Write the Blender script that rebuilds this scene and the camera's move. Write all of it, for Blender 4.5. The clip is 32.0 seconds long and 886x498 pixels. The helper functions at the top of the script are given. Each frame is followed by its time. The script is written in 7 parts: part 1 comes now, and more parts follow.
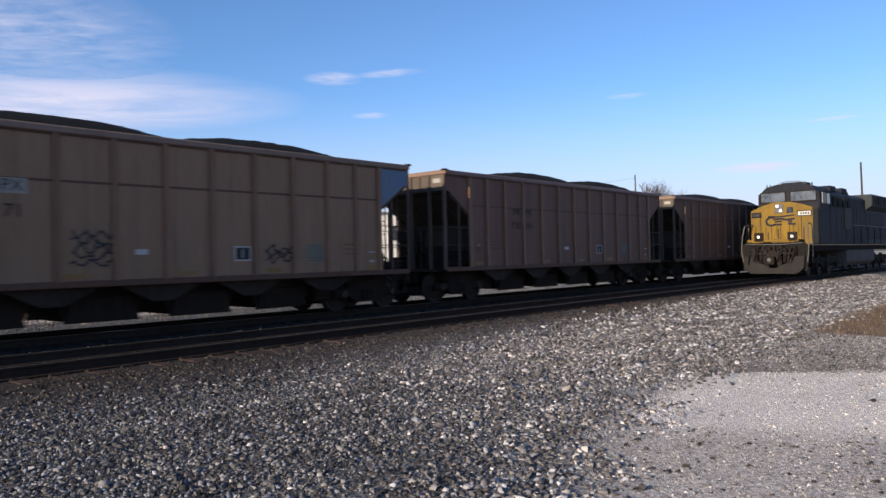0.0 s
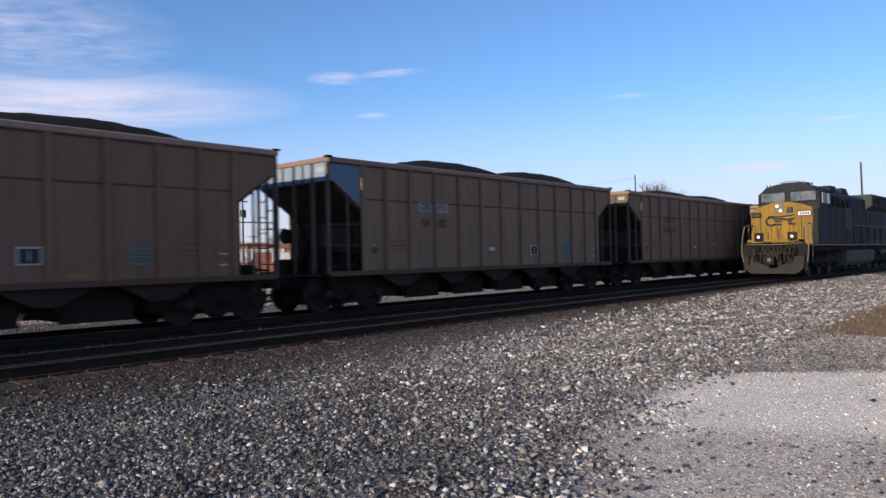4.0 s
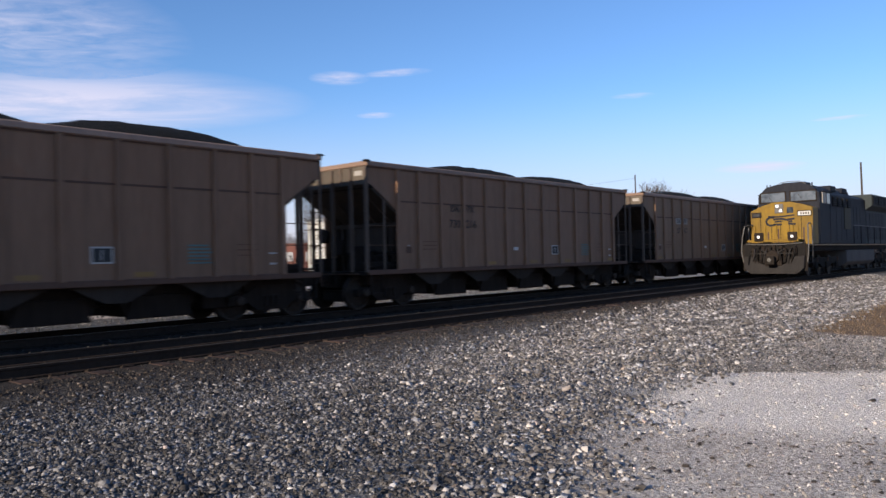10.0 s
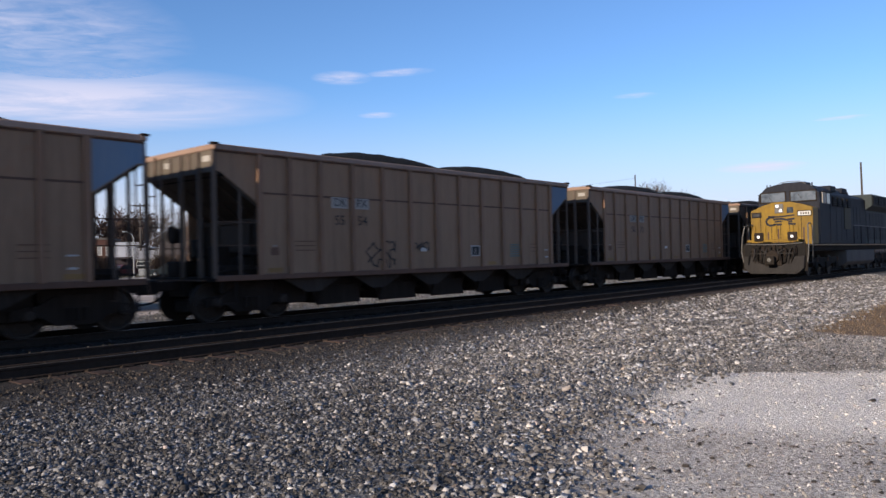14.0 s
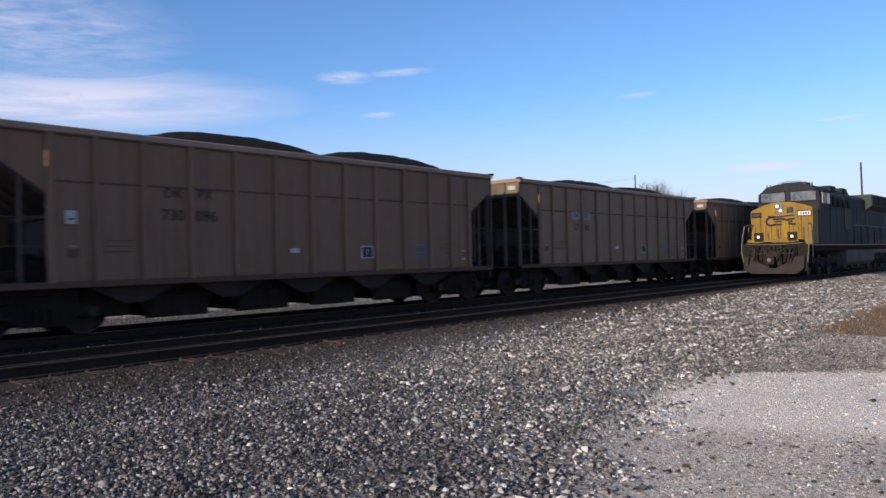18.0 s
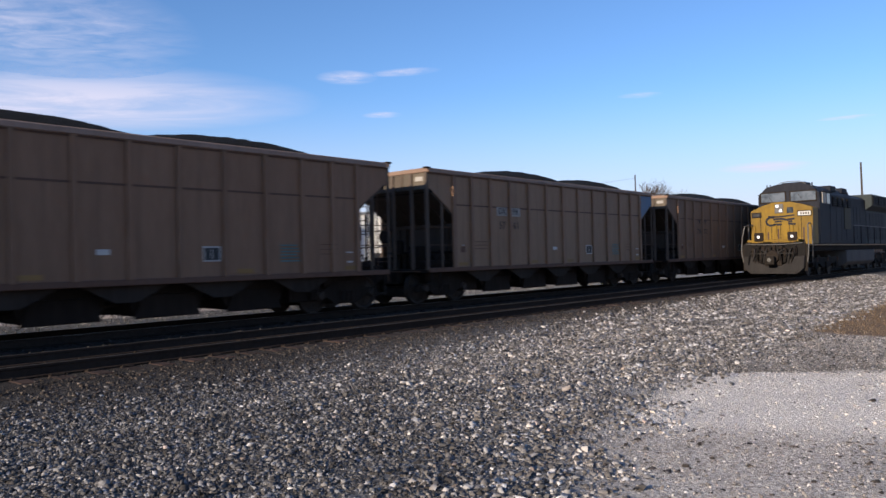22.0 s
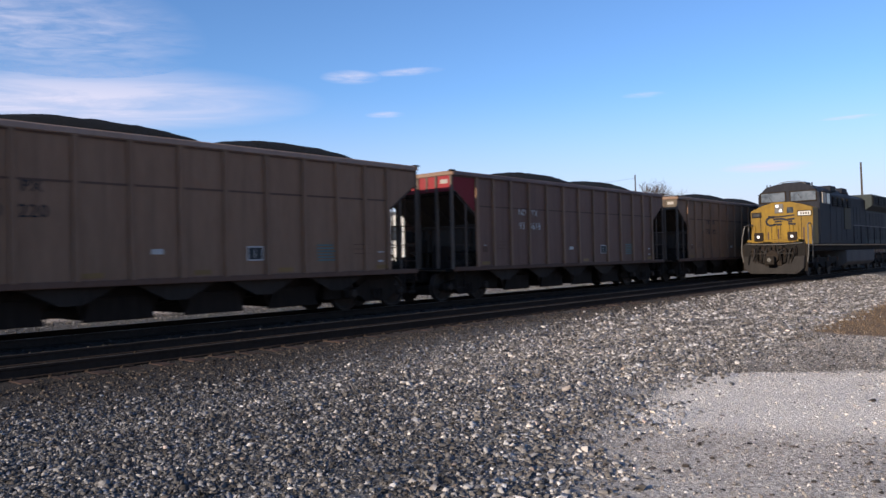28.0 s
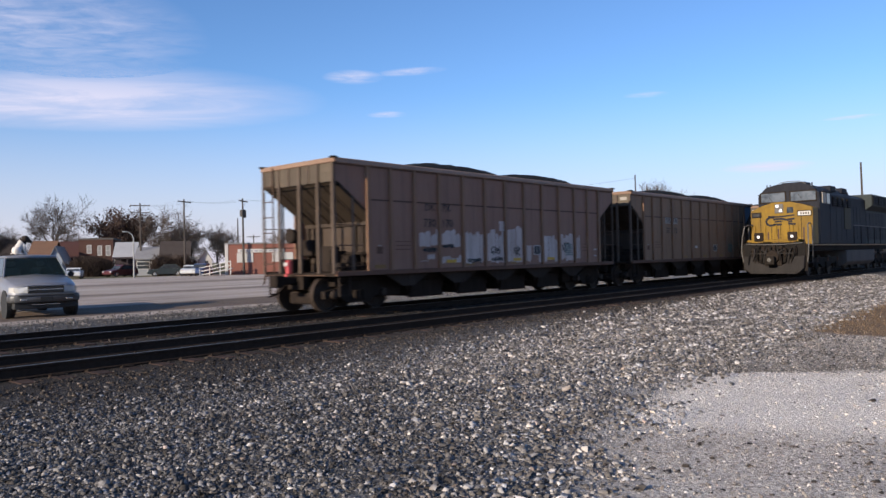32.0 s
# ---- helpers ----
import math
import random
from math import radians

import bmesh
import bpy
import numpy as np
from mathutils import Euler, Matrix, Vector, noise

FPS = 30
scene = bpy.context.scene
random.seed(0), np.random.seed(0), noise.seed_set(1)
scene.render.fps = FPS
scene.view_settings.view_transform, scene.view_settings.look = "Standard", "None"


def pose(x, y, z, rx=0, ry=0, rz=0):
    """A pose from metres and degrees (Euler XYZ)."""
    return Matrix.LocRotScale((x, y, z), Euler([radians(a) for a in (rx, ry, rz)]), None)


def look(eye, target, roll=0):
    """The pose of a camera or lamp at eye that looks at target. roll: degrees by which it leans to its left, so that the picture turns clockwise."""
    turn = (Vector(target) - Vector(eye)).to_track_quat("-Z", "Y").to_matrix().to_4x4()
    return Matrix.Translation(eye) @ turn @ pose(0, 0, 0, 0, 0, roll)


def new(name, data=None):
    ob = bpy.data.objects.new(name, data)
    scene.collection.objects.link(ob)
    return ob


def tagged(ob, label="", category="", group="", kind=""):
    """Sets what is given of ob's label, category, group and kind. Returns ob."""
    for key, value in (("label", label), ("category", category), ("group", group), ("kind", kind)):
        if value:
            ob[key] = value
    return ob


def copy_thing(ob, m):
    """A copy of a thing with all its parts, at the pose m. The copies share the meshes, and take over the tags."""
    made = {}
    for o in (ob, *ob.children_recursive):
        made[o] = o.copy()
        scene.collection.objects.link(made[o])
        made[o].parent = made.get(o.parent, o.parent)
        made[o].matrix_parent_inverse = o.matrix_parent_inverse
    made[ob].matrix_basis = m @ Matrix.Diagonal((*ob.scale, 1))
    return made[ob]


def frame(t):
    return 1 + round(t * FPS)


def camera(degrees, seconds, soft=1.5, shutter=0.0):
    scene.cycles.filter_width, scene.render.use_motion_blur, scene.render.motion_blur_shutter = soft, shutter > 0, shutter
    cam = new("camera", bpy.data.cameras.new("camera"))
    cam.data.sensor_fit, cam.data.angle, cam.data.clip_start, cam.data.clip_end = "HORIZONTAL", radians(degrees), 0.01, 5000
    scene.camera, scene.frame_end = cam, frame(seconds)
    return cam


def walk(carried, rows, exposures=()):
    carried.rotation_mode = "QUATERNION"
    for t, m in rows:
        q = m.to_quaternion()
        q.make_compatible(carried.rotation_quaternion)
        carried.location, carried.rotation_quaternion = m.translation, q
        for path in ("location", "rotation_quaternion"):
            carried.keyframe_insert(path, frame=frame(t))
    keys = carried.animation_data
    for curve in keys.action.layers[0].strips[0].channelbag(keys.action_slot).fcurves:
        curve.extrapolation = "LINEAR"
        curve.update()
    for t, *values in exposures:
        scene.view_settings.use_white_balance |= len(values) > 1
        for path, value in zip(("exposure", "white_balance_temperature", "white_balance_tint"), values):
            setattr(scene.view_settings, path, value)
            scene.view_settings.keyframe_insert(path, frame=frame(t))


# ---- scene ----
# Axes: x runs along the rails, the way the coal train goes; y away from the camera; z = 0 is the top of the rails.
cam = camera(61.94, 32.0, soft=1.5, shutter=0.3)
EYE = (0.0, 0.0, 1.374)
VIEW = look(EYE, (7.5135, 6.5981, 1.4907), -1.26)
walk(cam, [(0.0, VIEW), (32.0, VIEW)], [(0.0, 0.4), (32.0, 0.4)])

# ---- light ----
SUN_UP, SUN_SIDE = radians(17.5), radians(0.3)
to_sun = Vector((-math.cos(SUN_UP) * math.cos(SUN_SIDE), math.cos(SUN_UP) * math.sin(SUN_SIDE), math.sin(SUN_UP)))
sun = new("sun", bpy.data.lights.new("sun", "SUN"))
sun.data.energy, sun.data.angle, sun.data.color = 5.0, radians(0.55), (1.0, 0.88, 0.72)
sun.matrix_world = look((0, 0, 60), Vector((0, 0, 60)) - to_sun)

world = bpy.data.worlds.new("world")
scene.world = world
world.use_nodes = True
wn, wl = world.node_tree.nodes, world.node_tree.links
sky = wn.new("ShaderNodeTexSky")
sky.sky_type, sky.sun_disc = "NISHITA", False
sky.sun_elevation, sky.sun_rotation = SUN_UP, math.atan2(to_sun.x, to_sun.y)
sky.air_density, sky.dust_density, sky.ozone_density, sky.altitude = 1.0, 0.0, 4.0, 200
wn["Background"].inputs["Strength"].default_value = 0.12
tint = wn.new("ShaderNodeMix")
tint.data_type, tint.blend_type = "RGBA", "MULTIPLY"
tint.inputs[0].default_value = 1.0
tint.inputs[7].default_value = (0.86, 0.965, 1.13, 1)
wl.new(sky.outputs["Color"], tint.inputs[6])
# pale haze all round the horizon
where, split, fade, haze = wn.new("ShaderNodeTexCoord"), wn.new("ShaderNodeSeparateXYZ"), wn.new("ShaderNodeMapRange"), wn.new("ShaderNodeMix")
wl.new(where.outputs["Generated"], split.inputs[0])
wl.new(split.outputs["Z"], fade.inputs["Value"])
fade.interpolation_type = "SMOOTHSTEP"
fade.inputs["From Min"].default_value, fade.inputs["From Max"].default_value = -0.02, 0.23
fade.inputs["To Min"].default_value, fade.inputs["To Max"].default_value = 0.92, 0.0
haze.data_type = "RGBA"
haze.inputs[7].default_value = (4.3, 4.05, 4.92, 1)
wl.new(fade.outputs["Result"], haze.inputs[0])
wl.new(tint.outputs[2], haze.inputs[6])
wl.new(haze.outputs[2], wn["Background"].inputs["Color"])


# ---- materials ----
def material(name, rough=0.8, metal=0.0, spec=0.3):
    m = bpy.data.materials.new(name)
    m.use_nodes = True
    n = m.node_tree.nodes
    b = n["Principled BSDF"]
    b.inputs["Roughness"].default_value = rough
    b.inputs["Metallic"].default_value = metal
    b.inputs["Specular IOR Level"].default_value = spec
    return m, n, m.node_tree.links, b


def coords(n, l, kind="Object", scale=(1, 1, 1)):
    tc = n.new("ShaderNodeTexCoord")
    mp = n.new("ShaderNodeMapping")
    mp.inputs["Scale"].default_value = scale
    l.new(tc.outputs[kind], mp.inputs["Vector"])
    return mp.outputs["Vector"]


def noise_tex(n, l, vec, scale, detail=5, rough=0.6, distort=0.0):
    t = n.new("ShaderNodeTexNoise")
    t.inputs["Scale"].default_value, t.inputs["Detail"].default_value = scale, detail
    t.inputs["Roughness"].default_value, t.inputs["Distortion"].default_value = rough, distort
    l.new(vec, t.inputs["Vector"])
    return t.outputs["Fac"]


def ramp(n, l, fac, stops):
    r = n.new("ShaderNodeValToRGB")
    e = r.color_ramp.elements
    while len(e) < len(stops):
        e.new(0.5)
    for el, (p, c) in zip(e, stops):
        el.position, el.color = p, (*c, 1) if len(c) == 3 else c
    l.new(fac, r.inputs["Fac"])
    return r.outputs["Color"]


def mix(n, l, fac, a, b, mode="MIX"):
    m = n.new("ShaderNodeMix")
    m.data_type, m.blend_type = "RGBA", mode
    for key, v in ((0, fac), (6, a), (7, b)):
        if isinstance(v, bpy.types.NodeSocket):
            l.new(v, m.inputs[key])
        elif key == 0:
            m.inputs[0].default_value = v
        else:
            m.inputs[key].default_value = (*v, 1)
    return m.outputs[2]


def bump(n, l, height, b, strength=0.3, dist=0.01):
    u = n.new("ShaderNodeBump")
    u.inputs["Strength"].default_value, u.inputs["Distance"].default_value = strength, dist
    l.new(height, u.inputs["Height"])
    l.new(u.outputs["Normal"], b.inputs["Normal"])


def weathered(name, base, dirt, rough=0.75, metal=0.0, streak=True, scale=1.0, vary=0.12, amount=0.55, spec=0.25, runs=False):
    """Painted or bare surface with dust at two scales, run-down streaks and a slight difference from piece to piece."""
    m, n, l, b = material(name, rough, metal, spec)
    big = noise_tex(n, l, coords(n, l, "Object", (0.7 * scale, 0.7 * scale, 0.25 * scale if streak else 0.7 * scale)), 1.1, 5)
    fine = noise_tex(n, l, coords(n, l, "Object", (9 * scale, 9 * scale, 1.0 * scale if streak else 9 * scale)), 1.6, 6, 0.7)
    c = mix(n, l, ramp(n, l, big, [(0.35, (0, 0, 0)), (0.75, (amount, amount, amount))]), base, dirt)
    c = mix(n, l, ramp(n, l, fine, [(0.4, (0, 0, 0)), (0.85, (amount * 0.8,) * 3)]), c, [min(1, x * 1.45) for x in dirt])
    if runs:
        run = noise_tex(n, l, coords(n, l, "Object", (5.0, 5.0, 0.16)), 1.0, 4, 0.65, 0.3)
        c = mix(n, l, ramp(n, l, run, [(0.50, (0, 0, 0)), (0.72, (0.5, 0.5, 0.5))]), c, [x * 0.62 for x in base])
        spot = noise_tex(n, l, coords(n, l, "Object", (1.3, 1.3, 2.2)), 1.0, 6, 0.7, 0.5)
        c = mix(n, l, ramp(n, l, spot, [(0.56, (0, 0, 0)), (0.75, (0.45, 0.45, 0.45))]), c, (base[0] * 1.25, base[1] * 0.95, base[2] * 0.75))
    info = n.new("ShaderNodeObjectInfo")
    c = mix(n, l, 1.0, c, ramp(n, l, info.outputs["Random"], [(0, (1 - vary,) * 3), (1, (1 + vary,) * 3)]), "MULTIPLY")
    l.new(c, b.inputs["Base Color"])
    bump(n, l, fine, b, 0.25, 0.004)
    return m


M = {}
M["car_brown"] = weathered("taupe_car_paint", (0.197, 0.103, 0.057), (0.237, 0.136, 0.081), rough=0.64, spec=0.38, runs=True)
M["car_red"] = weathered("red_brown_car_paint", (0.136, 0.065, 0.042), (0.172, 0.092, 0.061), rough=0.64, spec=0.38, runs=True)
M["car_grey"] = weathered("grey_brown_car_paint", (0.216, 0.125, 0.070), (0.26, 0.16, 0.097), rough=0.64, spec=0.38, runs=True)
# ribs paler than their sheets: grazing light put into the paint
M["rib_brown"] = weathered("dusty_lightened_rib_paint", (0.25, 0.162, 0.118), (0.295, 0.203, 0.157), rough=0.64, spec=0.38, runs=True, vary=0.22)
M["rib_red"] = weathered("dusty_lightened_red_rib_paint", (0.175, 0.106, 0.09), (0.21, 0.138, 0.118), rough=0.64, spec=0.38, runs=True, vary=0.22)
M["car_last"] = weathered("faded_taupe_car_paint", (0.252, 0.133, 0.092), (0.296, 0.168, 0.118), rough=0.64, spec=0.38, runs=True)
M["rail_cap"] = weathered("dusty_top_chord_paint", (0.195, 0.118, 0.083), (0.245, 0.165, 0.118))
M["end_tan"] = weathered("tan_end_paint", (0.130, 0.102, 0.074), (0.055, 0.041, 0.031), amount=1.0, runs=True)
M["end_blue"] = weathered("pale_blue_end_paint", (0.115, 0.185, 0.27), (0.2, 0.2, 0.2), amount=0.5)
M["end_red"] = weathered("bright_red_end_paint", (0.24, 0.018, 0.023), (0.12, 0.04, 0.038), amount=0.4)
M["rust"] = weathered("rusty_brown_steel", (0.06, 0.034, 0.024), (0.115, 0.07, 0.045), 0.85)
M["black_steel"] = weathered("near_black_steel", (0.017, 0.012, 0.0095), (0.036, 0.0265, 0.021), 0.8, 0.0, spec=0.1)
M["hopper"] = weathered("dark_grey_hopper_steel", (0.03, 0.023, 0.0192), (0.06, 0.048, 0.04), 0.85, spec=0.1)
M["wheel"] = weathered("oily_wheel_steel", (0.030, 0.021, 0.016), (0.06, 0.042, 0.032), 0.65, 0.2, False)
M["rail"] = weathered("dark_rusted_rail_steel", (0.027, 0.0185, 0.0145), (0.052, 0.036, 0.027), 0.9, 0.0, False, spec=0.08)
M["railtop"] = weathered("polished_rail_head", (0.13, 0.118, 0.105), (0.08, 0.068, 0.058), 0.42, 0.7, False)
M["tie"] = weathered("creosoted_tie_wood", (0.022, 0.016, 0.013), (0.075, 0.036, 0.026), 0.92, 0.0, False, 2.0, 0.35)
M["white_mark"] = weathered("faded_white_stencil", (0.56, 0.53, 0.49), (0.34, 0.30, 0.265), 0.7, 0, False, 2.0)
M["black_mark"] = weathered("black_stencil_paint", (0.022, 0.022, 0.024), (0.06, 0.055, 0.05), 0.7, 0, False, 2.0)
M["teal_mark"] = weathered("faded_teal_stencil", (0.09, 0.17, 0.165), (0.11, 0.14, 0.13), 0.7, 0, False, 2.0)
M["blue_mark"] = weathered("blue_panel_paint", (0.03, 0.13, 0.40), (0.06, 0.14, 0.30), 0.7, 0, False, 2.0)
M["yellow_tape"] = weathered("bright_yellow_reflector_tape", (0.55, 0.34, 0.04), (0.34, 0.22, 0.06), 0.5, 0, False, 2.0)
M["yellow_mark"] = weathered("dulled_orange_reflector_tape", (0.25, 0.135, 0.04), (0.2, 0.125, 0.06), 0.5, 0, False, 2.0)
M["plate_mark"] = weathered("dusty_grey_reporting_plate", (0.33, 0.30, 0.265), (0.24, 0.205, 0.175), 0.75, 0, False, 2.0)
# strip colour for the shade under the top chord and the lap edge
M["seam"] = weathered("dark_lap_shade", (0.085, 0.046, 0.032), (0.12, 0.07, 0.05))
M["post_brown"] = weathered("brown_end_post_paint", (0.088, 0.062, 0.047), (0.125, 0.092, 0.07), runs=True)
M["slope_dark"] = weathered("dark_brown_slope_sheet", (0.040, 0.0275, 0.019), (0.06, 0.043, 0.031), runs=True)
M["sill_brown"] = weathered("dark_brown_sill_paint", (0.105, 0.054, 0.035), (0.14, 0.08, 0.056))
M["slope_brown"] = weathered("dark_brown_bulkhead_paint", (0.045, 0.031, 0.023), (0.064, 0.046, 0.035), runs=True)
M["patch"] = weathered("pale_grey_cover_paint", (0.58, 0.505, 0.475), (0.27, 0.195, 0.16), 0.75, 0, True, 1.8, 0.10, 0.8)
M["red_lamp"] = weathered("red_marker_plastic", (0.42, 0.06, 0.065), (0.3, 0.07, 0.07), 0.6, 0, False, 3.0)

m, n, l, b = material("loose_coal", 0.9, 0, 0.12)
vec = coords(n, l)
g = noise_tex(n, l, vec, 14, 8, 0.75)
l.new(ramp(n, l, g, [(0.3, (0.006, 0.006, 0.006)), (0.7, (0.02, 0.019, 0.019))]), b.inputs["Base Color"])
bump(n, l, g, b, 1.0, 0.06)
M["coal"] = m


def ground_material():
    """Ballast, pale limestone lot, dirt, dry grass and the asphalt behind the tracks, by their places on the ground."""
    m, n, l, b = material("ground_of_ballast_gravel_and_asphalt", 0.92, 0, 0.2)
    pos = coords(n, l, "Object")
    grain = noise_tex(n, l, pos, 38, 4, 0.7)
    mid = noise_tex(n, l, pos, 9, 5, 0.65)
    broad = noise_tex(n, l, pos, 0.55, 4, 0.6)
    warp = noise_tex(n, l, pos, 0.9, 4, 0.6)
    vor = n.new("ShaderNodeTexVoronoi")
    vor.inputs["Scale"].default_value = 22
    l.new(pos, vor.inputs["Vector"])
    sep = n.new("ShaderNodeSeparateXYZ")
    l.new(pos, sep.inputs[0])
    X, Y = sep.outputs[0], sep.outputs[1]

    def mth(op, a, c, clamp=False):
        t = n.new("ShaderNodeMath")
        t.operation, t.use_clamp = op, clamp
        for i, v in ((0, a), (1, c)):
            if isinstance(v, bpy.types.NodeSocket):
                l.new(v, t.inputs[i])
            else:
                t.inputs[i].default_value = v
        return t.outputs[0]

    def edge(value, at, width, wob=0.0):
        """0 below at, 1 above, over width, with a ragged line."""
        v = mth("ADD", value, mth("MULTIPLY", mth("SUBTRACT", warp, 0.5), wob))
        v = mth("ADD", v, mth("MULTIPLY", mth("SUBTRACT", mid, 0.5), wob * 0.35))
        return mth("DIVIDE", mth("SUBTRACT", v, at - width / 2), width, True)

    stone = ramp(n, l, vor.outputs["Color"], [(0.1, (0.05, 0.047, 0.047)), (0.55, (0.11, 0.104, 0.10)), (0.9, (0.26, 0.245, 0.235))])
    ballast = mix(n, l, ramp(n, l, grain, [(0.35, (0, 0, 0)), (0.6, (1, 1, 1))]), (0.033, 0.025, 0.019), stone)
    bright = ramp(n, l, vor.outputs["Color"], [(0.1, (0.12, 0.11, 0.105)), (0.5, (0.27, 0.25, 0.235)), (0.9, (0.5, 0.475, 0.45))])
    ballast = mix(n, l, edge(mth("ADD", X, mth("MULTIPLY", Y, -0.8)), 2.0, 6.0, 2.0), ballast, mix(n, l, ramp(n, l, grain, [(0.35, (0, 0, 0)), (0.55, (1, 1, 1))]), (0.10, 0.09, 0.085), bright))
    lot = ramp(n, l, grain, [(0.34, (0.17, 0.141, 0.12)), (0.5, (0.42, 0.366, 0.32)), (0.66, (0.64, 0.565, 0.50))])
    lot = mix(n, l, ramp(n, l, mid, [(0.52, (0, 0, 0)), (0.66, (0.6, 0.6, 0.6))]), lot, (0.26, 0.205, 0.168))
    chip = n.new("ShaderNodeTexVoronoi")
    chip.inputs["Scale"].default_value = 42
    l.new(pos, chip.inputs["Vector"])
    chips = ramp(n, l, chip.outputs["Color"], [(0.12, (0.20, 0.165, 0.14)), (0.5, (0.50, 0.437, 0.385)), (0.88, (0.82, 0.735, 0.65))])
    lot = mix(n, l, 0.6, lot, chips)
    pale = ramp(n, l, grain, [(0.36, (0.56, 0.49, 0.43)), (0.6, (0.90, 0.80, 0.705))])
    pale = mix(n, l, 0.3, pale, chips)
    dirt = ramp(n, l, grain, [(0.36, (0.19, 0.165, 0.145)), (0.62, (0.47, 0.415, 0.365))])
    dark_dirt = ramp(n, l, grain, [(0.36, (0.10, 0.086, 0.075)), (0.62, (0.27, 0.235, 0.205))])
    dirt = mix(n, l, edge(mth("ADD", X, mth("MULTIPLY", Y, 0.72)), 14.5, 0.8, 1.4), dark_dirt, dirt)
    grass = ramp(n, l, grain, [(0.3, (0.115, 0.072, 0.043)), (0.7, (0.235, 0.158, 0.092))])
    asphalt = ramp(n, l, broad, [(0.3, (0.115, 0.083, 0.062)), (0.7, (0.17, 0.124, 0.094))])
    concrete = ramp(n, l, noise_tex(n, l, coords(n, l, "Object", (0.10, 0.5, 1)), 1.0, 6, 0.7), [(0.3, (0.21, 0.165, 0.132)), (0.44, (0.37, 0.30, 0.25)), (0.56, (0.45, 0.37, 0.312)), (0.7, (0.55, 0.46, 0.39))])
    # the lot on the camera's side, cut off slantwise from the ballast
    bound = mth("MINIMUM", mth("ADD", mth("MULTIPLY", X, 0.346), 1.25), mth("ADD", mth("MULTIPLY", X, 0.06), 3.71))
    c = mix(n, l, mth("SUBTRACT", 1.0, edge(mth("SUBTRACT", Y, bound), -0.05, 0.9, 1.3)), ballast, lot)
    beyond = mth("MULTIPLY", edge(mth("ADD", X, mth("MULTIPLY", Y, 0.72)), 13.7, 0.4, 0.8), mth("SUBTRACT", 1.0, edge(X, 15.2, 1.6, 2.0)))
    c = mix(n, l, mth("MULTIPLY", beyond, mth("SUBTRACT", 1.0, edge(mth("SUBTRACT", Y, bound), 0.3, 0.5, 0.8))), c, dirt)
    m1 = mth("MULTIPLY", edge(mth("ADD", X, mth("MULTIPLY", Y, 0.55)), 8.75, 1.0, 1.3), mth("SUBTRACT", 1.0, edge(mth("ADD", X, mth("MULTIPLY", Y, 0.72)), 13.75, 0.25, 0.4)))
    m1 = mth("MULTIPLY", m1, mth("SUBTRACT", 1.0, edge(mth("ADD", Y, mth("MULTIPLY", X, -0.10)), 3.15, 0.3, 0.6)))
    c = mix(n, l, m1, c, pale)
    m2 = mth("MULTIPLY", edge(mth("ADD", X, mth("MULTIPLY", Y, -0.35)), 15.6, 0.8, 1.2), mth("SUBTRACT", 1.0, edge(mth("ADD", Y, mth("MULTIPLY", X, -0.035)), 4.2, 0.4, 0.9)))
    c = mix(n, l, m2, c, grass)
    # darker, soiled ballast between and beside the rails
    soil = mth("MULTIPLY", edge(Y, 9.5, 1.5, 0.9), mth("SUBTRACT", 1.0, edge(Y, 17.3, 0.8, 0.6)))
    c = mix(n, l, mth("MULTIPLY", soil, 0.88), c, (0.030, 0.023, 0.018))
    # the far side: gravel verge, asphalt lane, pale concrete lot
    c = mix(n, l, edge(Y, 21.0, 0.7, 0.9), c, concrete)
    lane = mth("MULTIPLY", edge(Y, 22.4, 0.5, 0.7), mth("SUBTRACT", 1.0, edge(Y, 27.0, 0.5, 0.8)))
    c = mix(n, l, lane, c, asphalt)
    lane = mth("MULTIPLY", edge(Y, 36.0, 1.5, 3.0), mth("SUBTRACT", 1.0, edge(Y, 39.0, 1.5, 3.0)))
    c = mix(n, l, mth("MULTIPLY", lane, 0.7), c, asphalt)
    lane = mth("MULTIPLY", edge(Y, 52.0, 1.5, 3.0), mth("SUBTRACT", 1.0, edge(Y, 58.0, 1.5, 3.0)))
    c = mix(n, l, mth("MULTIPLY", lane, 0.6), c, asphalt)
    turf = ramp(n, l, mid, [(0.3, (0.10, 0.085, 0.045)), (0.7, (0.19, 0.16, 0.085))])
    c = mix(n, l, edge(Y, 84.0, 3, 5.0), c, turf)
    l.new(c, b.inputs["Base Color"])
    h = mth("ADD", mth("MULTIPLY", grain, 0.6), mth("MULTIPLY", mid, 0.6))
    bump(n, l, h, b, 1.0, 0.035)
    return m


M["ground"] = ground_material()


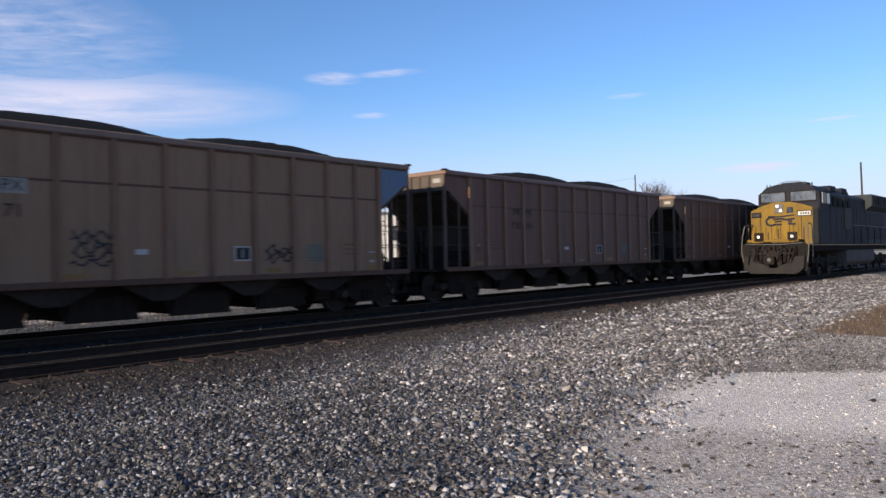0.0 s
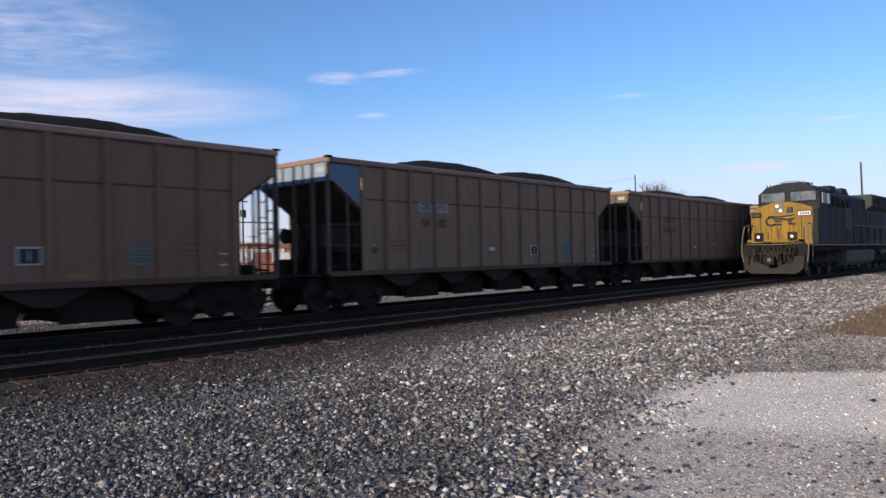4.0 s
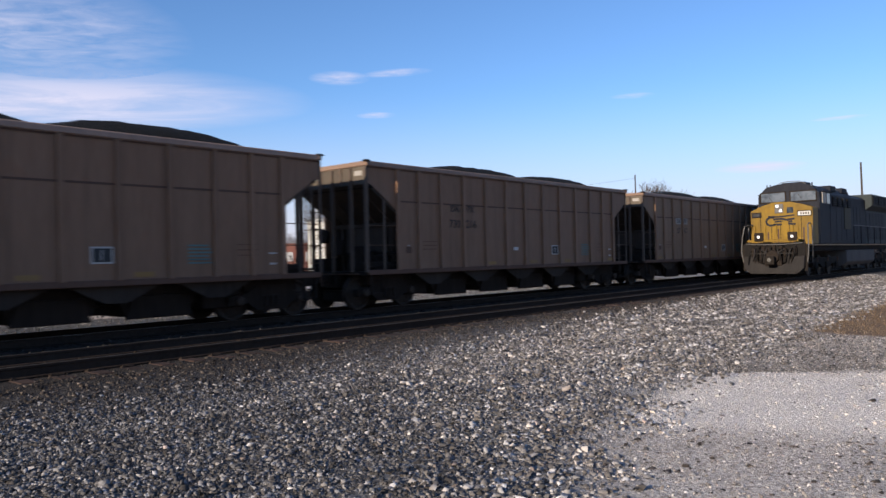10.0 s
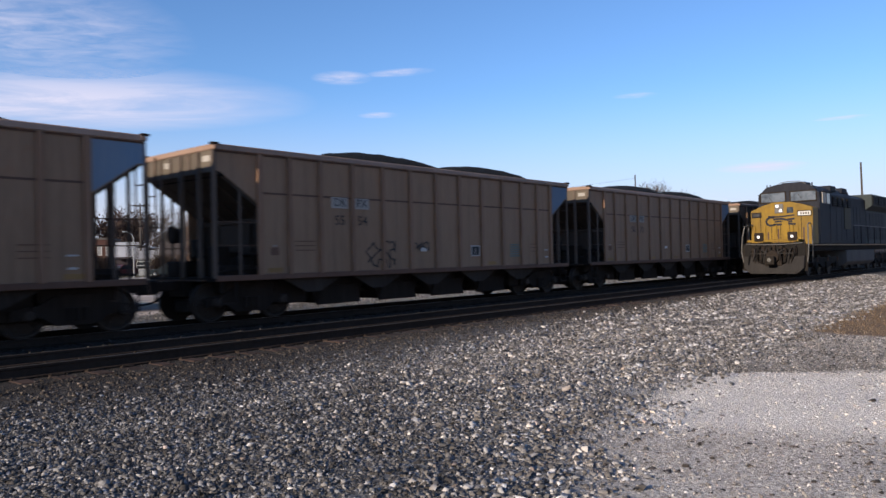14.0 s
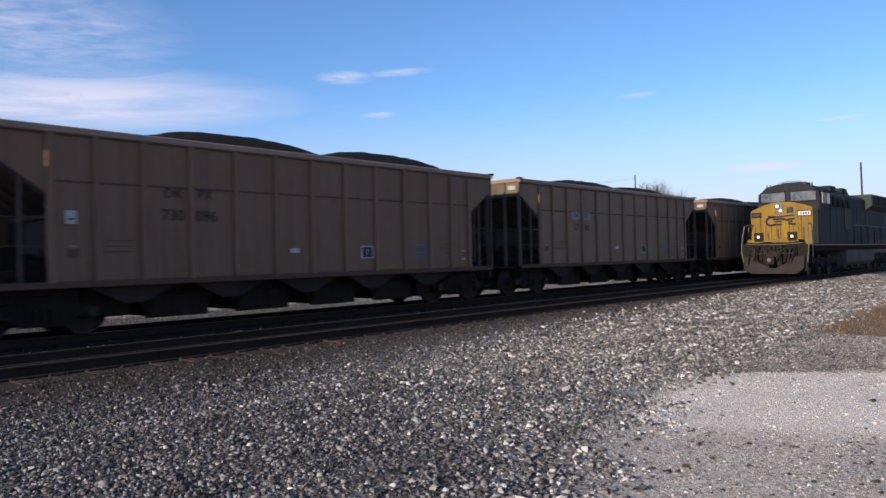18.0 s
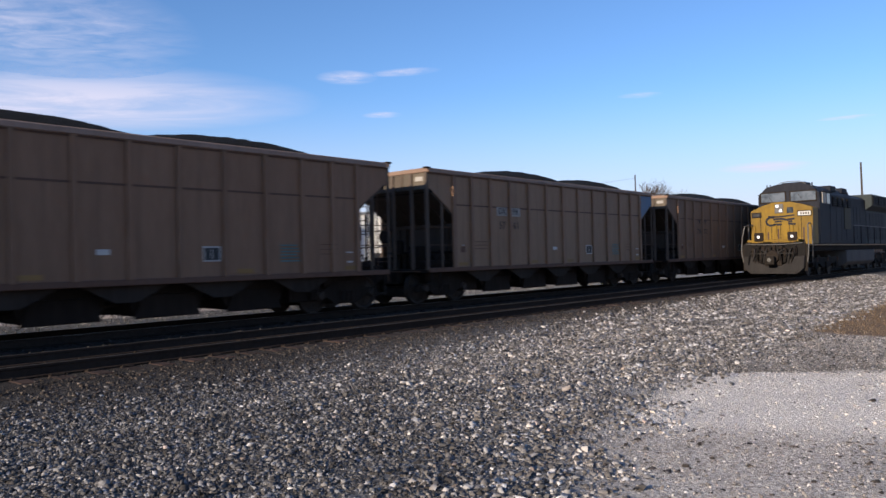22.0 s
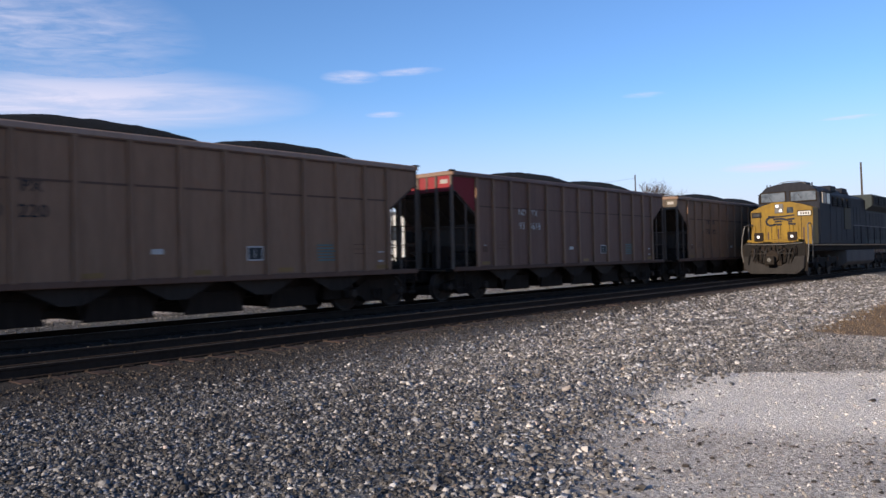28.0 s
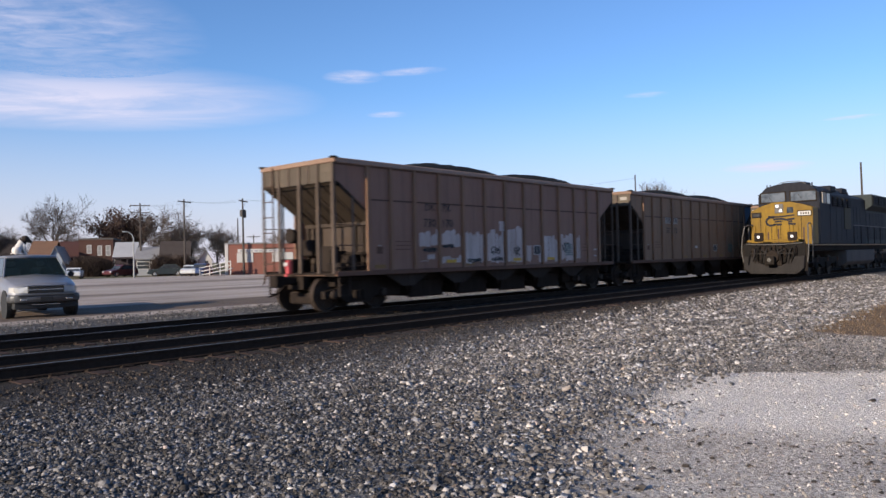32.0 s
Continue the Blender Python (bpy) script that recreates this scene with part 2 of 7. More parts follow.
def stone_material(name, dark, light, soil):
    m, n, l, b = material(name, 0.9, 0, 0.25)
    geo = n.new("ShaderNodeNewGeometry")
    c = ramp(n, l, geo.outputs["Random Per Island"], [(0.0, dark), (0.6, [a * 0.3 + d * 0.7 for a, d in zip(light, dark)]), (0.92, light), (1.0, [min(0.8, a * 1.28) for a in light])])
    # some stones run bluish, some tan or rusty
    times, part_of = n.new("ShaderNodeMath"), n.new("ShaderNodeMath")
    times.operation, part_of.operation = "MULTIPLY", "FRACT"
    times.inputs[1].default_value = 17.3
    l.new(geo.outputs["Random Per Island"], times.inputs[0])
    l.new(times.outputs[0], part_of.inputs[0])
    hue = ramp(n, l, part_of.outputs[0], [(0.0, (0.94, 0.98, 1.05)), (0.45, (1, 1, 1)), (0.8, (1.02, 1.0, 0.98)), (0.97, (1.04, 0.99, 0.95)), (1.0, (1.1, 0.92, 0.84))])
    c = mix(n, l, 1.0, c, hue, "MULTIPLY")
    damp = noise_tex(n, l, coords(n, l, "Object", (0.9, 2.6, 1.0)), 1.0, 5, 0.7)
    c = mix(n, l, 1.0, c, ramp(n, l, damp, [(0.36, (0.62, 0.60, 0.58)), (0.5, (1, 1, 1)), (0.66, (1.28, 1.28, 1.27))]), "MULTIPLY")
    g = noise_tex(n, l, coords(n, l), 45, 4, 0.7)
    c = mix(n, l, ramp(n, l, g, [(0.4, (0, 0, 0)), (0.8, (0.5, 0.5, 0.5))]), c, soil)
    l.new(c, b.inputs["Base Color"])
    bump(n, l, g, b, 0.3, 0.01)
    return m


M["stones"] = stone_material("grey_ballast_stones", (0.040, 0.035, 0.031), (0.30, 0.28, 0.273), (0.074, 0.064, 0.058))
M["bright_stones"] = stone_material("pale_ballast_stones", (0.075, 0.064, 0.056), (0.53, 0.48, 0.445), (0.18, 0.155, 0.137))
M["soiled_stones"] = stone_material("soiled_ballast_stones", (0.024, 0.018, 0.0145), (0.15, 0.118, 0.092), (0.05, 0.038, 0.029))
M["clods"] = stone_material("dark_brown_dirt_clods", (0.03, 0.024, 0.02), (0.11, 0.085, 0.07), (0.06, 0.048, 0.04))
M["verge_stones"] = stone_material("grey_brown_verge_stones", (0.05, 0.044, 0.04), (0.28, 0.25, 0.225), (0.11, 0.095, 0.085))
M["bed_stones"] = stone_material("oily_black_ballast", (0.018, 0.0148, 0.012), (0.07, 0.057, 0.047), (0.03, 0.0245, 0.020))
M["between_stones"] = stone_material("dark_oily_gravel", (0.014, 0.012, 0.0105), (0.075, 0.063, 0.054), (0.026, 0.022, 0.018))
M["lot_stones"] = stone_material("beige_limestone_chips", (0.15, 0.12, 0.10), (0.63, 0.56, 0.495), (0.33, 0.28, 0.24))
M["pale_chips"] = stone_material("pale_limestone_chips", (0.32, 0.275, 0.235), (0.74, 0.665, 0.59), (0.5, 0.435, 0.38))


# ---- mesh helpers ----
def box(bm, x0, x1, y0, y1, z0, z1):
    v = [bm.verts.new((x, y, z)) for z in (z0, z1) for y in (y0, y1) for x in (x0, x1)]
    for f in ((0, 2, 3, 1), (4, 5, 7, 6), (0, 1, 5, 4), (2, 6, 7, 3), (0, 4, 6, 2), (1, 3, 7, 5)):
        bm.faces.new([v[i] for i in f])
    return bm


def boxes(*rows):
    bm = bmesh.new()
    for r in rows:
        box(bm, *r)
    return bm


def prism(bm, pts, axis, a, b):
    """A flat outline pushed along an axis from a to b. axis 'y': points are (x, z); 'x': (y, z); 'z': (x, y)."""
    def at(p, s):
        return {"y": (p[0], s, p[1]), "x": (s, p[0], p[1]), "z": (p[0], p[1], s)}[axis]
    lo, hi = [bm.verts.new(at(p, a)) for p in pts], [bm.verts.new(at(p, b)) for p in pts]
    k = len(pts)
    bm.faces.new(lo)
    bm.faces.new(hi[::-1])
    for i in range(k):
        bm.faces.new((lo[i], lo[(i + 1) % k], hi[(i + 1) % k], hi[i]))
    bmesh.ops.recalc_face_normals(bm, faces=bm.faces[:])
    return bm


def rod(bm, p0, p1, r0, r1=None, k=8):
    """A round bar between two points, tapering from r0 to r1."""
    p0, p1 = Vector(p0), Vector(p1)
    r1 = r0 if r1 is None else r1
    q = (p1 - p0).to_track_quat("Z", "Y")
    rings = []
    for p, r in ((p0, r0), (p1, r1)):
        rings.append([bm.verts.new(p + q @ Vector((r * math.cos(6.2832 * i / k), r * math.sin(6.2832 * i / k), 0))) for i in range(k)])
    for i in range(k):
        bm.faces.new((rings[0][i], rings[0][(i + 1) % k], rings[1][(i + 1) % k], rings[1][i]))
    bm.faces.new(rings[0][::-1])
    bm.faces.new(rings[1])
    return bm


def lathe(bm, prof, axis="y", k=24, centre=(0, 0, 0)):
    """A turned shape from (radius, along) points round an axis."""
    rings = []
    for r, s in prof:
        ring = []
        for i in range(k):
            a = 6.283185 * i / k
            u, w = r * math.cos(a), r * math.sin(a)
            p = {"y": (u, s, w), "x": (s, u, w), "z": (u, w, s)}[axis]
            ring.append(bm.verts.new(Vector(p) + Vector(centre)))
        rings.append(ring)
    for a, c in zip(rings, rings[1:]):
        for i in range(k):
            bm.faces.new((a[i], a[(i + 1) % k], c[(i + 1) % k], c[i]))
    bm.faces.new(rings[0])
    bm.faces.new(rings[-1])
    bmesh.ops.recalc_face_normals(bm, faces=bm.faces[:])
    return bm


def bevelled(bm, width=0.02, seg=1):
    bmesh.ops.bevel(bm, geom=bm.edges[:], offset=width, segments=seg, affect="EDGES", clamp_overlap=True)
    return bm


def finish(name, bm, mat, smooth=False):
    me = bpy.data.meshes.new(name)
    bm.to_mesh(me)
    bm.free()
    me.materials.append(M[mat] if isinstance(mat, str) else mat)
    if smooth:
        me.shade_smooth()
    return me


def part(name, bm, mat, parent, label="", smooth=False, at=None):
    ob = new(name, bm if isinstance(bm, bpy.types.Mesh) else finish(name, bm, mat, smooth))
    ob.parent = parent
    if at is not None:
        ob.matrix_basis = at
    return tagged(ob, label)


def thing(name, label, category, at=None, group="", kind=""):
    ob = new(name)
    ob.empty_display_size = 0.2
    if at is not None:
        ob.matrix_basis = at
    return tagged(ob, label, category, group, kind)


def solid(name, bm, mat, label="", category="", group="", kind="", smooth=False, at=None):
    ob = new(name, bm if isinstance(bm, bpy.types.Mesh) else finish(name, bm, mat, smooth))
    if at is not None:
        ob.matrix_basis = at
    return tagged(ob, label, category, group, kind)


def lettering(text, size):
    """A flat mesh of built-in letters, standing upright and facing -y, centred on its origin."""
    cu = bpy.data.curves.new("letters", "FONT")
    cu.body, cu.size, cu.align_x, cu.align_y, cu.extrude, cu.resolution_u = text, size, "CENTER", "CENTER", 0.002, 2
    tmp = new("letters", cu)
    me = bpy.data.meshes.new_from_object(tmp)
    bpy.data.objects.remove(tmp)
    me.transform(Matrix.Rotation(radians(90), 4, "X"))
    return me


# ---- ground ----
NEAR, FAR = 11.94, 16.03            # centre lines of the two tracks


def ground_height(x, y):
    """The lot lies lower than the track bed; the bed drops to the street behind."""
    def step(a, b, v):
        t = np.clip((v - a) / (b - a), 0, 1)
        return t * t * (3 - 2 * t)
    z = -0.40 + 0.215 * step(8.3, 10.3, y) + 0.05 * step(17.6, 19.5, y)
    z = z + 0.012 * np.sin(x * 1.7 + y * 0.8) * np.sin(y * 1.3 - x * 0.4) * (1 - step(9.6, 10.4, y))
    return z


def grid_lines(spans):
    out = []
    for a, b, s in spans:
        out += list(np.arange(a, b, s))
    return np.array(out + [spans[-1][1]])


gx = grid_lines([(-3000, -200, 400), (-200, -20, 15), (-20, 40, 0.35), (40, 120, 4), (120, 400, 40), (400, 3600, 400)])
gy = grid_lines([(-3000, -100, 400), (-100, -4, 8), (-4, 24, 0.2), (24, 100, 4), (100, 400, 50), (400, 3600, 400)])
GX, GY = np.meshgrid(gx, gy)
gv = np.stack([GX, GY, ground_height(GX, GY)], -1).reshape(-1, 3)
k = len(gx)
gi = (np.arange(len(gy) - 1)[:, None] * k + np.arange(k - 1)[None]).ravel()
gf = np.stack([gi, gi + 1, gi + k + 1, gi + k], -1)
me = bpy.data.meshes.new("ground")
me.from_pydata(gv.tolist(), [], gf.tolist())
me.materials.append(M["ground"])
me.shade_smooth()
tagged(new("ground", me), "grey ballast, pale gravel lot and asphalt street ground", "ground", kind="structure")


def scatter(name, mat, pts, sizes, label, seed):
    """Loose angular stones, each its own closed lump, joined as one heap."""
    rng = np.random.default_rng(seed)
    base = np.array([(-1, -1, -0.7), (1, -1, -0.6), (1, 1, -0.7), (-1, 1, -0.6), (-0.6, -0.7, 0.6), (0.7, -0.6, 0.7), (0.6, 0.7, 0.55), (-0.7, 0.6, 0.7)]) * 0.6
    tri = np.array([(0, 1, 5), (0, 5, 4), (1, 2, 6), (1, 6, 5), (2, 3, 7), (2, 7, 6), (3, 0, 4), (3, 4, 7), (4, 5, 6), (4, 6, 7)])
    c = len(pts)
    v = base[None] * rng.uniform(0.25, 1.75, (c, 8, 3)) * rng.uniform(0.65, 1.35, (c, 1, 3))
    a, t = rng.uniform(0, 6.283, c), rng.uniform(-1.2, 1.2, c)
    ca, sa, ct, st = np.cos(a)[:, None], np.sin(a)[:, None], np.cos(t)[:, None], np.sin(t)[:, None]
    x, y, z = v[..., 0], v[..., 1] * ct - v[..., 2] * st, v[..., 1] * st + v[..., 2] * ct
    v = np.stack([x * ca - y * sa, x * sa + y * ca, z * 0.78], -1) * sizes[:, None, None]
    v = (v + pts[:, None]).reshape(-1, 3).astype(np.float32)
    f = (tri[None] + 8 * np.arange(c)[:, None, None]).reshape(-1, 3).astype(np.int32)
    me = bpy.data.meshes.new(name)
    me.vertices.add(len(v))
    me.vertices.foreach_set("co", v.ravel())
    me.loops.add(f.size)
    me.loops.foreach_set("vertex_index", f.ravel())
    me.polygons.add(len(f))
    me.polygons.foreach_set("loop_start", np.arange(0, f.size, 3, dtype=np.int32))
    me.update(calc_edges=True)
    me.materials.append(M[mat])
    return tagged(new(name, me), label, "gravel", kind="stuff")


def strewn(count, x0, x1, y0, y1, keep, seed, s0, s1, lift=0.0):
    rng = np.random.default_rng(seed)
    x, y = rng.uniform(x0, x1, count), rng.uniform(y0, y1, count)
    ok = keep(x, y, rng)
    x, y = x[ok], y[ok]
    s = (s0 + (s1 - s0) * rng.random(len(x)) ** 2.2) * np.where(rng.random(len(x)) < 0.06, 1.4, 1.0)
    z = ground_height(x, y) + rng.uniform(-0.1, 0.6, len(x)) * s + lift
    return np.stack([x, y, z], -1), s


def pale_side(x, y, r):
    """True where the ballast turns pale: farther along the track and where it runs out into the lot."""
    return (x - 0.8 * y + r.normal(0, 2.3, len(x)) > 2.0) | (y - 0.346 * x + r.normal(0, 0.35, len(x)) < 1.75)


def on_ballast(x, y, r):
    bound = np.minimum(1.25 + 0.346 * x, np.where(x > 16, 3.98, 3.71) + 0.06 * x) + 0.25 * np.sin(x * 2.3) + 0.2 * np.sin(x * 5.1 + 1)
    return y > bound + r.normal(0, 0.32, len(x))


p, s = strewn(150000, 0.5, 20, 2.0, 10.4, lambda x, y, r: on_ballast(x, y, r) & ~pale_side(x, y, r) & (y > 0.38 * x - 1) & (y < 9.15 + r.normal(0, 0.4, len(x))), 1, 0.012, 0.034)
scatter("ballast_stones", "stones", p, s, "loose dark grey angular ballast stones on the shoulder", 1)
p, s = strewn(9000, -9, 0.6, -2.0, 10.4, lambda x, y, r: on_ballast(x, y, r) & (r.random(len(x)) < np.clip((x + 9) / 9, 0, 1)), 41, 0.018, 0.04)
scatter("shoulder_stones", "stones", p, s, "loose dark grey ballast stones along the shoulder", 41)
p, s = strewn(170000, 2.5, 50, 2.2, 10.4, lambda x, y, r: on_ballast(x, y, r) & pale_side(x, y, r) & (y < 9.0 + 0.75 * np.clip((x - 12) / 15, 0, 1) + r.normal(0, 0.35, len(x))), 6, 0.018, 0.044)
s = s * (1 + 0.55 * np.clip((p[:, 0] - 9) / 9, 0, 1))
scatter("pale_ballast", "bright_stones", p, s, "loose pale grey ballast stones on the shoulder", 6)
p, s = strewn(52000, 2.0, 48, 8.6, 13.3, lambda x, y, r: y > 8.85 + r.normal(0, 0.35, len(x)), 2, 0.012, 0.034)
bed = p[:, 1] > 10.55
q, r = p[bed].copy(), s[bed]
q[::5, 2] += 0.03
q[:, 2] -= 0.03
scatter("track_bed_stones", "bed_stones", q, r, "oily black ballast stones between the rails", 13)
p, s = p[~bed], s[~bed]
scatter("soiled_ballast", "soiled_stones", p, s, "soiled brown-grey ballast stones round the ties", 2)
p, s = strewn(26000, 3.0, 42, 13.3, 22.0, lambda x, y, r: (y > 13.4) & (x < 0.9 * y + 26), 3, 0.018, 0.04)
mid = (p[:, 1] < 17.2)
scatter("oily_gravel", "between_stones", p[mid], s[mid], "dark oily gravel between the two tracks", 23)
p, s = p[~mid], s[~mid]
scatter("verge_gravel", "verge_stones", p, s, "grey gravel behind the tracks", 3)
p, s = strewn(64000, 3.5, 20, 0.6, 8.5, lambda x, y, r: ~on_ballast(x, y, r) & (x - 0.35 * y < 15.6), 4, 0.007, 0.019)
tongue = (p[:, 0] + 0.55 * p[:, 1] > 8.75 + 0.25 * np.sin(p[:, 1] * 3.0)) & (p[:, 0] + 0.72 * p[:, 1] < 13.75)
thin = np.arange(len(p)) % 3 > 0
scatter("limestone_chips", "lot_stones", p[~tongue], s[~tongue], "grey-beige limestone chips trodden into the gravel lot", 4)
scatter("pale_chips", "pale_chips", p[tongue & thin], s[tongue & thin], "pale fresh limestone chips on the gravel lot", 5)
p, s = strewn(17000, 10.5, 19.0, 0.8, 5.4, lambda x, y, r: (x - 0.35 * y < 15.5) & (r.random(len(x)) < np.where(x + 0.72 * y > 13.6, 1.0, 0.05)), 12, 0.008, 0.026)
scatter("dirt_strip_stones", "stones", p, s, "small grey stones on a dark dirt strip", 12)
p, s = strewn(4600, 4.5, 14, 0.8, 6.0, lambda x, y, r: (x - 1.4 * y > 0.3) & (r.random(len(x)) < np.where((x + 0.55 * y > 8.9) & (x < 12.5), 0.06, 0.8)), 9, 0.006, 0.024)
s = np.where(np.arange(len(s)) % 7 == 0, s * 2.1, s * 1.15)
p[:, 2] -= 0.004
scatter("dirt_clods", "clods", p, s, "dark brown dirt clods and leaf scraps on gravel", 9)


def dry_grass():
    rng = np.random.default_rng(31)
    k = 9000
    x, y = rng.uniform(15.8, 32, k), rng.uniform(0.5, 5.4, k)
    ok = (x - 0.35 * y > 15.7 + rng.normal(0, 0.25, k)) & (y - 0.035 * x < 4.15 + rng.normal(0, 0.12, k))
    x, y = x[ok], y[ok]
    k = len(x)
    z, a, h, w = ground_height(x, y), rng.uniform(0, 6.283, k), rng.uniform(0.03, 0.10, k), rng.uniform(0.004, 0.009, k)
    lean = rng.uniform(-0.08, 0.08, (k, 2))
    v = np.stack([np.stack([x - w * np.cos(a), y - w * np.sin(a), z], -1), np.stack([x + w * np.cos(a), y + w * np.sin(a), z], -1), np.stack([x + lean[:, 0], y + lean[:, 1], z + h], -1)], 1).reshape(-1, 3)
    me = bpy.data.meshes.new("dry_grass")
    me.from_pydata(v.tolist(), [], np.arange(3 * k).reshape(-1, 3).tolist())
    me.materials.append(stone_material("dry_brown_grass_blades", (0.125, 0.077, 0.043), (0.29, 0.195, 0.115), (0.18, 0.12, 0.068)))
    tagged(new("dry_grass", me), "dry brown grass patch beside the gravel lot", "grass", kind="stuff")


dry_grass()


# ---- tracks ----
def rail_mesh(x0, x1):
    prof = [(-0.075, -0.17), (0.075, -0.17), (0.075, -0.158), (0.012, -0.14), (0.010, -0.045), (0.036, -0.036), (0.036, -0.006), (0.028, -0.001),
            (-0.028, -0.001), (-0.036, -0.006), (-0.036, -0.036), (-0.010, -0.045), (-0.012, -0.14), (-0.075, -0.158)]
    return prism(bmesh.new(), prof, "x", x0, x1)


def track(cy, x0, x1, label):
    t = thing("railway_track", label, "railway track", group="railway tracks", kind="structure")
    for s in (-0.7535, 0.7535):
        r = part("rail", rail_mesh(x0, x1), "rail", t, "dark rusted steel rail with a polished head", at=pose(0, cy + s, 0))
        part("rail_head", boxes((x0, x1, -0.027, 0.027, -0.004, 0.0)), "railtop", r)
    rng = random.Random(int(cy * 10))
    me = finish("tie", bevelled(boxes((-0.115, 0.115, -1.3, 1.3, -0.18, 0)), 0.012), "tie")
    plate = finish("tie_plate", boxes((-0.1, 0.1, -0.17, 0.17, 0, 0.018), (-0.07, -0.045, -0.12, -0.085, 0.018, 0.03), (0.045, 0.07, 0.085, 0.12, 0.018, 0.03)), "black_steel")
    for i in range(int((x1 - x0) / 0.5)):
        x = x0 + 0.25 + i * 0.5
        if not -2 < x < 62:
            continue
        ob = part("tie", me, None, t, at=pose(x + rng.uniform(-0.03, 0.03), cy + rng.uniform(-0.05, 0.05), -0.172 + rng.uniform(-0.012, 0.004), rng.uniform(-0.4, 0.4), 0, rng.uniform(-1.5, 1.5)))
        if 2 < x < 26:
            for s in (-0.7535, 0.7535):
                part("tie_plate", plate, None, ob, at=pose(0, s, -0.001))
    return t


track(NEAR, -80, 180, "nearer railway track of rusted rails on wooden ties")
track(FAR, -80, 180, "farther railway track under the coal train")
# ---- coal hopper cars ----
PITCH, HALF, SIDE, TOP, SILL = 16.18, 7.27, 1.576, 4.01, 1.06
RIBS = [0, 1.08, 2.17, 3.27, 4.33, 5.28, 6.13]
RIBS = sorted([-r for r in RIBS[1:]] + RIBS)
CUT = 6.17                       # where the full-height side begins


def coal_mesh(seed, tall, shift):
    bm = bmesh.new()
    nx, ny = 60, 14
    rng = random.Random(seed)
    grid = []
    for i in range(nx + 1):
        x = -HALF + 0.12 + i * (2 * HALF - 0.24) / nx
        row = []
        for j in range(ny + 1):
            w = -1 + 2 * j / ny
            def hump(c, h, half):
                d = abs(x - c - shift) / half
                return h * max(0.0, 1 - d ** 2.8) if d < 1 else 0.0
            h = max(hump(-1.75, tall, 2.95), hump(3.05, tall * 0.98, 2.85), 0.0)
            z = TOP - 0.11 + h * (1 - abs(w) ** 3.2 * 0.8) + rng.uniform(-0.018, 0.018)
            z -= 0.35 * max(0, abs(x) - 5.4) / 1.9 + 0.1 * abs(w) ** 3
            row.append(bm.verts.new((x, w * (SIDE - 0.06), z)))
        grid.append(row)
    for i in range(nx):
        for j in range(ny):
            bm.faces.new((grid[i][j], grid[i + 1][j], grid[i + 1][j + 1], grid[i][j + 1]))
    rim = [grid[i][0] for i in range(nx + 1)] + [grid[nx][j] for j in range(1, ny + 1)] + [grid[i][ny] for i in range(nx - 1, -1, -1)] + [grid[0][j] for j in range(ny - 1, 0, -1)]
    low = [bm.verts.new((v.co.x, v.co.y, 3.3)) for v in rim]
    for i in range(len(rim)):
        bm.faces.new((rim[i], low[i], low[(i + 1) % len(rim)], rim[(i + 1) % len(rim)]))
    bm.faces.new(low)
    bmesh.ops.recalc_face_normals(bm, faces=bm.faces[:])
    return bm


def truck(car, x):
    """A two-axle bogie: side frames, bolster, springs, wheelsets with bearing caps."""
    t = thing("truck", "", "")
    t.parent = car
    t.matrix_basis = pose(x, 0, 0)
    for s in (-1, 1):
        bm = bmesh.new()
        out = [(-1.18, 0.56), (-0.72, 0.62), (-0.42, 0.80), (0.42, 0.80), (0.72, 0.62), (1.18, 0.56), (1.18, 0.36), (0.66, 0.40), (0.40, 0.22), (-0.40, 0.22), (-0.66, 0.40), (-1.18, 0.36)]
        prism(bm, out, "y", s * 1.0 - 0.07, s * 1.0 + 0.07)
        part("side_frame", bm, "black_steel", t)
        bm = bmesh.new()
        for dx in (-0.16, 0, 0.16):
            rod(bm, (dx, s * 1.0 - s * 0.01, 0.30), (dx, s * 1.0 - s * 0.01, 0.56), 0.065)
        part("spring", bm, "black_steel", t, at=pose(0, s * 0.1, 0))
        for ax in (-0.889, 0.889):
            bm = bmesh.new()
            lathe(bm, [(0.02, s * 1.02), (0.115, s * 1.02), (0.125, s * 1.10), (0.09, s * 1.15), (0.02, s * 1.155)], "y", 14)
            part("bearing_cap", bm, "wheel", t, at=pose(ax, 0, 0.457))
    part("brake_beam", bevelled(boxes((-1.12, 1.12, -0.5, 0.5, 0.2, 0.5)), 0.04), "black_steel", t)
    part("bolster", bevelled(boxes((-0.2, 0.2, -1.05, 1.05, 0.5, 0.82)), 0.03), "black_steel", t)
    for ax in (-0.889, 0.889):
        bm = bmesh.new()
        rod(bm, (0, -1.0, 0), (0, 1.0, 0), 0.075, k=12)
        for s in (-1, 1):
            lathe(bm, [(0.09, s * 0.80), (0.13, s * 0.79), (0.37, s * 0.735), (0.41, s * 0.79), (0.455, s * 0.79), (0.457, s * 0.70), (0.485, s * 0.675), (0.483, s * 0.655), (0.40, s * 0.66), (0.15, s * 0.70), (0.09, s * 0.68)], "y", 28)
            for a in range(6):
                an = a * 1.0472
                rod(bm, (0.105 * math.cos(an), s * 0.76, 0.105 * math.sin(an)), (0.30 * math.cos(an), s * 0.765, 0.30 * math.sin(an)), 0.018, k=5)
        w = part("wheelset", bm, "wheel", t, at=pose(ax, 0, 0.457))
        w["spin"] = 1
    return t


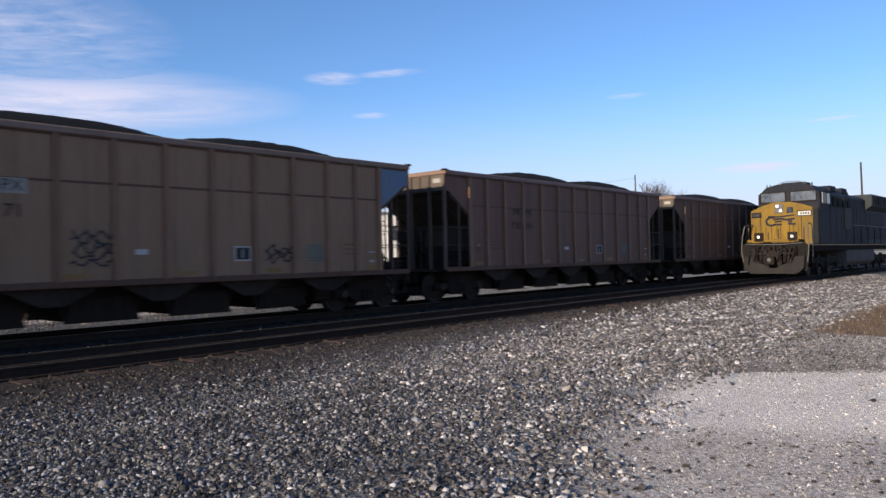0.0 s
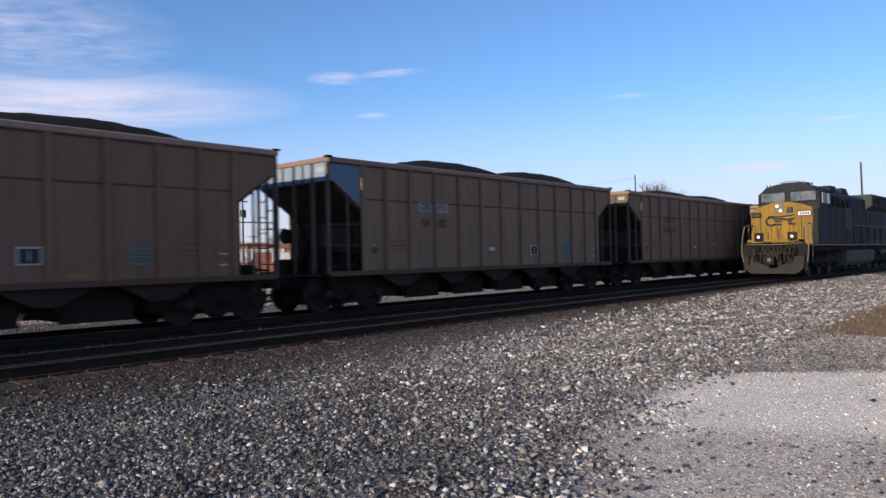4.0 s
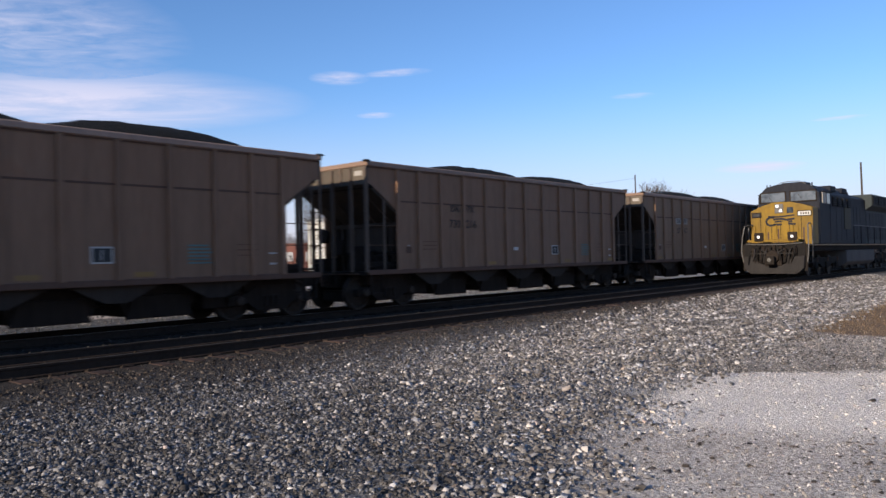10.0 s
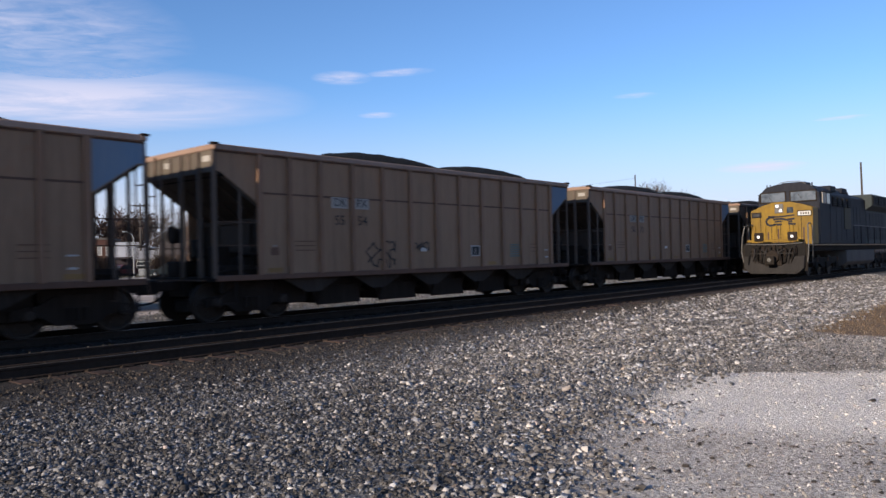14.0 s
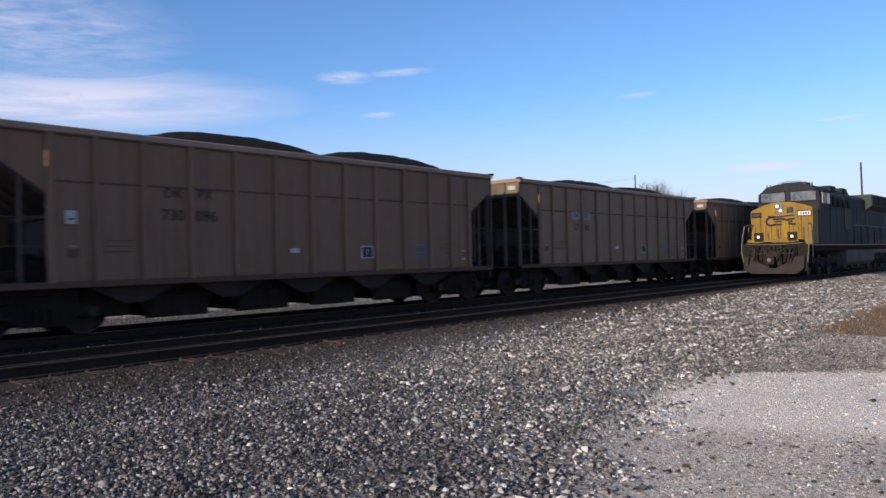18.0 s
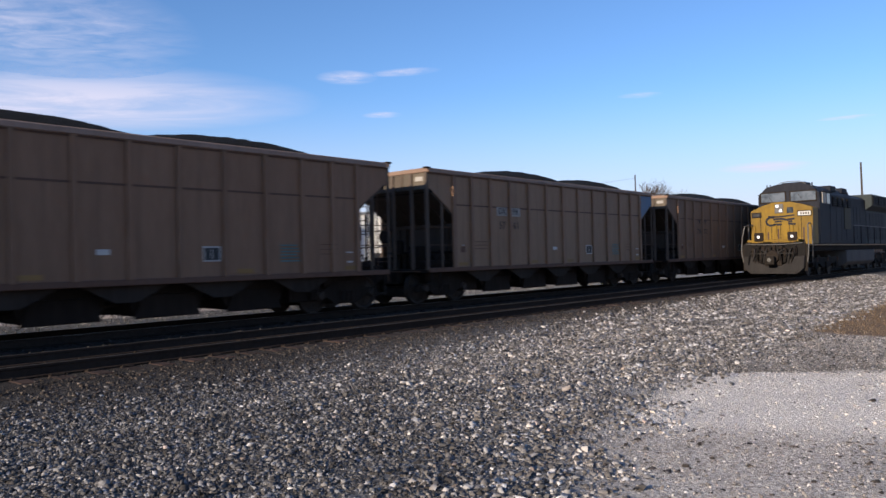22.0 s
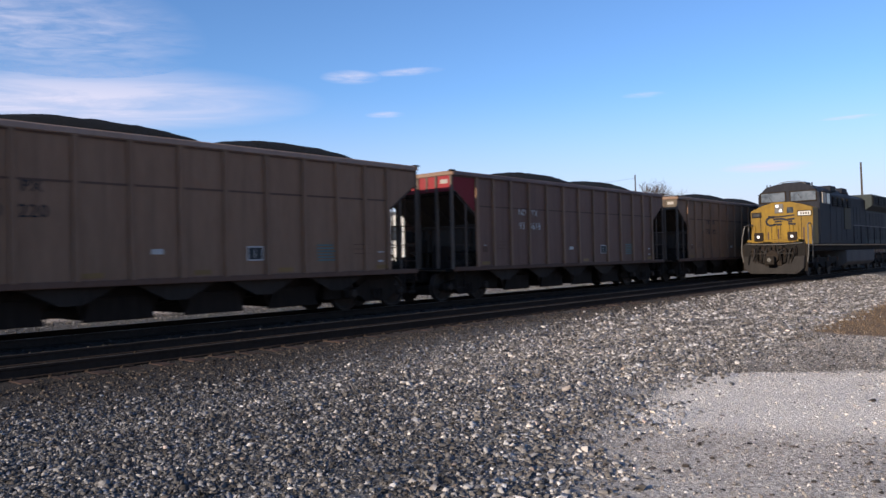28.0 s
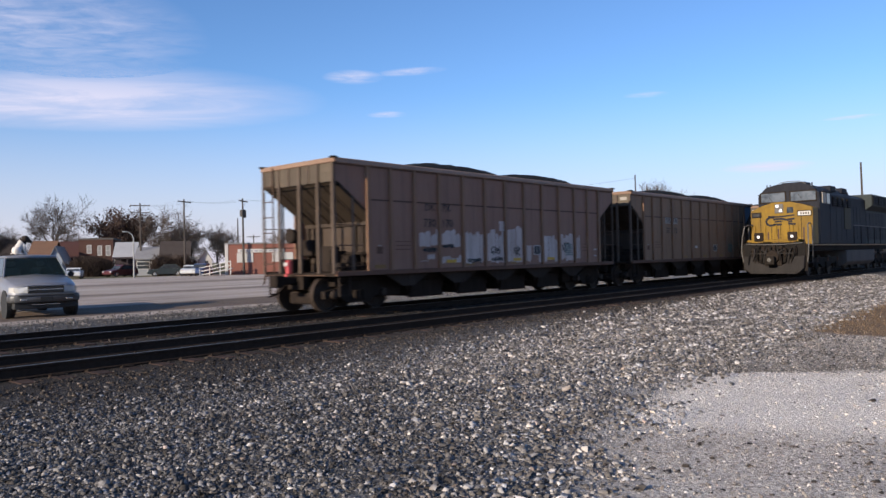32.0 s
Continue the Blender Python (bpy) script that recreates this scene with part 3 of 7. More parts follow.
def hopper_car(body_mat, end_mat, label, painted):
    """A rapid-discharge coal hopper, its middle at the origin."""
    car = thing("coal_hopper_car", label, "hopper car", group="cars of the coal train")
    for s in (-1, 1):
        # side sheet with its ends cut away over the platforms
        out = [(-HALF, TOP - 0.14), (HALF, TOP - 0.14), (HALF, 3.42), (HALF - 0.12, 3.40), (CUT, 2.72), (CUT, SILL), (-CUT, SILL), (-CUT, 2.72), (-HALF + 0.12, 3.40), (-HALF, 3.42)]
        bm = prism(bmesh.new(), out, "y", s * (SIDE - 0.07) - 0.012, s * (SIDE - 0.07) + 0.012)
        part("side_sheet", bm, body_mat, car)
        bm = bevelled(boxes((-HALF - 0.03, HALF + 0.03, s * (SIDE - 0.05) - 0.06, s * (SIDE - 0.05) + 0.07, TOP - 0.14, TOP)), 0.02)
        chord = part("top_chord", bm, "rail_cap", car)
        # dark strip paints in the shade of the chord's overhang
        y0 = s * (SIDE - 0.045)
        part("chord_seam", boxes((-HALF, HALF, y0 - 0.006, y0 + 0.006, TOP - 0.178, TOP - 0.141)), "seam", chord)
        bm = bevelled(boxes((-HALF, HALF, s * (SIDE - 0.06) - 0.05, s * (SIDE - 0.06) + 0.045, SILL - 0.11, SILL + 0.02)), 0.012)
        part("side_sill", bm, "sill_brown", car)
        for r in RIBS:
            wide = 0.055 if abs(r) < 6 else 0.07
            part("rib", RIB[wide, s], None, car, at=pose(r, 0, 0)).material_slots[0].link = "OBJECT"
            car.children[-1].material_slots[0].material = M["rib_red" if body_mat == "car_red" else "rib_brown"]
        # lap seam as a dark strip, the shade under its edge painted in
        bm = boxes((-CUT, CUT, s * (SIDE - 0.054) - 0.006, s * (SIDE - 0.054) + 0.006, 2.95, 2.995))
        part("seam", bm, "seam", car)
        # painted corner panels of the ends
        for e in (-1, 1):
            if e == painted:
                w = 1.05
                out = [(e * HALF, TOP - 0.16), (e * (HALF - w), TOP - 0.16), (e * (HALF - w), 3.42 - 0.69 * (w - 0.13)), (e * (HALF - 0.13), 3.42), (e * HALF, 3.43)]
                part("corner_panel", prism(bmesh.new(), out, "y", s * (SIDE - 0.052) - 0.004, s * (SIDE - 0.052) + 0.004), end_mat, car)
    for e in (-1, 1):
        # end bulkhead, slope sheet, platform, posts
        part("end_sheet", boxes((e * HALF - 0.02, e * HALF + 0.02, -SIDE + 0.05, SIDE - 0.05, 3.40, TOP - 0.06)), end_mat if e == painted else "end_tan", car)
        for y, w in ((-e * -1.2, 0.3), (-e * 0.55, 0.2)):
            part("end_placard", boxes((e * HALF + e * 0.022 - 0.004, e * HALF + e * 0.022 + 0.004, y - w / 2, y + w / 2, 3.64, 3.77)), "plate_mark", car)
        bm = bevelled(boxes((e * HALF - 0.06, e * HALF + 0.06, -SIDE - 0.02, SIDE + 0.02, TOP - 0.13, TOP + 0.004)), 0.02)
        part("end_chord", bm, "rail_cap", car)
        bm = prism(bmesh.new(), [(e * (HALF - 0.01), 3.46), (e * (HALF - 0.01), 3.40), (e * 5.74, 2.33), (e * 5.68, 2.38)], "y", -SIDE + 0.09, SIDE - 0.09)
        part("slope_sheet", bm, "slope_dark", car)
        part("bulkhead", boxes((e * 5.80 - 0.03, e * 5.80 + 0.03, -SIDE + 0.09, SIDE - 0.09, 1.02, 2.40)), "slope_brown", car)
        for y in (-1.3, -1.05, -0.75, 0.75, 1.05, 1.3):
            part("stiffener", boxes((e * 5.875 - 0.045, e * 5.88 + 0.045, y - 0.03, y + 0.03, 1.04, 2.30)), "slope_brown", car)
        part("pipe_rack", bevelled(boxes(sorted_box(e * 5.9, e * 6.9, -1.25, -0.7, 1.04, 1.30), sorted_box(e * 6.0, e * 6.5, -0.55, 0.0, 1.04, 1.62), sorted_box(e * 6.35, e * 7.0, 0.65, 1.2, 1.04, 1.42), sorted_box(e * 5.95, e * 6.15, -1.4, 1.4, 1.5, 1.58)), 0.03), "black_steel", car)
        bm = bmesh.new()
        for k in range(5):
            rod(bm, (e * (6.0 + 0.22 * k), -1.38, 1.10), (e * (5.95 + 0.24 * k), -1.38 + 0.1 * k, 1.42 + 0.09 * ((k * 3) % 4)), 0.022, k=6)
        rod(bm, (e * 5.9, -1.36, 1.22), (e * 7.15, -1.36, 1.16), 0.028, k=6)
        part("brake_piping", bm, "black_steel", car)
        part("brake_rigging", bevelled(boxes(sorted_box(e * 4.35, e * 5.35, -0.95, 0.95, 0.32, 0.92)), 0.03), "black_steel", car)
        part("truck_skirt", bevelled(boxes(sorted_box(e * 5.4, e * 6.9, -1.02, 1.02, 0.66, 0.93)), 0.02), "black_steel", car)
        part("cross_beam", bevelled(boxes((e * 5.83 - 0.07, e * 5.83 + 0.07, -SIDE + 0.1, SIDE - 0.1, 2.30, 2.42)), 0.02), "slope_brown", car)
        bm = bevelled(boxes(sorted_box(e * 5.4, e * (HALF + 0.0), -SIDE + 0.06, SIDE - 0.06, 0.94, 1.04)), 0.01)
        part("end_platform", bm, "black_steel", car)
        for u in (1.5, 0.78, -0.13, -0.9, -1.5):
            y, w = -e * u, {1.5: 0.03, 0.78: 0.034}.get(u, 0.045)
            part("end_post", bevelled(boxes((e * (HALF + 0.03) - w, e * (HALF + 0.03) + w, y - w, y + w, 1.02, TOP - 0.13)), 0.008), "post_brown", car)
        for u in (1.12, 0.35, -0.5):
            part("end_rib", boxes((e * (HALF + 0.035) - 0.016, e * (HALF + 0.035) + 0.016, -e * u - 0.03, -e * u + 0.03, 3.42, TOP - 0.13)), "post_brown", car)
        # added bars under the slope sheet, standing in for end-post shadows
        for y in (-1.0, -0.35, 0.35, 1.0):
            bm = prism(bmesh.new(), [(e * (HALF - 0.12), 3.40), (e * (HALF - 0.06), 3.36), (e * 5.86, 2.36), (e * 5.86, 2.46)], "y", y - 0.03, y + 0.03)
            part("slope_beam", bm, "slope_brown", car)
        for y in (-1.53, 1.53):
            part("corner_cap", bevelled(boxes((e * (HALF + 0.02) - 0.09, e * (HALF + 0.02) + 0.09, y - 0.08, y + 0.08, TOP - 0.02, TOP + 0.03)), 0.012), "black_steel", car)
        # ladder and handrails at the near and far corners
        for y in (-1.42, 1.42):
            if y * e < 0:
                inner = y - math.copysign(0.42, y)
                bm = bmesh.new()
                for k in range(6):
                    z = 1.30 + 0.43 * k
                    rod(bm, (e * (HALF + 0.08), inner, z), (e * (HALF + 0.08), y * 1.06, z), 0.014, k=5)
                rod(bm, (e * (HALF + 0.08), inner, 1.04), (e * (HALF + 0.08), inner, 3.95), 0.024, k=5)
                part("ladder", bm, "rust", car)
            bm = bmesh.new()
            for z in (1.75, 2.28):
                rod(bm, (e * HALF, y * 1.06, z), (e * (CUT + 0.05), y * 1.06, z), 0.013, k=5)
            part("grab_rail", bm, "rust", car)
            part("edge_post", bevelled(boxes((e * (HALF - 0.62) - 0.028, e * (HALF - 0.62) + 0.028, y * 1.06 - 0.025, y * 1.06 + 0.025, 1.05, 3.02)), 0.008), "post_brown", car)
            # sill step under the corner
            bm = boxes((e * 6.95 - 0.2, e * 6.95 + 0.2, y * 1.05 - 0.03, y * 1.05 + 0.03, 0.42, 0.46), (e * 6.95 - 0.2, e * 6.95 - 0.17, y * 1.05 - 0.03, y * 1.05 + 0.03, 0.42, 0.95), (e * 6.95 + 0.17, e * 6.95 + 0.2, y * 1.05 - 0.03, y * 1.05 + 0.03, 0.42, 0.95))
            part("sill_step", bm, "black_steel", car)
        # brake reservoir and valve on the platform
        bm = bmesh.new()
        lathe(bm, [(0.02, -0.48), (0.17, -0.45), (0.19, -0.38), (0.19, 0.38), (0.17, 0.45), (0.02, 0.48)], "y", 16, (e * 6.1, 0.5 * e, 1.32))
        part("air_reservoir", bm, "black_steel", car)
        part("brake_valve", bevelled(boxes((e * 6.5 - 0.18, e * 6.5 + 0.18, -0.6, -0.1, 1.04, 1.75), (e * 6.6 - 0.08, e * 6.6 + 0.08, 0.2, 0.6, 1.5, 1.95)), 0.03), "black_steel", car)
        part("striker", bevelled(boxes((e * (HALF + 0.02) - 0.12, e * (HALF + 0.02) + 0.12, -0.34, 0.34, 0.60, 1.0)), 0.02), "black_steel", car)
        bm = rod(bmesh.new(), (e * (HALF + 0.16), -1.3, 0.98), (e * (HALF + 0.16), 1.3, 0.98), 0.022, k=6)
        part("uncoupling_lever", rod(bm, (e * (HALF + 0.16), -e * 1.3, 0.98), (e * (HALF + 0.2), -e * 1.32, 0.72), 0.022, k=6), "rust", car)
        # coupler
        bm = bevelled(boxes((e * (HALF + 0.35) - 0.38, e * (HALF + 0.35) + 0.38, -0.1, 0.1, 0.74, 0.96), (e * (HALF + 0.72) - 0.15, e * (HALF + 0.72) + 0.10, -0.17, 0.17, 0.68, 1.0)), 0.03)
        part("coupler", bm, "black_steel", car)
        bm = bmesh.new()
        pts = [(e * (HALF + 0.1), 0.35, 0.85), (e * (HALF + 0.3), 0.34, 0.62), (e * (HALF + 0.55), 0.3, 0.48), (e * (HALF + 0.81), 0.24, 0.44)]
        for a, c in zip(pts, pts[1:]):
            rod(bm, a, c, 0.025, k=6)
        part("brake_hose", bm, "black_steel", car)
        part("draft_sill", boxes((e * 6.6 - 0.75, e * 6.6 + 0.75, -0.19, 0.19, 0.66, 0.95)), "black_steel", car)
        if e == -1:
            bm = lathe(bmesh.new(), [(0.02, -0.02), (0.19, -0.02), (0.21, 0.0), (0.19, 0.02), (0.02, 0.02)], "x", 20, (-HALF - 0.1, 0.25, 2.05))
            part("brake_wheel", bm, "black_steel", car)
            part("brake_housing", bevelled(boxes((-HALF - 0.06, -HALF + 0.10, 0.12, 0.42, 1.85, 2.2)), 0.05), "black_steel", car)
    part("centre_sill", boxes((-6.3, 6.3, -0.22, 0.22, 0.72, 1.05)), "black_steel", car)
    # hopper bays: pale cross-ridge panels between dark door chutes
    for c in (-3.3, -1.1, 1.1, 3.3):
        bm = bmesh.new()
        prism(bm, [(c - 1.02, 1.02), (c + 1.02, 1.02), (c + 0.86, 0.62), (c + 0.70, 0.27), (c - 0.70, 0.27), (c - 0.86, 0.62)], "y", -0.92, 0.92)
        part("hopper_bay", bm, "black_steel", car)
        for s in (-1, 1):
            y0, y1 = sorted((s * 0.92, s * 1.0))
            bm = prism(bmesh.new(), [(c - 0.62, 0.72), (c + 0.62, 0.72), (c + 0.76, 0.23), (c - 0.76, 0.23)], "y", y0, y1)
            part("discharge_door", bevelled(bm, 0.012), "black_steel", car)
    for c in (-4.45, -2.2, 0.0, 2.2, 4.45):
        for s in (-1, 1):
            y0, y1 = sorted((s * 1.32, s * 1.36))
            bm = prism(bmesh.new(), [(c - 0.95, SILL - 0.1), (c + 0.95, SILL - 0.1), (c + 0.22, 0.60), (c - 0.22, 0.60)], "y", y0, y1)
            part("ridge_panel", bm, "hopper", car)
    for s in (-1, 1):
        bm = bmesh.new()
        rod(bm, (-5.0, s * 0.6, 0.52), (5.0, s * 0.6, 0.52), 0.035, k=6)
        part("operating_rod", bm, "black_steel", car)
    part("coal_load", COALS[0], None, car, "heaped black coal")
    truck(car, -6.1)
    truck(car, 6.1)
    return car


def sorted_box(x0, x1, y0, y1, z0, z1):
    return (min(x0, x1), max(x0, x1), y0, y1, z0, z1)


COALS = [finish("coal_load", coal_mesh(s, t * 0.95, d), "coal", True) for s, t, d in ((3, 0.55, 0.1), (4, 0.51, -0.1), (5, 0.58, 0.25), (6, 0.54, 0.4), (7, 0.49, 0.15))]
RIB = {}
for w in (0.055, 0.07):
    for s in (-1, 1):
        y0, y1 = sorted((s * (SIDE - 0.06), s * (SIDE + 0.010)))
        RIB[w, s] = finish("rib", bevelled(boxes((-w, w, y0, y1, SILL, TOP - 0.14)), 0.005), "car_brown")

# order of passing: body paint, end paint, marks, number, extras
CARS = {
    -3: ("car_red", "end_tan", "", "", ""), -2: ("car_red", "end_tan", "", "", ""), -1: ("car_red", "end_tan", "DK PX", "730 041", ""),
    0: ("car_grey", "end_blue", "DK PX", "57 71", "box scrawl"), 1: ("car_brown", "end_tan", "DK PX", "730 118", ""), 2: ("car_grey", "end_blue", "DK PX", "58 02", "box cyan"),
    3: ("car_brown", "end_tan", "DK PX", "", ""), 4: ("car_brown", "end_tan", "DK PX", "730 243", ""), 5: ("car_grey", "end_blue", "DK PX", "57 67", "box"),
    6: ("car_brown", "end_tan", "DK PX", "730 216", ""), 7: ("car_brown", "end_tan", "DK PX", "730 043", ""), 8: ("car_grey", "end_blue", "DK PX", "56 73", "box"),
    9: ("car_grey", "end_blue", "DK PX", "55 54", "box loop"), 10: ("car_grey", "end_blue", "", "", "blue"), 11: ("car_grey", "end_tan", "DK PX", "57 82", "box"),
    12: ("car_brown", "end_tan", "DK PX", "730 096", "tag"), 13: ("car_brown", "end_tan", "DK PX", "730 072", ""), 14: ("car_grey", "end_blue", "DK PX", "57 61", "box"),
    15: ("car_brown", "end_blue", "DK PX", "58 60", "box"), 16: ("car_brown", "end_tan", "DK PX", "730 364", ""), 17: ("car_brown", "end_tan", "DK PX", "730 380", ""),
    18: ("car_red", "end_red", "ND YX", "93 3618", ""), 19: ("car_brown", "end_tan", "DK PX", "730 220", ""), 20: ("car_grey", "end_blue", "DK PX", "57 12", "box"),
    21: ("car_last", "end_tan", "DK PX", "730 170", "patched"),
}
PAINTED = {0: 1, 2: -1, 5: 1, 8: 1, 9: 1, 10: 1, 14: 1, 15: -1, 18: -1, 20: 1}      # which end is painted
FRONT0 = 15.042                  # front corner of car 0 at the start
LABELS = {"end_tan": "coal-heaped ribbed hopper car, dusty taupe-brown paint, bare tan ends", "end_blue": "coal-heaped ribbed hopper car, grey-brown paint, one pale blue end",
          "end_red": "coal-heaped ribbed hopper car, red-brown paint, one bright red end"}
MASTERS = {}
TRAIN = {}
for j, (body, end, mark, number, extra) in CARS.items():
    key = (body, end, PAINTED.get(j, 0))
    x = FRONT0 - HALF - PITCH * j
    if key not in MASTERS:
        MASTERS[key] = hopper_car(body, end, LABELS[end], PAINTED.get(j, 0))
        MASTERS[key].matrix_basis = pose(x, FAR, 0)
        TRAIN[j] = MASTERS[key]
for j, (body, end, mark, number, extra) in CARS.items():
    if j not in TRAIN:
        TRAIN[j] = copy_thing(MASTERS[body, end, PAINTED.get(j, 0)], pose(FRONT0 - HALF - PITCH * j, FAR, 0))
for j, car in TRAIN.items():
    for p in car.children:
        if p.name.startswith("coal_load"):
            p.data = COALS[(j * 3 + 1) % 5]
for p in TRAIN[21].children:
    if p.name.startswith("end_placard"):
        p.material_slots[0].link = "OBJECT"
        p.material_slots[0].material = M["end_tan"]

# ---- marks and extras on the cars ----
FACE = -(SIDE - 0.045)           # just proud of the near side sheet
WORDS = {}


def stencil(car, text, x, z, size, mat="black_mark", label=""):
    key = (text, size, mat)
    if key not in WORDS:
        me = lettering(text, size)
        me.materials.append(M[mat])
        WORDS[key] = me
    part("stencil", WORDS[key], None, car, label, at=pose(x, FACE - 0.006, z))


def plate(car, x0, x1, z0, z1, mat, name="placard", dy=0.0):
    part(name, boxes((x0, x1, FACE - 0.003 - dy, FACE + 0.003 - dy, z0, z1)), mat, car)


def scribble(car, x0, x1, z0, z1, seed, turns, mat="black_mark"):
    """Spray-can line work: a wandering flat band of paint."""
    rng = random.Random(seed)
    bm = bmesh.new()
    for row in range(turns):
        zc = z0 + (z1 - z0) * (row + 0.5) / turns
        pts = []
        for i in range(16):
            u = i / 15
            pts.append((x0 + (x1 - x0) * u + rng.uniform(-0.06, 0.06), zc + (z1 - z0) / turns * 0.55 * math.sin(u * rng.uniform(12, 18) + row * 2.1) + rng.uniform(-0.03, 0.03)))
        for (ax, az), (cx, cz) in zip(pts, pts[1:]):
            d = math.hypot(cx - ax, cz - az) or 1
            nx, nz = -(cz - az) / d * 0.018, (cx - ax) / d * 0.018
            v = [bm.verts.new((px, FACE - 0.0065, pz)) for px, pz in ((ax - nx, az - nz), (cx - nx, cz - nz), (cx + nx, cz + nz), (ax + nx, az + nz))]
            bm.faces.new(v)
    part("spray_scrawl", bm, mat, car, "black spray-painted scrawl")


def ragged_patch(car, x0, x1, z0, z1, seed):
    """A patch of cover paint rolled on in upright strokes of uneven reach."""
    rng = random.Random(seed)
    x = x0
    while x < x1 - 0.04:
        w = min(rng.uniform(0.12, 0.26), x1 - x)
        top, low = z1 - rng.uniform(0, 0.34) ** 1.5, z0 + rng.uniform(0, 0.16) ** 1.2
        out = [(x, low + rng.uniform(0, 0.05)), (x + w * 0.3, low), (x + w * 0.7, low + rng.uniform(0, 0.03)), (x + w, low + rng.uniform(0, 0.05)),
               (x + w, top - rng.uniform(0, 0.1)), (x + w * 0.75, top), (x + w * 0.3, top - rng.uniform(0, 0.04)), (x, top - rng.uniform(0, 0.1))]
        part("cover_paint", prism(bmesh.new(), out, "y", FACE - 0.004, FACE), "patch", car, "pale grey rolled-on cover paint")
        x += w + (0.0 if rng.random() < 0.7 else rng.uniform(0.01, 0.03))


def dress(j, car, mark, number, extra):
    o = -HALF                     # rear end of the body
    rng = random.Random(j + 50)
    boxed = "box" in extra
    left, right = (mark.split(" ") + [""])[:2] if mark else ("", "")
    if mark:
        if boxed:
            plate(car, o + 3.30, o + 3.86, 2.70, 2.98, "plate_mark", "reporting_plate")
            plate(car, o + 4.08, o + 4.60, 2.70, 2.98, "plate_mark", "reporting_plate")
        stencil(car, left, o + 3.60, 2.84, 0.30, "black_mark" if end_of(j) != "end_red" else "white_mark")
        stencil(car, right, o + 4.34, 2.84, 0.30, "black_mark" if end_of(j) != "end_red" else "white_mark")
    if number:
        a, c = number.split(" ")
        paint = "black_mark" if end_of(j) != "end_red" else "white_mark"
        stencil(car, a, o + 3.58, 2.38, 0.35, paint)
        stencil(car, c, o + 4.36, 2.38, 0.35, paint)
    # data panels that can no longer be read, as bars
    for k in range(3):
        plate(car, o + 2.15, o + 2.75, 1.62 + k * 0.11, 1.642 + k * 0.11, "sill_brown", "data_bar")
        plate(car, o + 12.15, o + 12.7, 1.52 + k * 0.12, 1.54 + k * 0.12, "sill_brown", "data_bar")
    plate(car, o + 6.60, o + 6.86, 1.57, 1.68, "white_mark")
    # inspection stencil: white frame round a dark field
    p = part("inspection_stencil", boxes((o + 8.93, o + 9.29, FACE - 0.003, FACE, 1.43, 1.70)), "black_mark", car, "black square in a white stencilled frame")
    for r in ((8.89, 9.33, 1.70, 1.735), (8.89, 9.33, 1.40, 1.43), (8.89, 8.925, 1.43, 1.70), (9.295, 9.33, 1.43, 1.70), (9.09, 9.115, 1.47, 1.66)):
        part("frame_bar", boxes((o + r[0], o + r[1], FACE - 0.007, FACE - 0.001, r[2], r[3])), "white_mark", p)
    mat = "blue_mark" if "blue" in extra.split() else "teal_mark"
    if mat == "blue_mark" or "cyan" in extra:
        plate(car, o + 10.95, o + 11.5, 1.40, 1.78, mat)
    for k in range(6):
        plate(car, o + 10.93, o + 11.5 - 0.04 * (k % 3), 1.36 + k * 0.075, 1.395 + k * 0.075, mat, "consolidated_bar", 0.006)
    plate(car, o + 13.0, o + 13.22, 1.55, 1.585, "white_mark")
    plate(car, o + 13.02, o + 13.2, 1.30, 1.345, "white_mark")
    plate(car, o + 1.44, o + 1.66, 1.52, 1.70, "sill_brown", "worn_stencil")
    plate(car, o + 1.50, o + 1.60, 1.72, 1.76, "plate_mark", "worn_stencil")
    if "tag" in extra:
        box_tag = part("tag_box", bevelled(boxes((o + 1.40, o + 1.60, FACE - 0.05, FACE, 2.16, 2.42)), 0.01), "white_mark", car, "small white tag box")
        part("tag_slot", boxes((o + 1.45, o + 1.55, FACE - 0.056, FACE - 0.049, 2.24, 2.28)), "black_mark", box_tag)
    for x in (1.35, 5.2, 7.55, 9.75, 12.95):
        if rng.random() < 0.8:
            plate(car, o + x, o + x + 0.42, 1.12, 1.22, "yellow_mark", "reflector_strip")
    if "scrawl" in extra:
        scribble(car, o + 5.35, o + 6.15, 1.35, 2.05, 3, 5)
        scribble(car, o + 9.75, o + 10.5, 1.35, 1.75, 8, 3)
    if "loop" in extra:
        scribble(car, o + 4.5, o + 5.6, 1.15, 1.85, 5, 3)
        scribble(car, o + 6.4, o + 6.95, 1.6, 1.85, 9, 2)
    if "patched" in extra:
        for i, (x0, x1, z0, z1) in enumerate([(3.12, 3.92, 1.66, 2.25), (4.08, 4.96, 1.67, 2.26), (3.20, 3.78, 1.28, 1.50), (4.10, 4.98, 1.16, 1.50), (5.20, 6.08, 1.15, 2.18),
                                              (6.27, 7.17, 1.14, 2.26), (7.36, 8.22, 1.14, 2.42), (8.40, 8.76, 1.13, 1.75), (9.20, 9.36, 1.13, 1.62), (9.52, 10.42, 1.13, 2.12), (10.62, 11.5, 1.13, 2.2), (11.68, 12.0, 1.13, 2.1)]):
            ragged_patch(car, o + x0, o + x1, z0, z1, i)
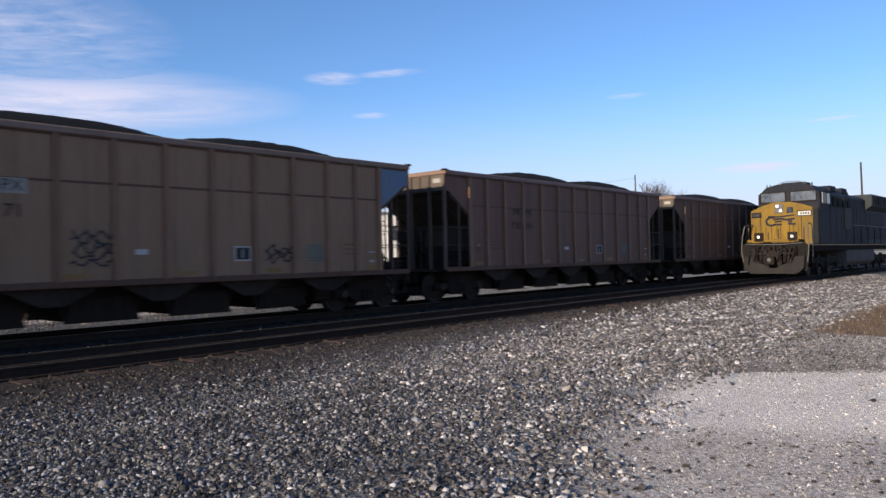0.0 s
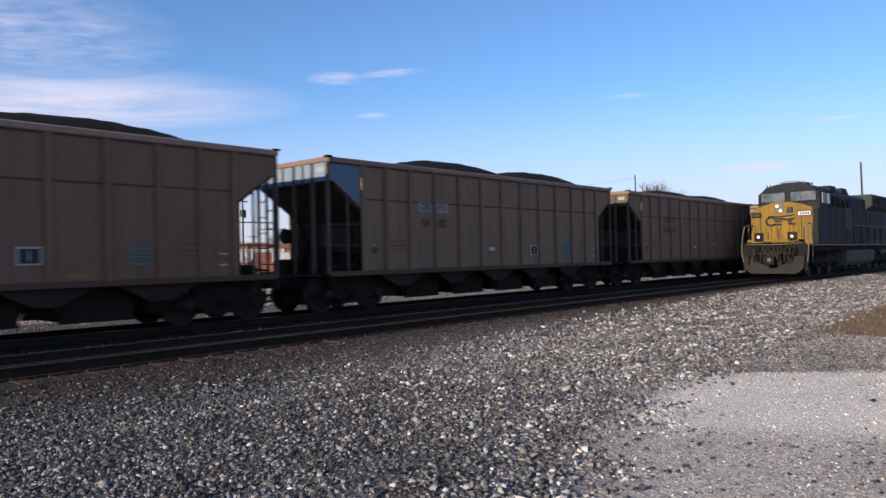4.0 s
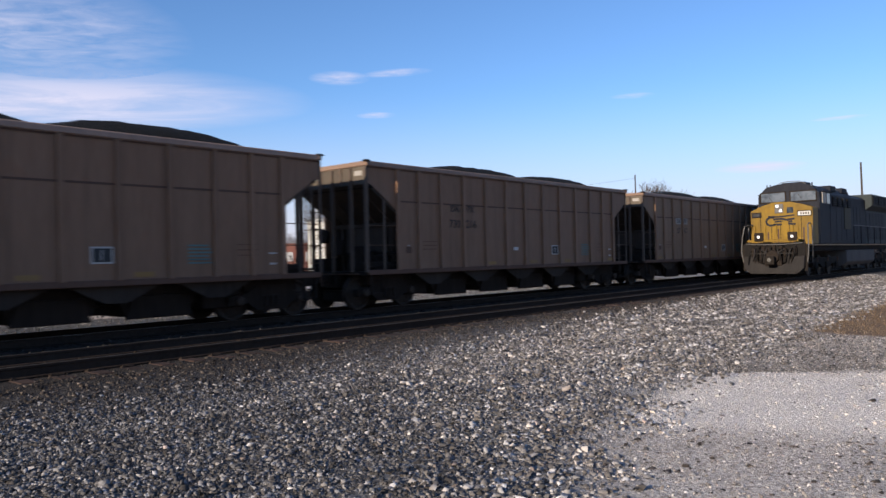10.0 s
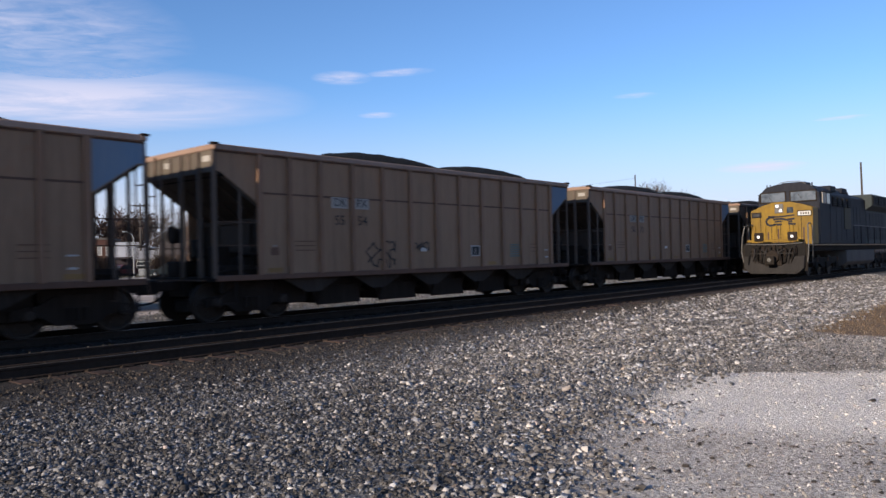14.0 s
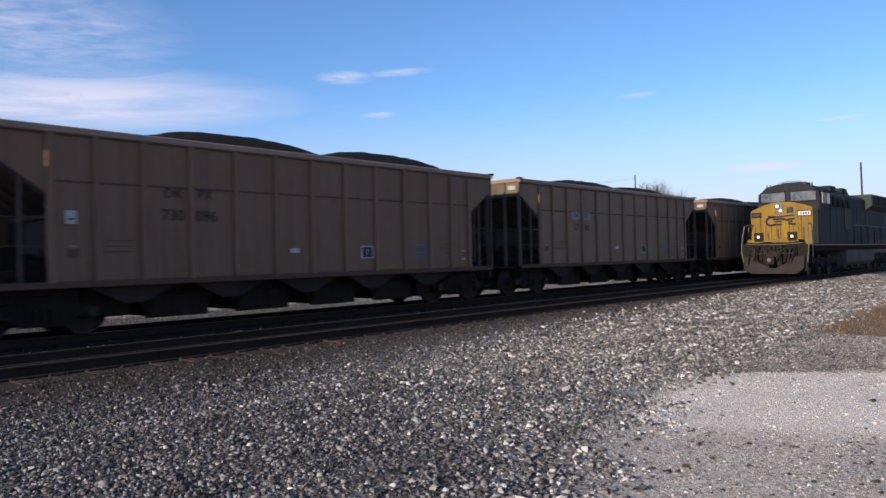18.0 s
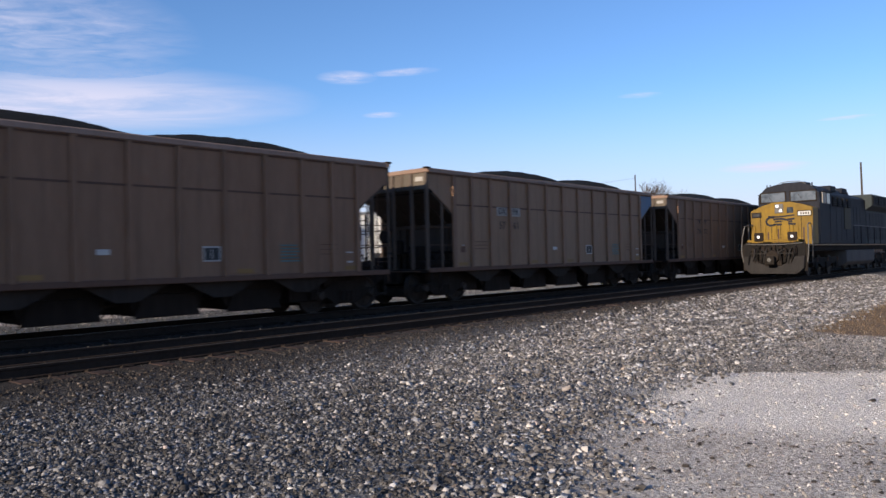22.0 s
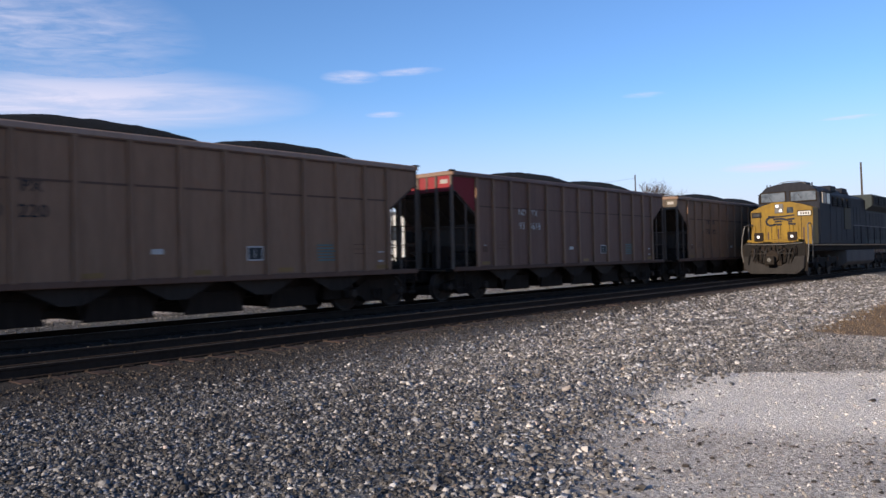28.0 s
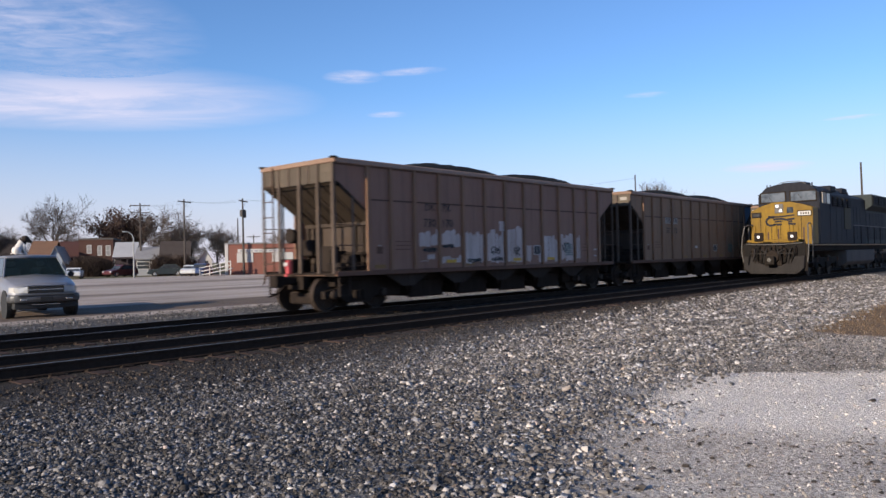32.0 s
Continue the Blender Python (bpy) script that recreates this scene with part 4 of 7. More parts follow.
        # remains of dark line work showing on the cover paint
        for x0, x1, z0, z1, seed in ((3.3, 3.85, 1.56, 1.66, 2), (4.15, 4.6, 1.68, 1.76, 4), (5.3, 5.95, 1.2, 1.32, 6), (6.5, 6.95, 1.45, 1.68, 7), (6.55, 7.1, 1.24, 1.34, 9), (7.75, 8.05, 1.4, 1.66, 10), (10.75, 11.3, 1.45, 1.85, 11)):
            scribble(car, o + x0, o + x1, z0, z1, seed, 3, "black_mark")
        plate(car, o + 6.95, o + 7.22, 2.2, 2.52, "patch", "cover_paint", 0.004)
        for x in (4.3, 7.7, 9.75):
            plate(car, o + x, o + x + 0.45, 1.22, 1.31, "yellow_tape", "reflector_strip", 0.008)
        # marker unit on the rear coupler of the last car
        bm = bevelled(boxes((o - 0.40, o - 0.24, -0.06, 0.08, 1.02, 1.40)), 0.03)
        e = part("end_of_train_marker", bm, "red_lamp", car, "red end-of-train marker on the coupler")
        part("marker_lens", bevelled(boxes((o - 0.44, o - 0.41, -0.05, 0.07, 1.24, 1.33)), 0.01), "white_mark", e)
        part("marker_flag", boxes((o - 0.43, o - 0.39, -0.05, 0.07, 0.80, 1.02)), "red_lamp", e)


def end_of(j):
    return CARS[j][1]


for j, (body, end, mark, number, extra) in CARS.items():
    dress(j, TRAIN[j], mark, number, extra)
tagged(TRAIN[21], "last taupe coal hopper car with pale grey cover-paint patches")
tagged(TRAIN[0], "grey-brown coal hopper car with black spray scrawl, one blue end")
tagged(TRAIN[10], "grey-brown coal hopper car, bright blue data panel, one blue end")

# ---- the standing locomotive ----
M["loco_blue"] = weathered("dusty_dark_blue_loco_paint", (0.0085, 0.0099, 0.017), (0.029, 0.0265, 0.028), 0.68, 0, True, 1.0, 0.05, 0.6, 0.16)
M["loco_yellow"] = weathered("grimy_yellow_loco_paint", (0.236, 0.132, 0.006), (0.065, 0.036, 0.010), 0.55, 0, True, 2.0, 0.05, 0.72, 0.2, runs=True)
M["loco_grey"] = weathered("muddy_grey_pilot_paint", (0.0135, 0.0114, 0.011), (0.033, 0.0275, 0.0255), 0.8, 0, True, 3.0, 0.10, 0.8)
M["pilot_black"] = weathered("greasy_black_pilot_paint", (0.007, 0.006, 0.0058), (0.02, 0.017, 0.0155), 0.8, 0, True, 3.0, 0.1, 0.8, 0.1)
M["loco_under"] = weathered("dusty_underframe_paint", (0.013, 0.0105, 0.009), (0.034, 0.0275, 0.023), 0.9, spec=0.08)
M["pale_rail"] = weathered("pale_grey_handrail_paint", (0.12, 0.11, 0.10), (0.08, 0.07, 0.063), 0.6, 0, False, 3.0)
M["cab_tan"] = weathered("tan_cab_lining", (0.5, 0.42, 0.33), (0.38, 0.32, 0.26), 0.7)
m, n, l, b = material("dark_window_glass", 0.06, 0, 0.4)
l.new(ramp(n, l, noise_tex(n, l, coords(n, l), 3, 3), [(0.3, (0.02, 0.024, 0.03)), (0.7, (0.06, 0.065, 0.07))]), b.inputs["Base Color"])
M["glass"] = m
# pale mottling in the base colour adds to the reflected sky
m, n, l, b = material("painted_sky_sheen_cab_glass", 0.1, 0, 1.0)
l.new(ramp(n, l, noise_tex(n, l, coords(n, l), 2, 3), [(0.35, (0.03, 0.034, 0.04)), (0.65, (0.11, 0.118, 0.13))]), b.inputs["Base Color"])
M["cab_glass"] = m
m, n, l, b = material("lit_headlamp", 0.2, 0, 0.5)
b.inputs["Base Color"].default_value = (0.9, 0.88, 0.85, 1)
b.inputs["Emission Color"].default_value = (1.0, 0.9, 0.86, 1)
b.inputs["Emission Strength"].default_value = 1.0
M["lamp"] = m

LOCO = thing("diesel_locomotive", "dark blue diesel locomotive with grimy yellow nose, standing", "locomotive", pose(39.95, NEAR, 0))


def handrail(name, pts, mat, parent, r=0.022):
    bm = bmesh.new()
    for a, c in zip(pts, pts[1:]):
        rod(bm, a, c, r, k=6)
    return part(name, bm, mat, parent)


def build_loco(lo):
    nose = [(-1.5, 1.66), (1.5, 1.66), (1.5, 3.44), (0.95, 3.68), (0.4, 3.84), (-0.4, 3.84), (-0.95, 3.70), (-1.5, 3.50)]
    part("nose", bevelled(prism(bmesh.new(), nose, "x", 0.1, 1.02), 0.03), "loco_yellow", lo)
    part("nose_collar", bevelled(prism(bmesh.new(), nose, "x", 1.022, 1.3), 0.03), "loco_blue", lo)
    part("nose_face", bevelled(prism(bmesh.new(), nose, "x", -0.03, 0.12), 0.035, 2), "loco_yellow", lo, "grimy yellow nose face")
    for y in (-0.98, -0.42, 0.02, 0.46, 1.0):
        part("door_seam", boxes((-0.042, -0.028, y - 0.012, y + 0.012, 1.72, 2.75 if abs(y) < 0.6 else 3.2)), "black_steel", lo)
    part("nose_door", bevelled(boxes((-0.05, -0.026, -0.36, -0.04, 1.75, 2.85)), 0.01), "loco_yellow", lo)
    for y in (-0.85, -0.6, 0.2, 0.75, 1.25):
        handrail("grab_iron", [(-0.03, y, 2.1), (-0.09, y, 2.12), (-0.09, y, 2.65), (-0.03, y, 2.67)], "loco_yellow", lo, 0.012)
    # emblem drawn as plain dark shapes: an open ring, a long bar and slanting strokes
    def stroke(pts, w):
        bm = bmesh.new()
        for (ya, za), (yc, zc) in zip(pts, pts[1:]):
            d = math.hypot(yc - ya, zc - za)
            oy, oz = -(zc - za) / d * w / 2, (yc - ya) / d * w / 2
            prism(bm, [(ya - oy, za - oz), (yc - oy, zc - oz), (yc + oy, zc + oz), (ya + oy, za + oz)], "x", -0.047, -0.028)
        part("emblem_stroke", bm, "loco_blue", lo)
    stroke([(0.47 + 0.25 * math.cos(radians(a)), 2.86 + 0.21 * math.sin(radians(a))) for a in range(-130, 131, 20)], 0.10)
    stroke([(0.62, 3.13), (0.1, 3.09), (-0.66, 3.15)], 0.07)
    stroke([(0.36, 2.96), (0.0, 2.99), (-0.30, 2.92), (-0.66, 2.97)], 0.10)
    stroke([(0.30, 2.83), (0.06, 2.86), (-0.2, 2.80), (-0.56, 2.84)], 0.08)
    stroke([(0.36, 2.70), (-0.05, 2.69), (-0.3, 2.73), (-0.70, 2.69)], 0.10)
    hl = part("headlight_housing", bevelled(boxes((-0.06, 0.02, -0.13, 0.29, 3.27, 3.75)), 0.03), "pale_rail", lo)
    for y, z in ((0.17, 3.63), (-0.01, 3.40)):
        part("headlight_lens", lathe(bmesh.new(), [(0.01, -0.085), (0.06, -0.08), (0.075, -0.05)], "x", 16, (0, y, z)), "lamp", hl, "lit white headlight")
    part("nose_window", bevelled(boxes((-0.055, -0.025, -0.62, -0.30, 3.26, 3.56)), 0.02), "glass", lo)
    for y0, y1, mat in ((-1.47, -0.80, "white_mark"), (0.95, 1.45, "loco_grey")):
        nb = part("number_board", bevelled(boxes((-0.06, -0.02, y0, y1, 3.08, 3.36)), 0.01), "black_steel", lo)
        part("board_face", boxes((-0.068, -0.055, y0 + 0.04, y1 - 0.04, 3.12, 3.32)), mat, nb)
        for k in range(4):
            yy = y0 + 0.1 + k * (y1 - y0 - 0.2) / 4
            part("board_bar", boxes((-0.073, -0.064, yy, yy + 0.07, 3.16, 3.28)), "black_mark", nb)
    cab = [(-1.52, 1.66), (1.52, 1.66), (1.52, 4.30), (1.12, 4.72), (0.55, 4.86), (-0.55, 4.86), (-1.12, 4.72), (-1.52, 4.30)]
    c = part("cab", bevelled(prism(bmesh.new(), cab, "x", 1.25, 3.7), 0.04, 2), "loco_blue", lo, "dark blue crew cab")
    for y0, y1 in ((-1.36, -0.14), (0.14, 1.36)):
        w = part("windshield", bevelled(boxes((1.222, 1.252, y0, y1, 3.93, 4.42)), 0.02), "cab_glass", c, "windshield with a painted grey sky reflection")
        for r in ((y0 - 0.04, y1 + 0.04, 4.42, 4.47), (y0 - 0.04, y1 + 0.04, 3.88, 3.93), (y0 - 0.05, y0, 3.9, 4.45), (y1, y1 + 0.05, 3.9, 4.45)):
            part("frame_bar", boxes((1.205, 1.25, *r)), "black_steel", w)
        handrail("wiper", [(1.21, (y0 + y1) / 2, 3.92), (1.2, (y0 + y1) / 2 + 0.25, 4.3)], "black_steel", w, 0.01)
    for s in (-1, 1):
        for x0, x1 in ((1.75, 2.45), (2.55, 3.2)):
            part("side_window", bevelled(boxes(sorted_box(x0, x1, min(s * 1.51, s * 1.545), max(s * 1.51, s * 1.545), 3.78, 4.34)), 0.015), "cab_tan" if s < 0 and x0 < 2 else "glass", c)
        part("cab_door", bevelled(boxes((3.25, 3.62, min(s * 1.51, s * 1.54), max(s * 1.51, s * 1.54), 1.75, 3.75)), 0.012), "loco_blue", c)
        part("window_awning", bevelled(boxes((1.65, 3.3, min(s * 1.5, s * 1.66), max(s * 1.5, s * 1.66), 4.36, 4.40)), 0.01), "loco_grey", c)
    part("air_conditioner", bevelled(boxes((2.2, 3.3, -0.6, 0.6, 4.84, 5.0)), 0.04), "loco_blue", c)
    handrail("antenna_arch", [(1.8, -0.75, 4.83), (1.8, -0.45, 5.0), (1.8, 0.1, 5.03), (1.8, 0.5, 4.98), (1.8, 0.8, 4.82)], "pale_rail", c, 0.02)
    for x, y in ((1.5, 0.95), (1.45, 1.1), (2.0, -1.0), (1.6, -1.1)):
        handrail("antenna", [(x, y, 4.66), (x, y, 4.88)], "black_steel", c, 0.03)
    inv = [(-1.42, 1.66), (1.42, 1.66), (1.42, 4.36), (1.1, 4.70), (-1.1, 4.70), (-1.42, 4.36)]
    h = part("equipment_cabinet", bevelled(prism(bmesh.new(), inv, "x", 3.72, 8.2), 0.03), "loco_blue", lo)
    for k in range(4):
        part("cabinet_door", bevelled(boxes((3.9 + k * 1.06, 4.84 + k * 1.06, -1.43, -1.415, 1.85, 4.1)), 0.003), "loco_blue", h)
    for k in range(4):
        v = part("vent_grille", bevelled(boxes((4.0 + k * 1.06, 4.74 + k * 1.06, -1.50, -1.42, 3.72, 4.22)), 0.01), "pilot_black", h)
        for q in range(4):
            part("slat", boxes((4.02 + k * 1.06, 4.72 + k * 1.06, -1.525, -1.495, 3.77 + q * 0.12, 3.82 + q * 0.12)), "loco_blue", v)
    for x in (4.4, 6.9):
        part("blower_box", bevelled(boxes((x, x + 1.1, -1.3, 0.9, 4.55, 4.86)), 0.03), "loco_blue", h)
    part("yellow_panel", bevelled(boxes((6.6, 8.1, -1.46, -1.43, 2.5, 3.9)), 0.01), weathered("faded_yellow_emblem_paint", (0.06, 0.047, 0.02), (0.03, 0.03, 0.032)), h)
    hood = [(-1.0, 1.66), (1.0, 1.66), (1.0, 4.46), (0.75, 4.68), (-0.75, 4.68), (-1.0, 4.46)]
    h = part("engine_hood", bevelled(prism(bmesh.new(), hood, "x", 8.22, 14.0), 0.03), "loco_blue", lo)
    for k in range(6):
        part("hood_door", bevelled(boxes((8.35 + k * 0.82, 9.1 + k * 0.82, -1.012, -0.995, 1.95, 3.95)), 0.003), "loco_blue", h)
    part("exhaust_silencer", bevelled(prism(bmesh.new(), [(9.3, 4.6), (11.6, 4.6), (11.3, 4.9), (9.6, 4.9)], "y", -0.62, 0.62), 0.03), "loco_under", lo, "sooty exhaust silencer")
    rad = [(-1.0, 1.66), (1.0, 1.66), (1.0, 3.85), (1.4, 4.12), (1.4, 4.86), (-1.4, 4.86), (-1.4, 4.12), (-1.0, 3.85)]
    r = part("radiator", bevelled(prism(bmesh.new(), rad, "x", 14.02, 21.0), 0.03), weathered("dusty_grey_green_radiator_paint", (0.022, 0.028, 0.029), (0.036, 0.038, 0.036), 0.7), lo, "dusty grey-green radiator wing")
    for k in range(6):
        part("hood_door", bevelled(boxes((14.2 + k * 0.95, 15.05 + k * 0.95, -1.012, -0.995, 1.95, 3.7)), 0.003), "loco_blue", r)
    for k in range(4):
        g = part("radiator_grille", bevelled(boxes((14.15 + k * 1.7, 15.7 + k * 1.7, -1.43, -1.39, 4.2, 4.76)), 0.01), "pilot_black", r)
        for q in range(5):
            part("slat", boxes((14.2 + k * 1.7, 15.65 + k * 1.7, -1.45, -1.425, 4.23 + q * 0.1, 4.27 + q * 0.1)), "loco_blue", g)
    part("walkway", bevelled(boxes((-1.15, 21.6, -1.54, 1.54, 1.56, 1.66)), 0.01), "loco_under", lo)
    part("frame_sill", bevelled(boxes((-1.1, 21.5, -1.42, 1.42, 1.30, 1.57)), 0.02), "loco_under", lo)
    for s in (-1, 1):
        part("walkway_stripe", boxes((-1.0, 21.5, min(s * 1.535, s * 1.55), max(s * 1.535, s * 1.55), 1.58, 1.64)), "yellow_mark", lo)
        handrail("side_handrail", [(8.4, s * 1.5, 2.75), (21.4, s * 1.5, 2.75)], "pale_rail", lo)
        for k in range(8):
            handrail("stanchion", [(8.5 + k * 1.8, s * 1.5, 1.64), (8.5 + k * 1.8, s * 1.5, 2.76)], "loco_under", lo, 0.02)
        # front steps and rails
        handrail("front_handrail", [(-1.15, s * 1.52, 0.75), (-1.2, s * 1.6, 1.3), (-1.15, s * 1.58, 2.0), (-0.95, s * 1.52, 2.62), (-0.4, s * 1.45, 2.72), (-0.02, s * 1.4, 2.7)], "pale_rail", lo, 0.03)
        handrail("front_handrail", [(-0.25, s * 1.52, 0.75), (-0.25, s * 1.55, 2.6)], "pale_rail", lo, 0.03)
        for z in (0.42, 0.72, 1.02, 1.3):
            part("step", bevelled(boxes((-1.1, -0.3, min(s * 1.1, s * 1.52), max(s * 1.1, s * 1.52), z, z + 0.04)), 0.008), "loco_grey", lo)
        part("step_guard", bevelled(prism(bmesh.new(), [(-1.18, 0.35), (-1.1, 0.35), (-1.1, 1.56), (-1.18, 1.56)], "y", min(s * 1.05, s * 1.54), max(s * 1.05, s * 1.54)), 0.01), "loco_under", lo)
        d = part("ditch_light", lathe(bmesh.new(), [(0.02, -1.12), (0.15, -1.12), (0.17, -1.3), (0.15, -1.32)], "x", 16, (0, s * 0.8 - 0.08, 2.05)), "black_steel", lo)
        part("ditch_housing", bevelled(boxes((-1.30, -1.16, s * 0.8 - 0.30, s * 0.8 + 0.14, 1.84, 2.27)), 0.03), "black_steel", d)
        part("ditch_lens", lathe(bmesh.new(), [(0.01, -1.36), (0.055, -1.345), (0.066, -1.31)], "x", 16, (0, s * 0.8 - 0.08, 2.05)), "lamp", d, "lit ditch light")
    part("platform_edge", bevelled(boxes((-1.24, -1.14, -1.15, 1.3, 1.80, 1.92)), 0.012), "loco_yellow", lo, "yellow platform edge")
    part("pilot_plate", bevelled(boxes((-1.22, -1.1, -1.45, 1.45, 0.75, 1.76)), 0.015), "pilot_black", lo)
    plow = [(-1.14, 0.22), (1.14, 0.22), (1.42, 0.48), (1.46, 1.08), (0.95, 1.08), (0.62, 0.74), (0.32, 0.62), (-0.32, 0.62), (-0.62, 0.74), (-0.95, 1.08), (-1.46, 1.08), (-1.42, 0.48)]
    part("snow_plow", bevelled(prism(bmesh.new(), plow, "x", -1.42, -1.24), 0.03), "loco_grey", lo, "mud-caked grey plow blade")
    part("plow_edge", bevelled(boxes((-1.5, -1.38, -1.1, 1.1, 0.205, 0.3)), 0.012), "loco_grey", lo)
    part("coupler", bevelled(boxes((-1.75, -1.2, -0.14, 0.14, 0.72, 1.02), (-2.0, -1.68, -0.21, 0.21, 0.66, 1.08)), 0.04), "loco_under", lo, "sooty coupler knuckle")
    part("coupler_pocket", bevelled(boxes((-1.46, -1.22, -0.42, 0.42, 0.6, 1.3)), 0.03), "black_steel", lo)
    part("coupler_lever", prism(bmesh.new(), [(-1.1, 1.20), (1.1, 1.20), (1.1, 1.24), (-1.1, 1.24)], "x", -1.52, -1.48), "loco_grey", lo)
    for y in (-0.95, -0.78, -0.6, 0.6, 0.78, 0.95):
        handrail("air_hose", [(-1.25, y, 1.45), (-1.46, y, 1.35), (-1.52, y * 0.97, 1.0), (-1.44, y * 0.9, 0.75)], "black_steel", lo, 0.028)
    for y, z in ((-0.35, 1.5), (0.2, 1.42), (0.5, 1.5), (0.0, 1.55)):
        part("cable_receptacle", bevelled(boxes((-1.34, -1.2, y - 0.09, y + 0.09, z - 0.08, z + 0.08)), 0.02), "black_steel", lo)
    for k in range(12):
        y = -1.05 + k * 0.19
        z0 = 1.56 - 0.09 * (k % 3)
        handrail("pilot_hose", [(-1.24, y, z0), (-1.46, y + 0.03, z0 - 0.06), (-1.56, y + 0.09 * (k % 2), z0 - 0.34), (-1.50, y + 0.14, z0 - 0.62 - 0.1 * (k % 2))], ("pilot_black", "loco_grey", "pilot_black")[k % 3], lo, 0.034)
    handrail("platform_rail", [(-1.26, -1.35, 1.72), (-1.32, -0.5, 1.66), (-1.32, 0.5, 1.66), (-1.26, 1.35, 1.72)], "pale_rail", lo, 0.022)
    handrail("pilot_chain", [(-1.5, -0.55, 1.42), (-1.56, -0.25, 1.24), (-1.57, 0.0, 1.2), (-1.56, 0.25, 1.24), (-1.5, 0.55, 1.42)], "loco_grey", lo, 0.03)
    part("coupler_collar", lathe(bmesh.new(), [(0.10, -1.60), (0.30, -1.60), (0.34, -1.5), (0.34, -1.42), (0.1, -1.40)], "x", 16, (0, 0, 1.05)), "black_steel", lo)
    part("coupler_face", lathe(bmesh.new(), [(0.02, -2.03), (0.09, -2.02), (0.12, -1.98)], "x", 12, (0, 0.02, 0.9)), "pale_rail", lo, "worn bright coupler face")
    for k in range(5):
        part("pilot_bracket", bevelled(boxes((-1.4, -1.22, -1.1 + k * 0.5, -0.95 + k * 0.5, 1.1, 1.5)), 0.02), "black_steel", lo)
    for y in (-1.1, -0.62, 0.12, 0.62, 1.12):
        part("grime_streak", boxes((-0.036, -0.029, y - 0.03, y + 0.05, 1.72, 2.3 + 0.3 * math.sin(y * 5))), "rust", lo)
    tank = [(-1.45, 0.62), (-1.2, 0.42), (1.2, 0.42), (1.45, 0.62), (1.45, 1.3), (-1.45, 1.3)]
    part("fuel_tank", bevelled(prism(bmesh.new(), tank, "x", 6.9, 14.0), 0.04), weathered("dusty_grey_tank_paint", (0.105, 0.09, 0.081), (0.16, 0.138, 0.123), 0.85, spec=0.1), lo, "dusty grey fuel tank")
    for cx in (3.7, 17.6):
        t = thing("truck", "", "")
        t.parent = lo
        t.matrix_basis = pose(cx, 0, 0)
        for s in (-1, 1):
            out = [(-2.55, 0.72), (-2.1, 0.95), (2.1, 0.95), (2.55, 0.72), (2.5, 0.52), (1.2, 0.62), (0.8, 0.42), (-0.8, 0.42), (-1.2, 0.62), (-2.5, 0.52)]
            part("side_frame", bevelled(prism(bmesh.new(), out, "y", s * 1.08 - 0.07, s * 1.08 + 0.07), 0.02), "loco_under", t)
            for ax in (-2.05, 0, 2.05):
                part("journal_box", bevelled(boxes((ax - 0.2, ax + 0.2, s * 1.16 - 0.06, s * 1.16 + 0.06, 0.36, 0.72)), 0.04), "loco_under", t)
                part("spring", lathe(bmesh.new(), [(0.07, 0.72), (0.07, 0.95)], "z", 10, (ax + 0.3, s * 1.14, 0)), "rust", t)
        for ax in (-2.05, 0, 2.05):
            bm = rod(bmesh.new(), (ax, -1.0, 0.53), (ax, 1.0, 0.53), 0.09)
            for s in (-1, 1):
                lathe(bm, [(0.1, s * 0.8), (0.44, s * 0.76), (0.48, s * 0.79), (0.528, s * 0.79), (0.53, s * 0.70), (0.555, s * 0.675), (0.53, s * 0.655), (0.1, s * 0.68)], "y", 28, (ax, 0, 0.531))
            part("wheelset", bm, "wheel", t)


build_loco(LOCO)

# ---- the street behind the tracks ----
GND = -0.135
M["silver"] = weathered("silver_truck_paint", (0.29, 0.285, 0.305), (0.21, 0.2, 0.2), 0.35, 0.45, False, 2.0, 0.03, 0.4, 0.5)
M["car_white"] = weathered("white_car_paint", (0.55, 0.55, 0.55), (0.38, 0.37, 0.36), 0.35, 0, False, 2.0, 0.03, 0.3, 0.5)
M["car_maroon"] = weathered("maroon_car_paint", (0.075, 0.011, 0.014), (0.07, 0.03, 0.027), 0.35, 0, False, 2.0, 0.03, 0.3, 0.5)
M["car_blue"] = weathered("blue_car_paint", (0.02, 0.05, 0.15), (0.06, 0.08, 0.12), 0.35, 0, False, 2.0, 0.03, 0.3, 0.5)
M["car_dark"] = weathered("dark_green_car_paint", (0.016, 0.024, 0.025), (0.05, 0.05, 0.05), 0.35, 0, False, 2.0, 0.03, 0.3, 0.5)
M["chrome"] = weathered("dull_chrome", (0.5, 0.5, 0.5), (0.35, 0.34, 0.33), 0.25, 0.9, False, 3.0)
M["bumper"] = weathered("dark_grey_bumper", (0.07, 0.07, 0.075), (0.12, 0.115, 0.11), 0.4, 0.3, False, 3.0)
M["tyre"] = weathered("tyre_rubber", (0.018, 0.018, 0.018), (0.06, 0.055, 0.05), 0.85, 0, False, 4.0)
M["trim_black"] = weathered("black_plastic_trim", (0.02, 0.02, 0.021), (0.06, 0.058, 0.055), 0.6, 0, False, 4.0)
M["lens"] = weathered("clear_lamp_lens", (0.62, 0.6, 0.56), (0.45, 0.43, 0.4), 0.12, 0.2, False, 4.0, 0.03, 0.3, 0.6)
M["brick"] = weathered("orange_red_brick_wall", (0.225, 0.082, 0.060), (0.19, 0.105, 0.085), 0.9, 0, False, 1.2, 0.05, 0.6)
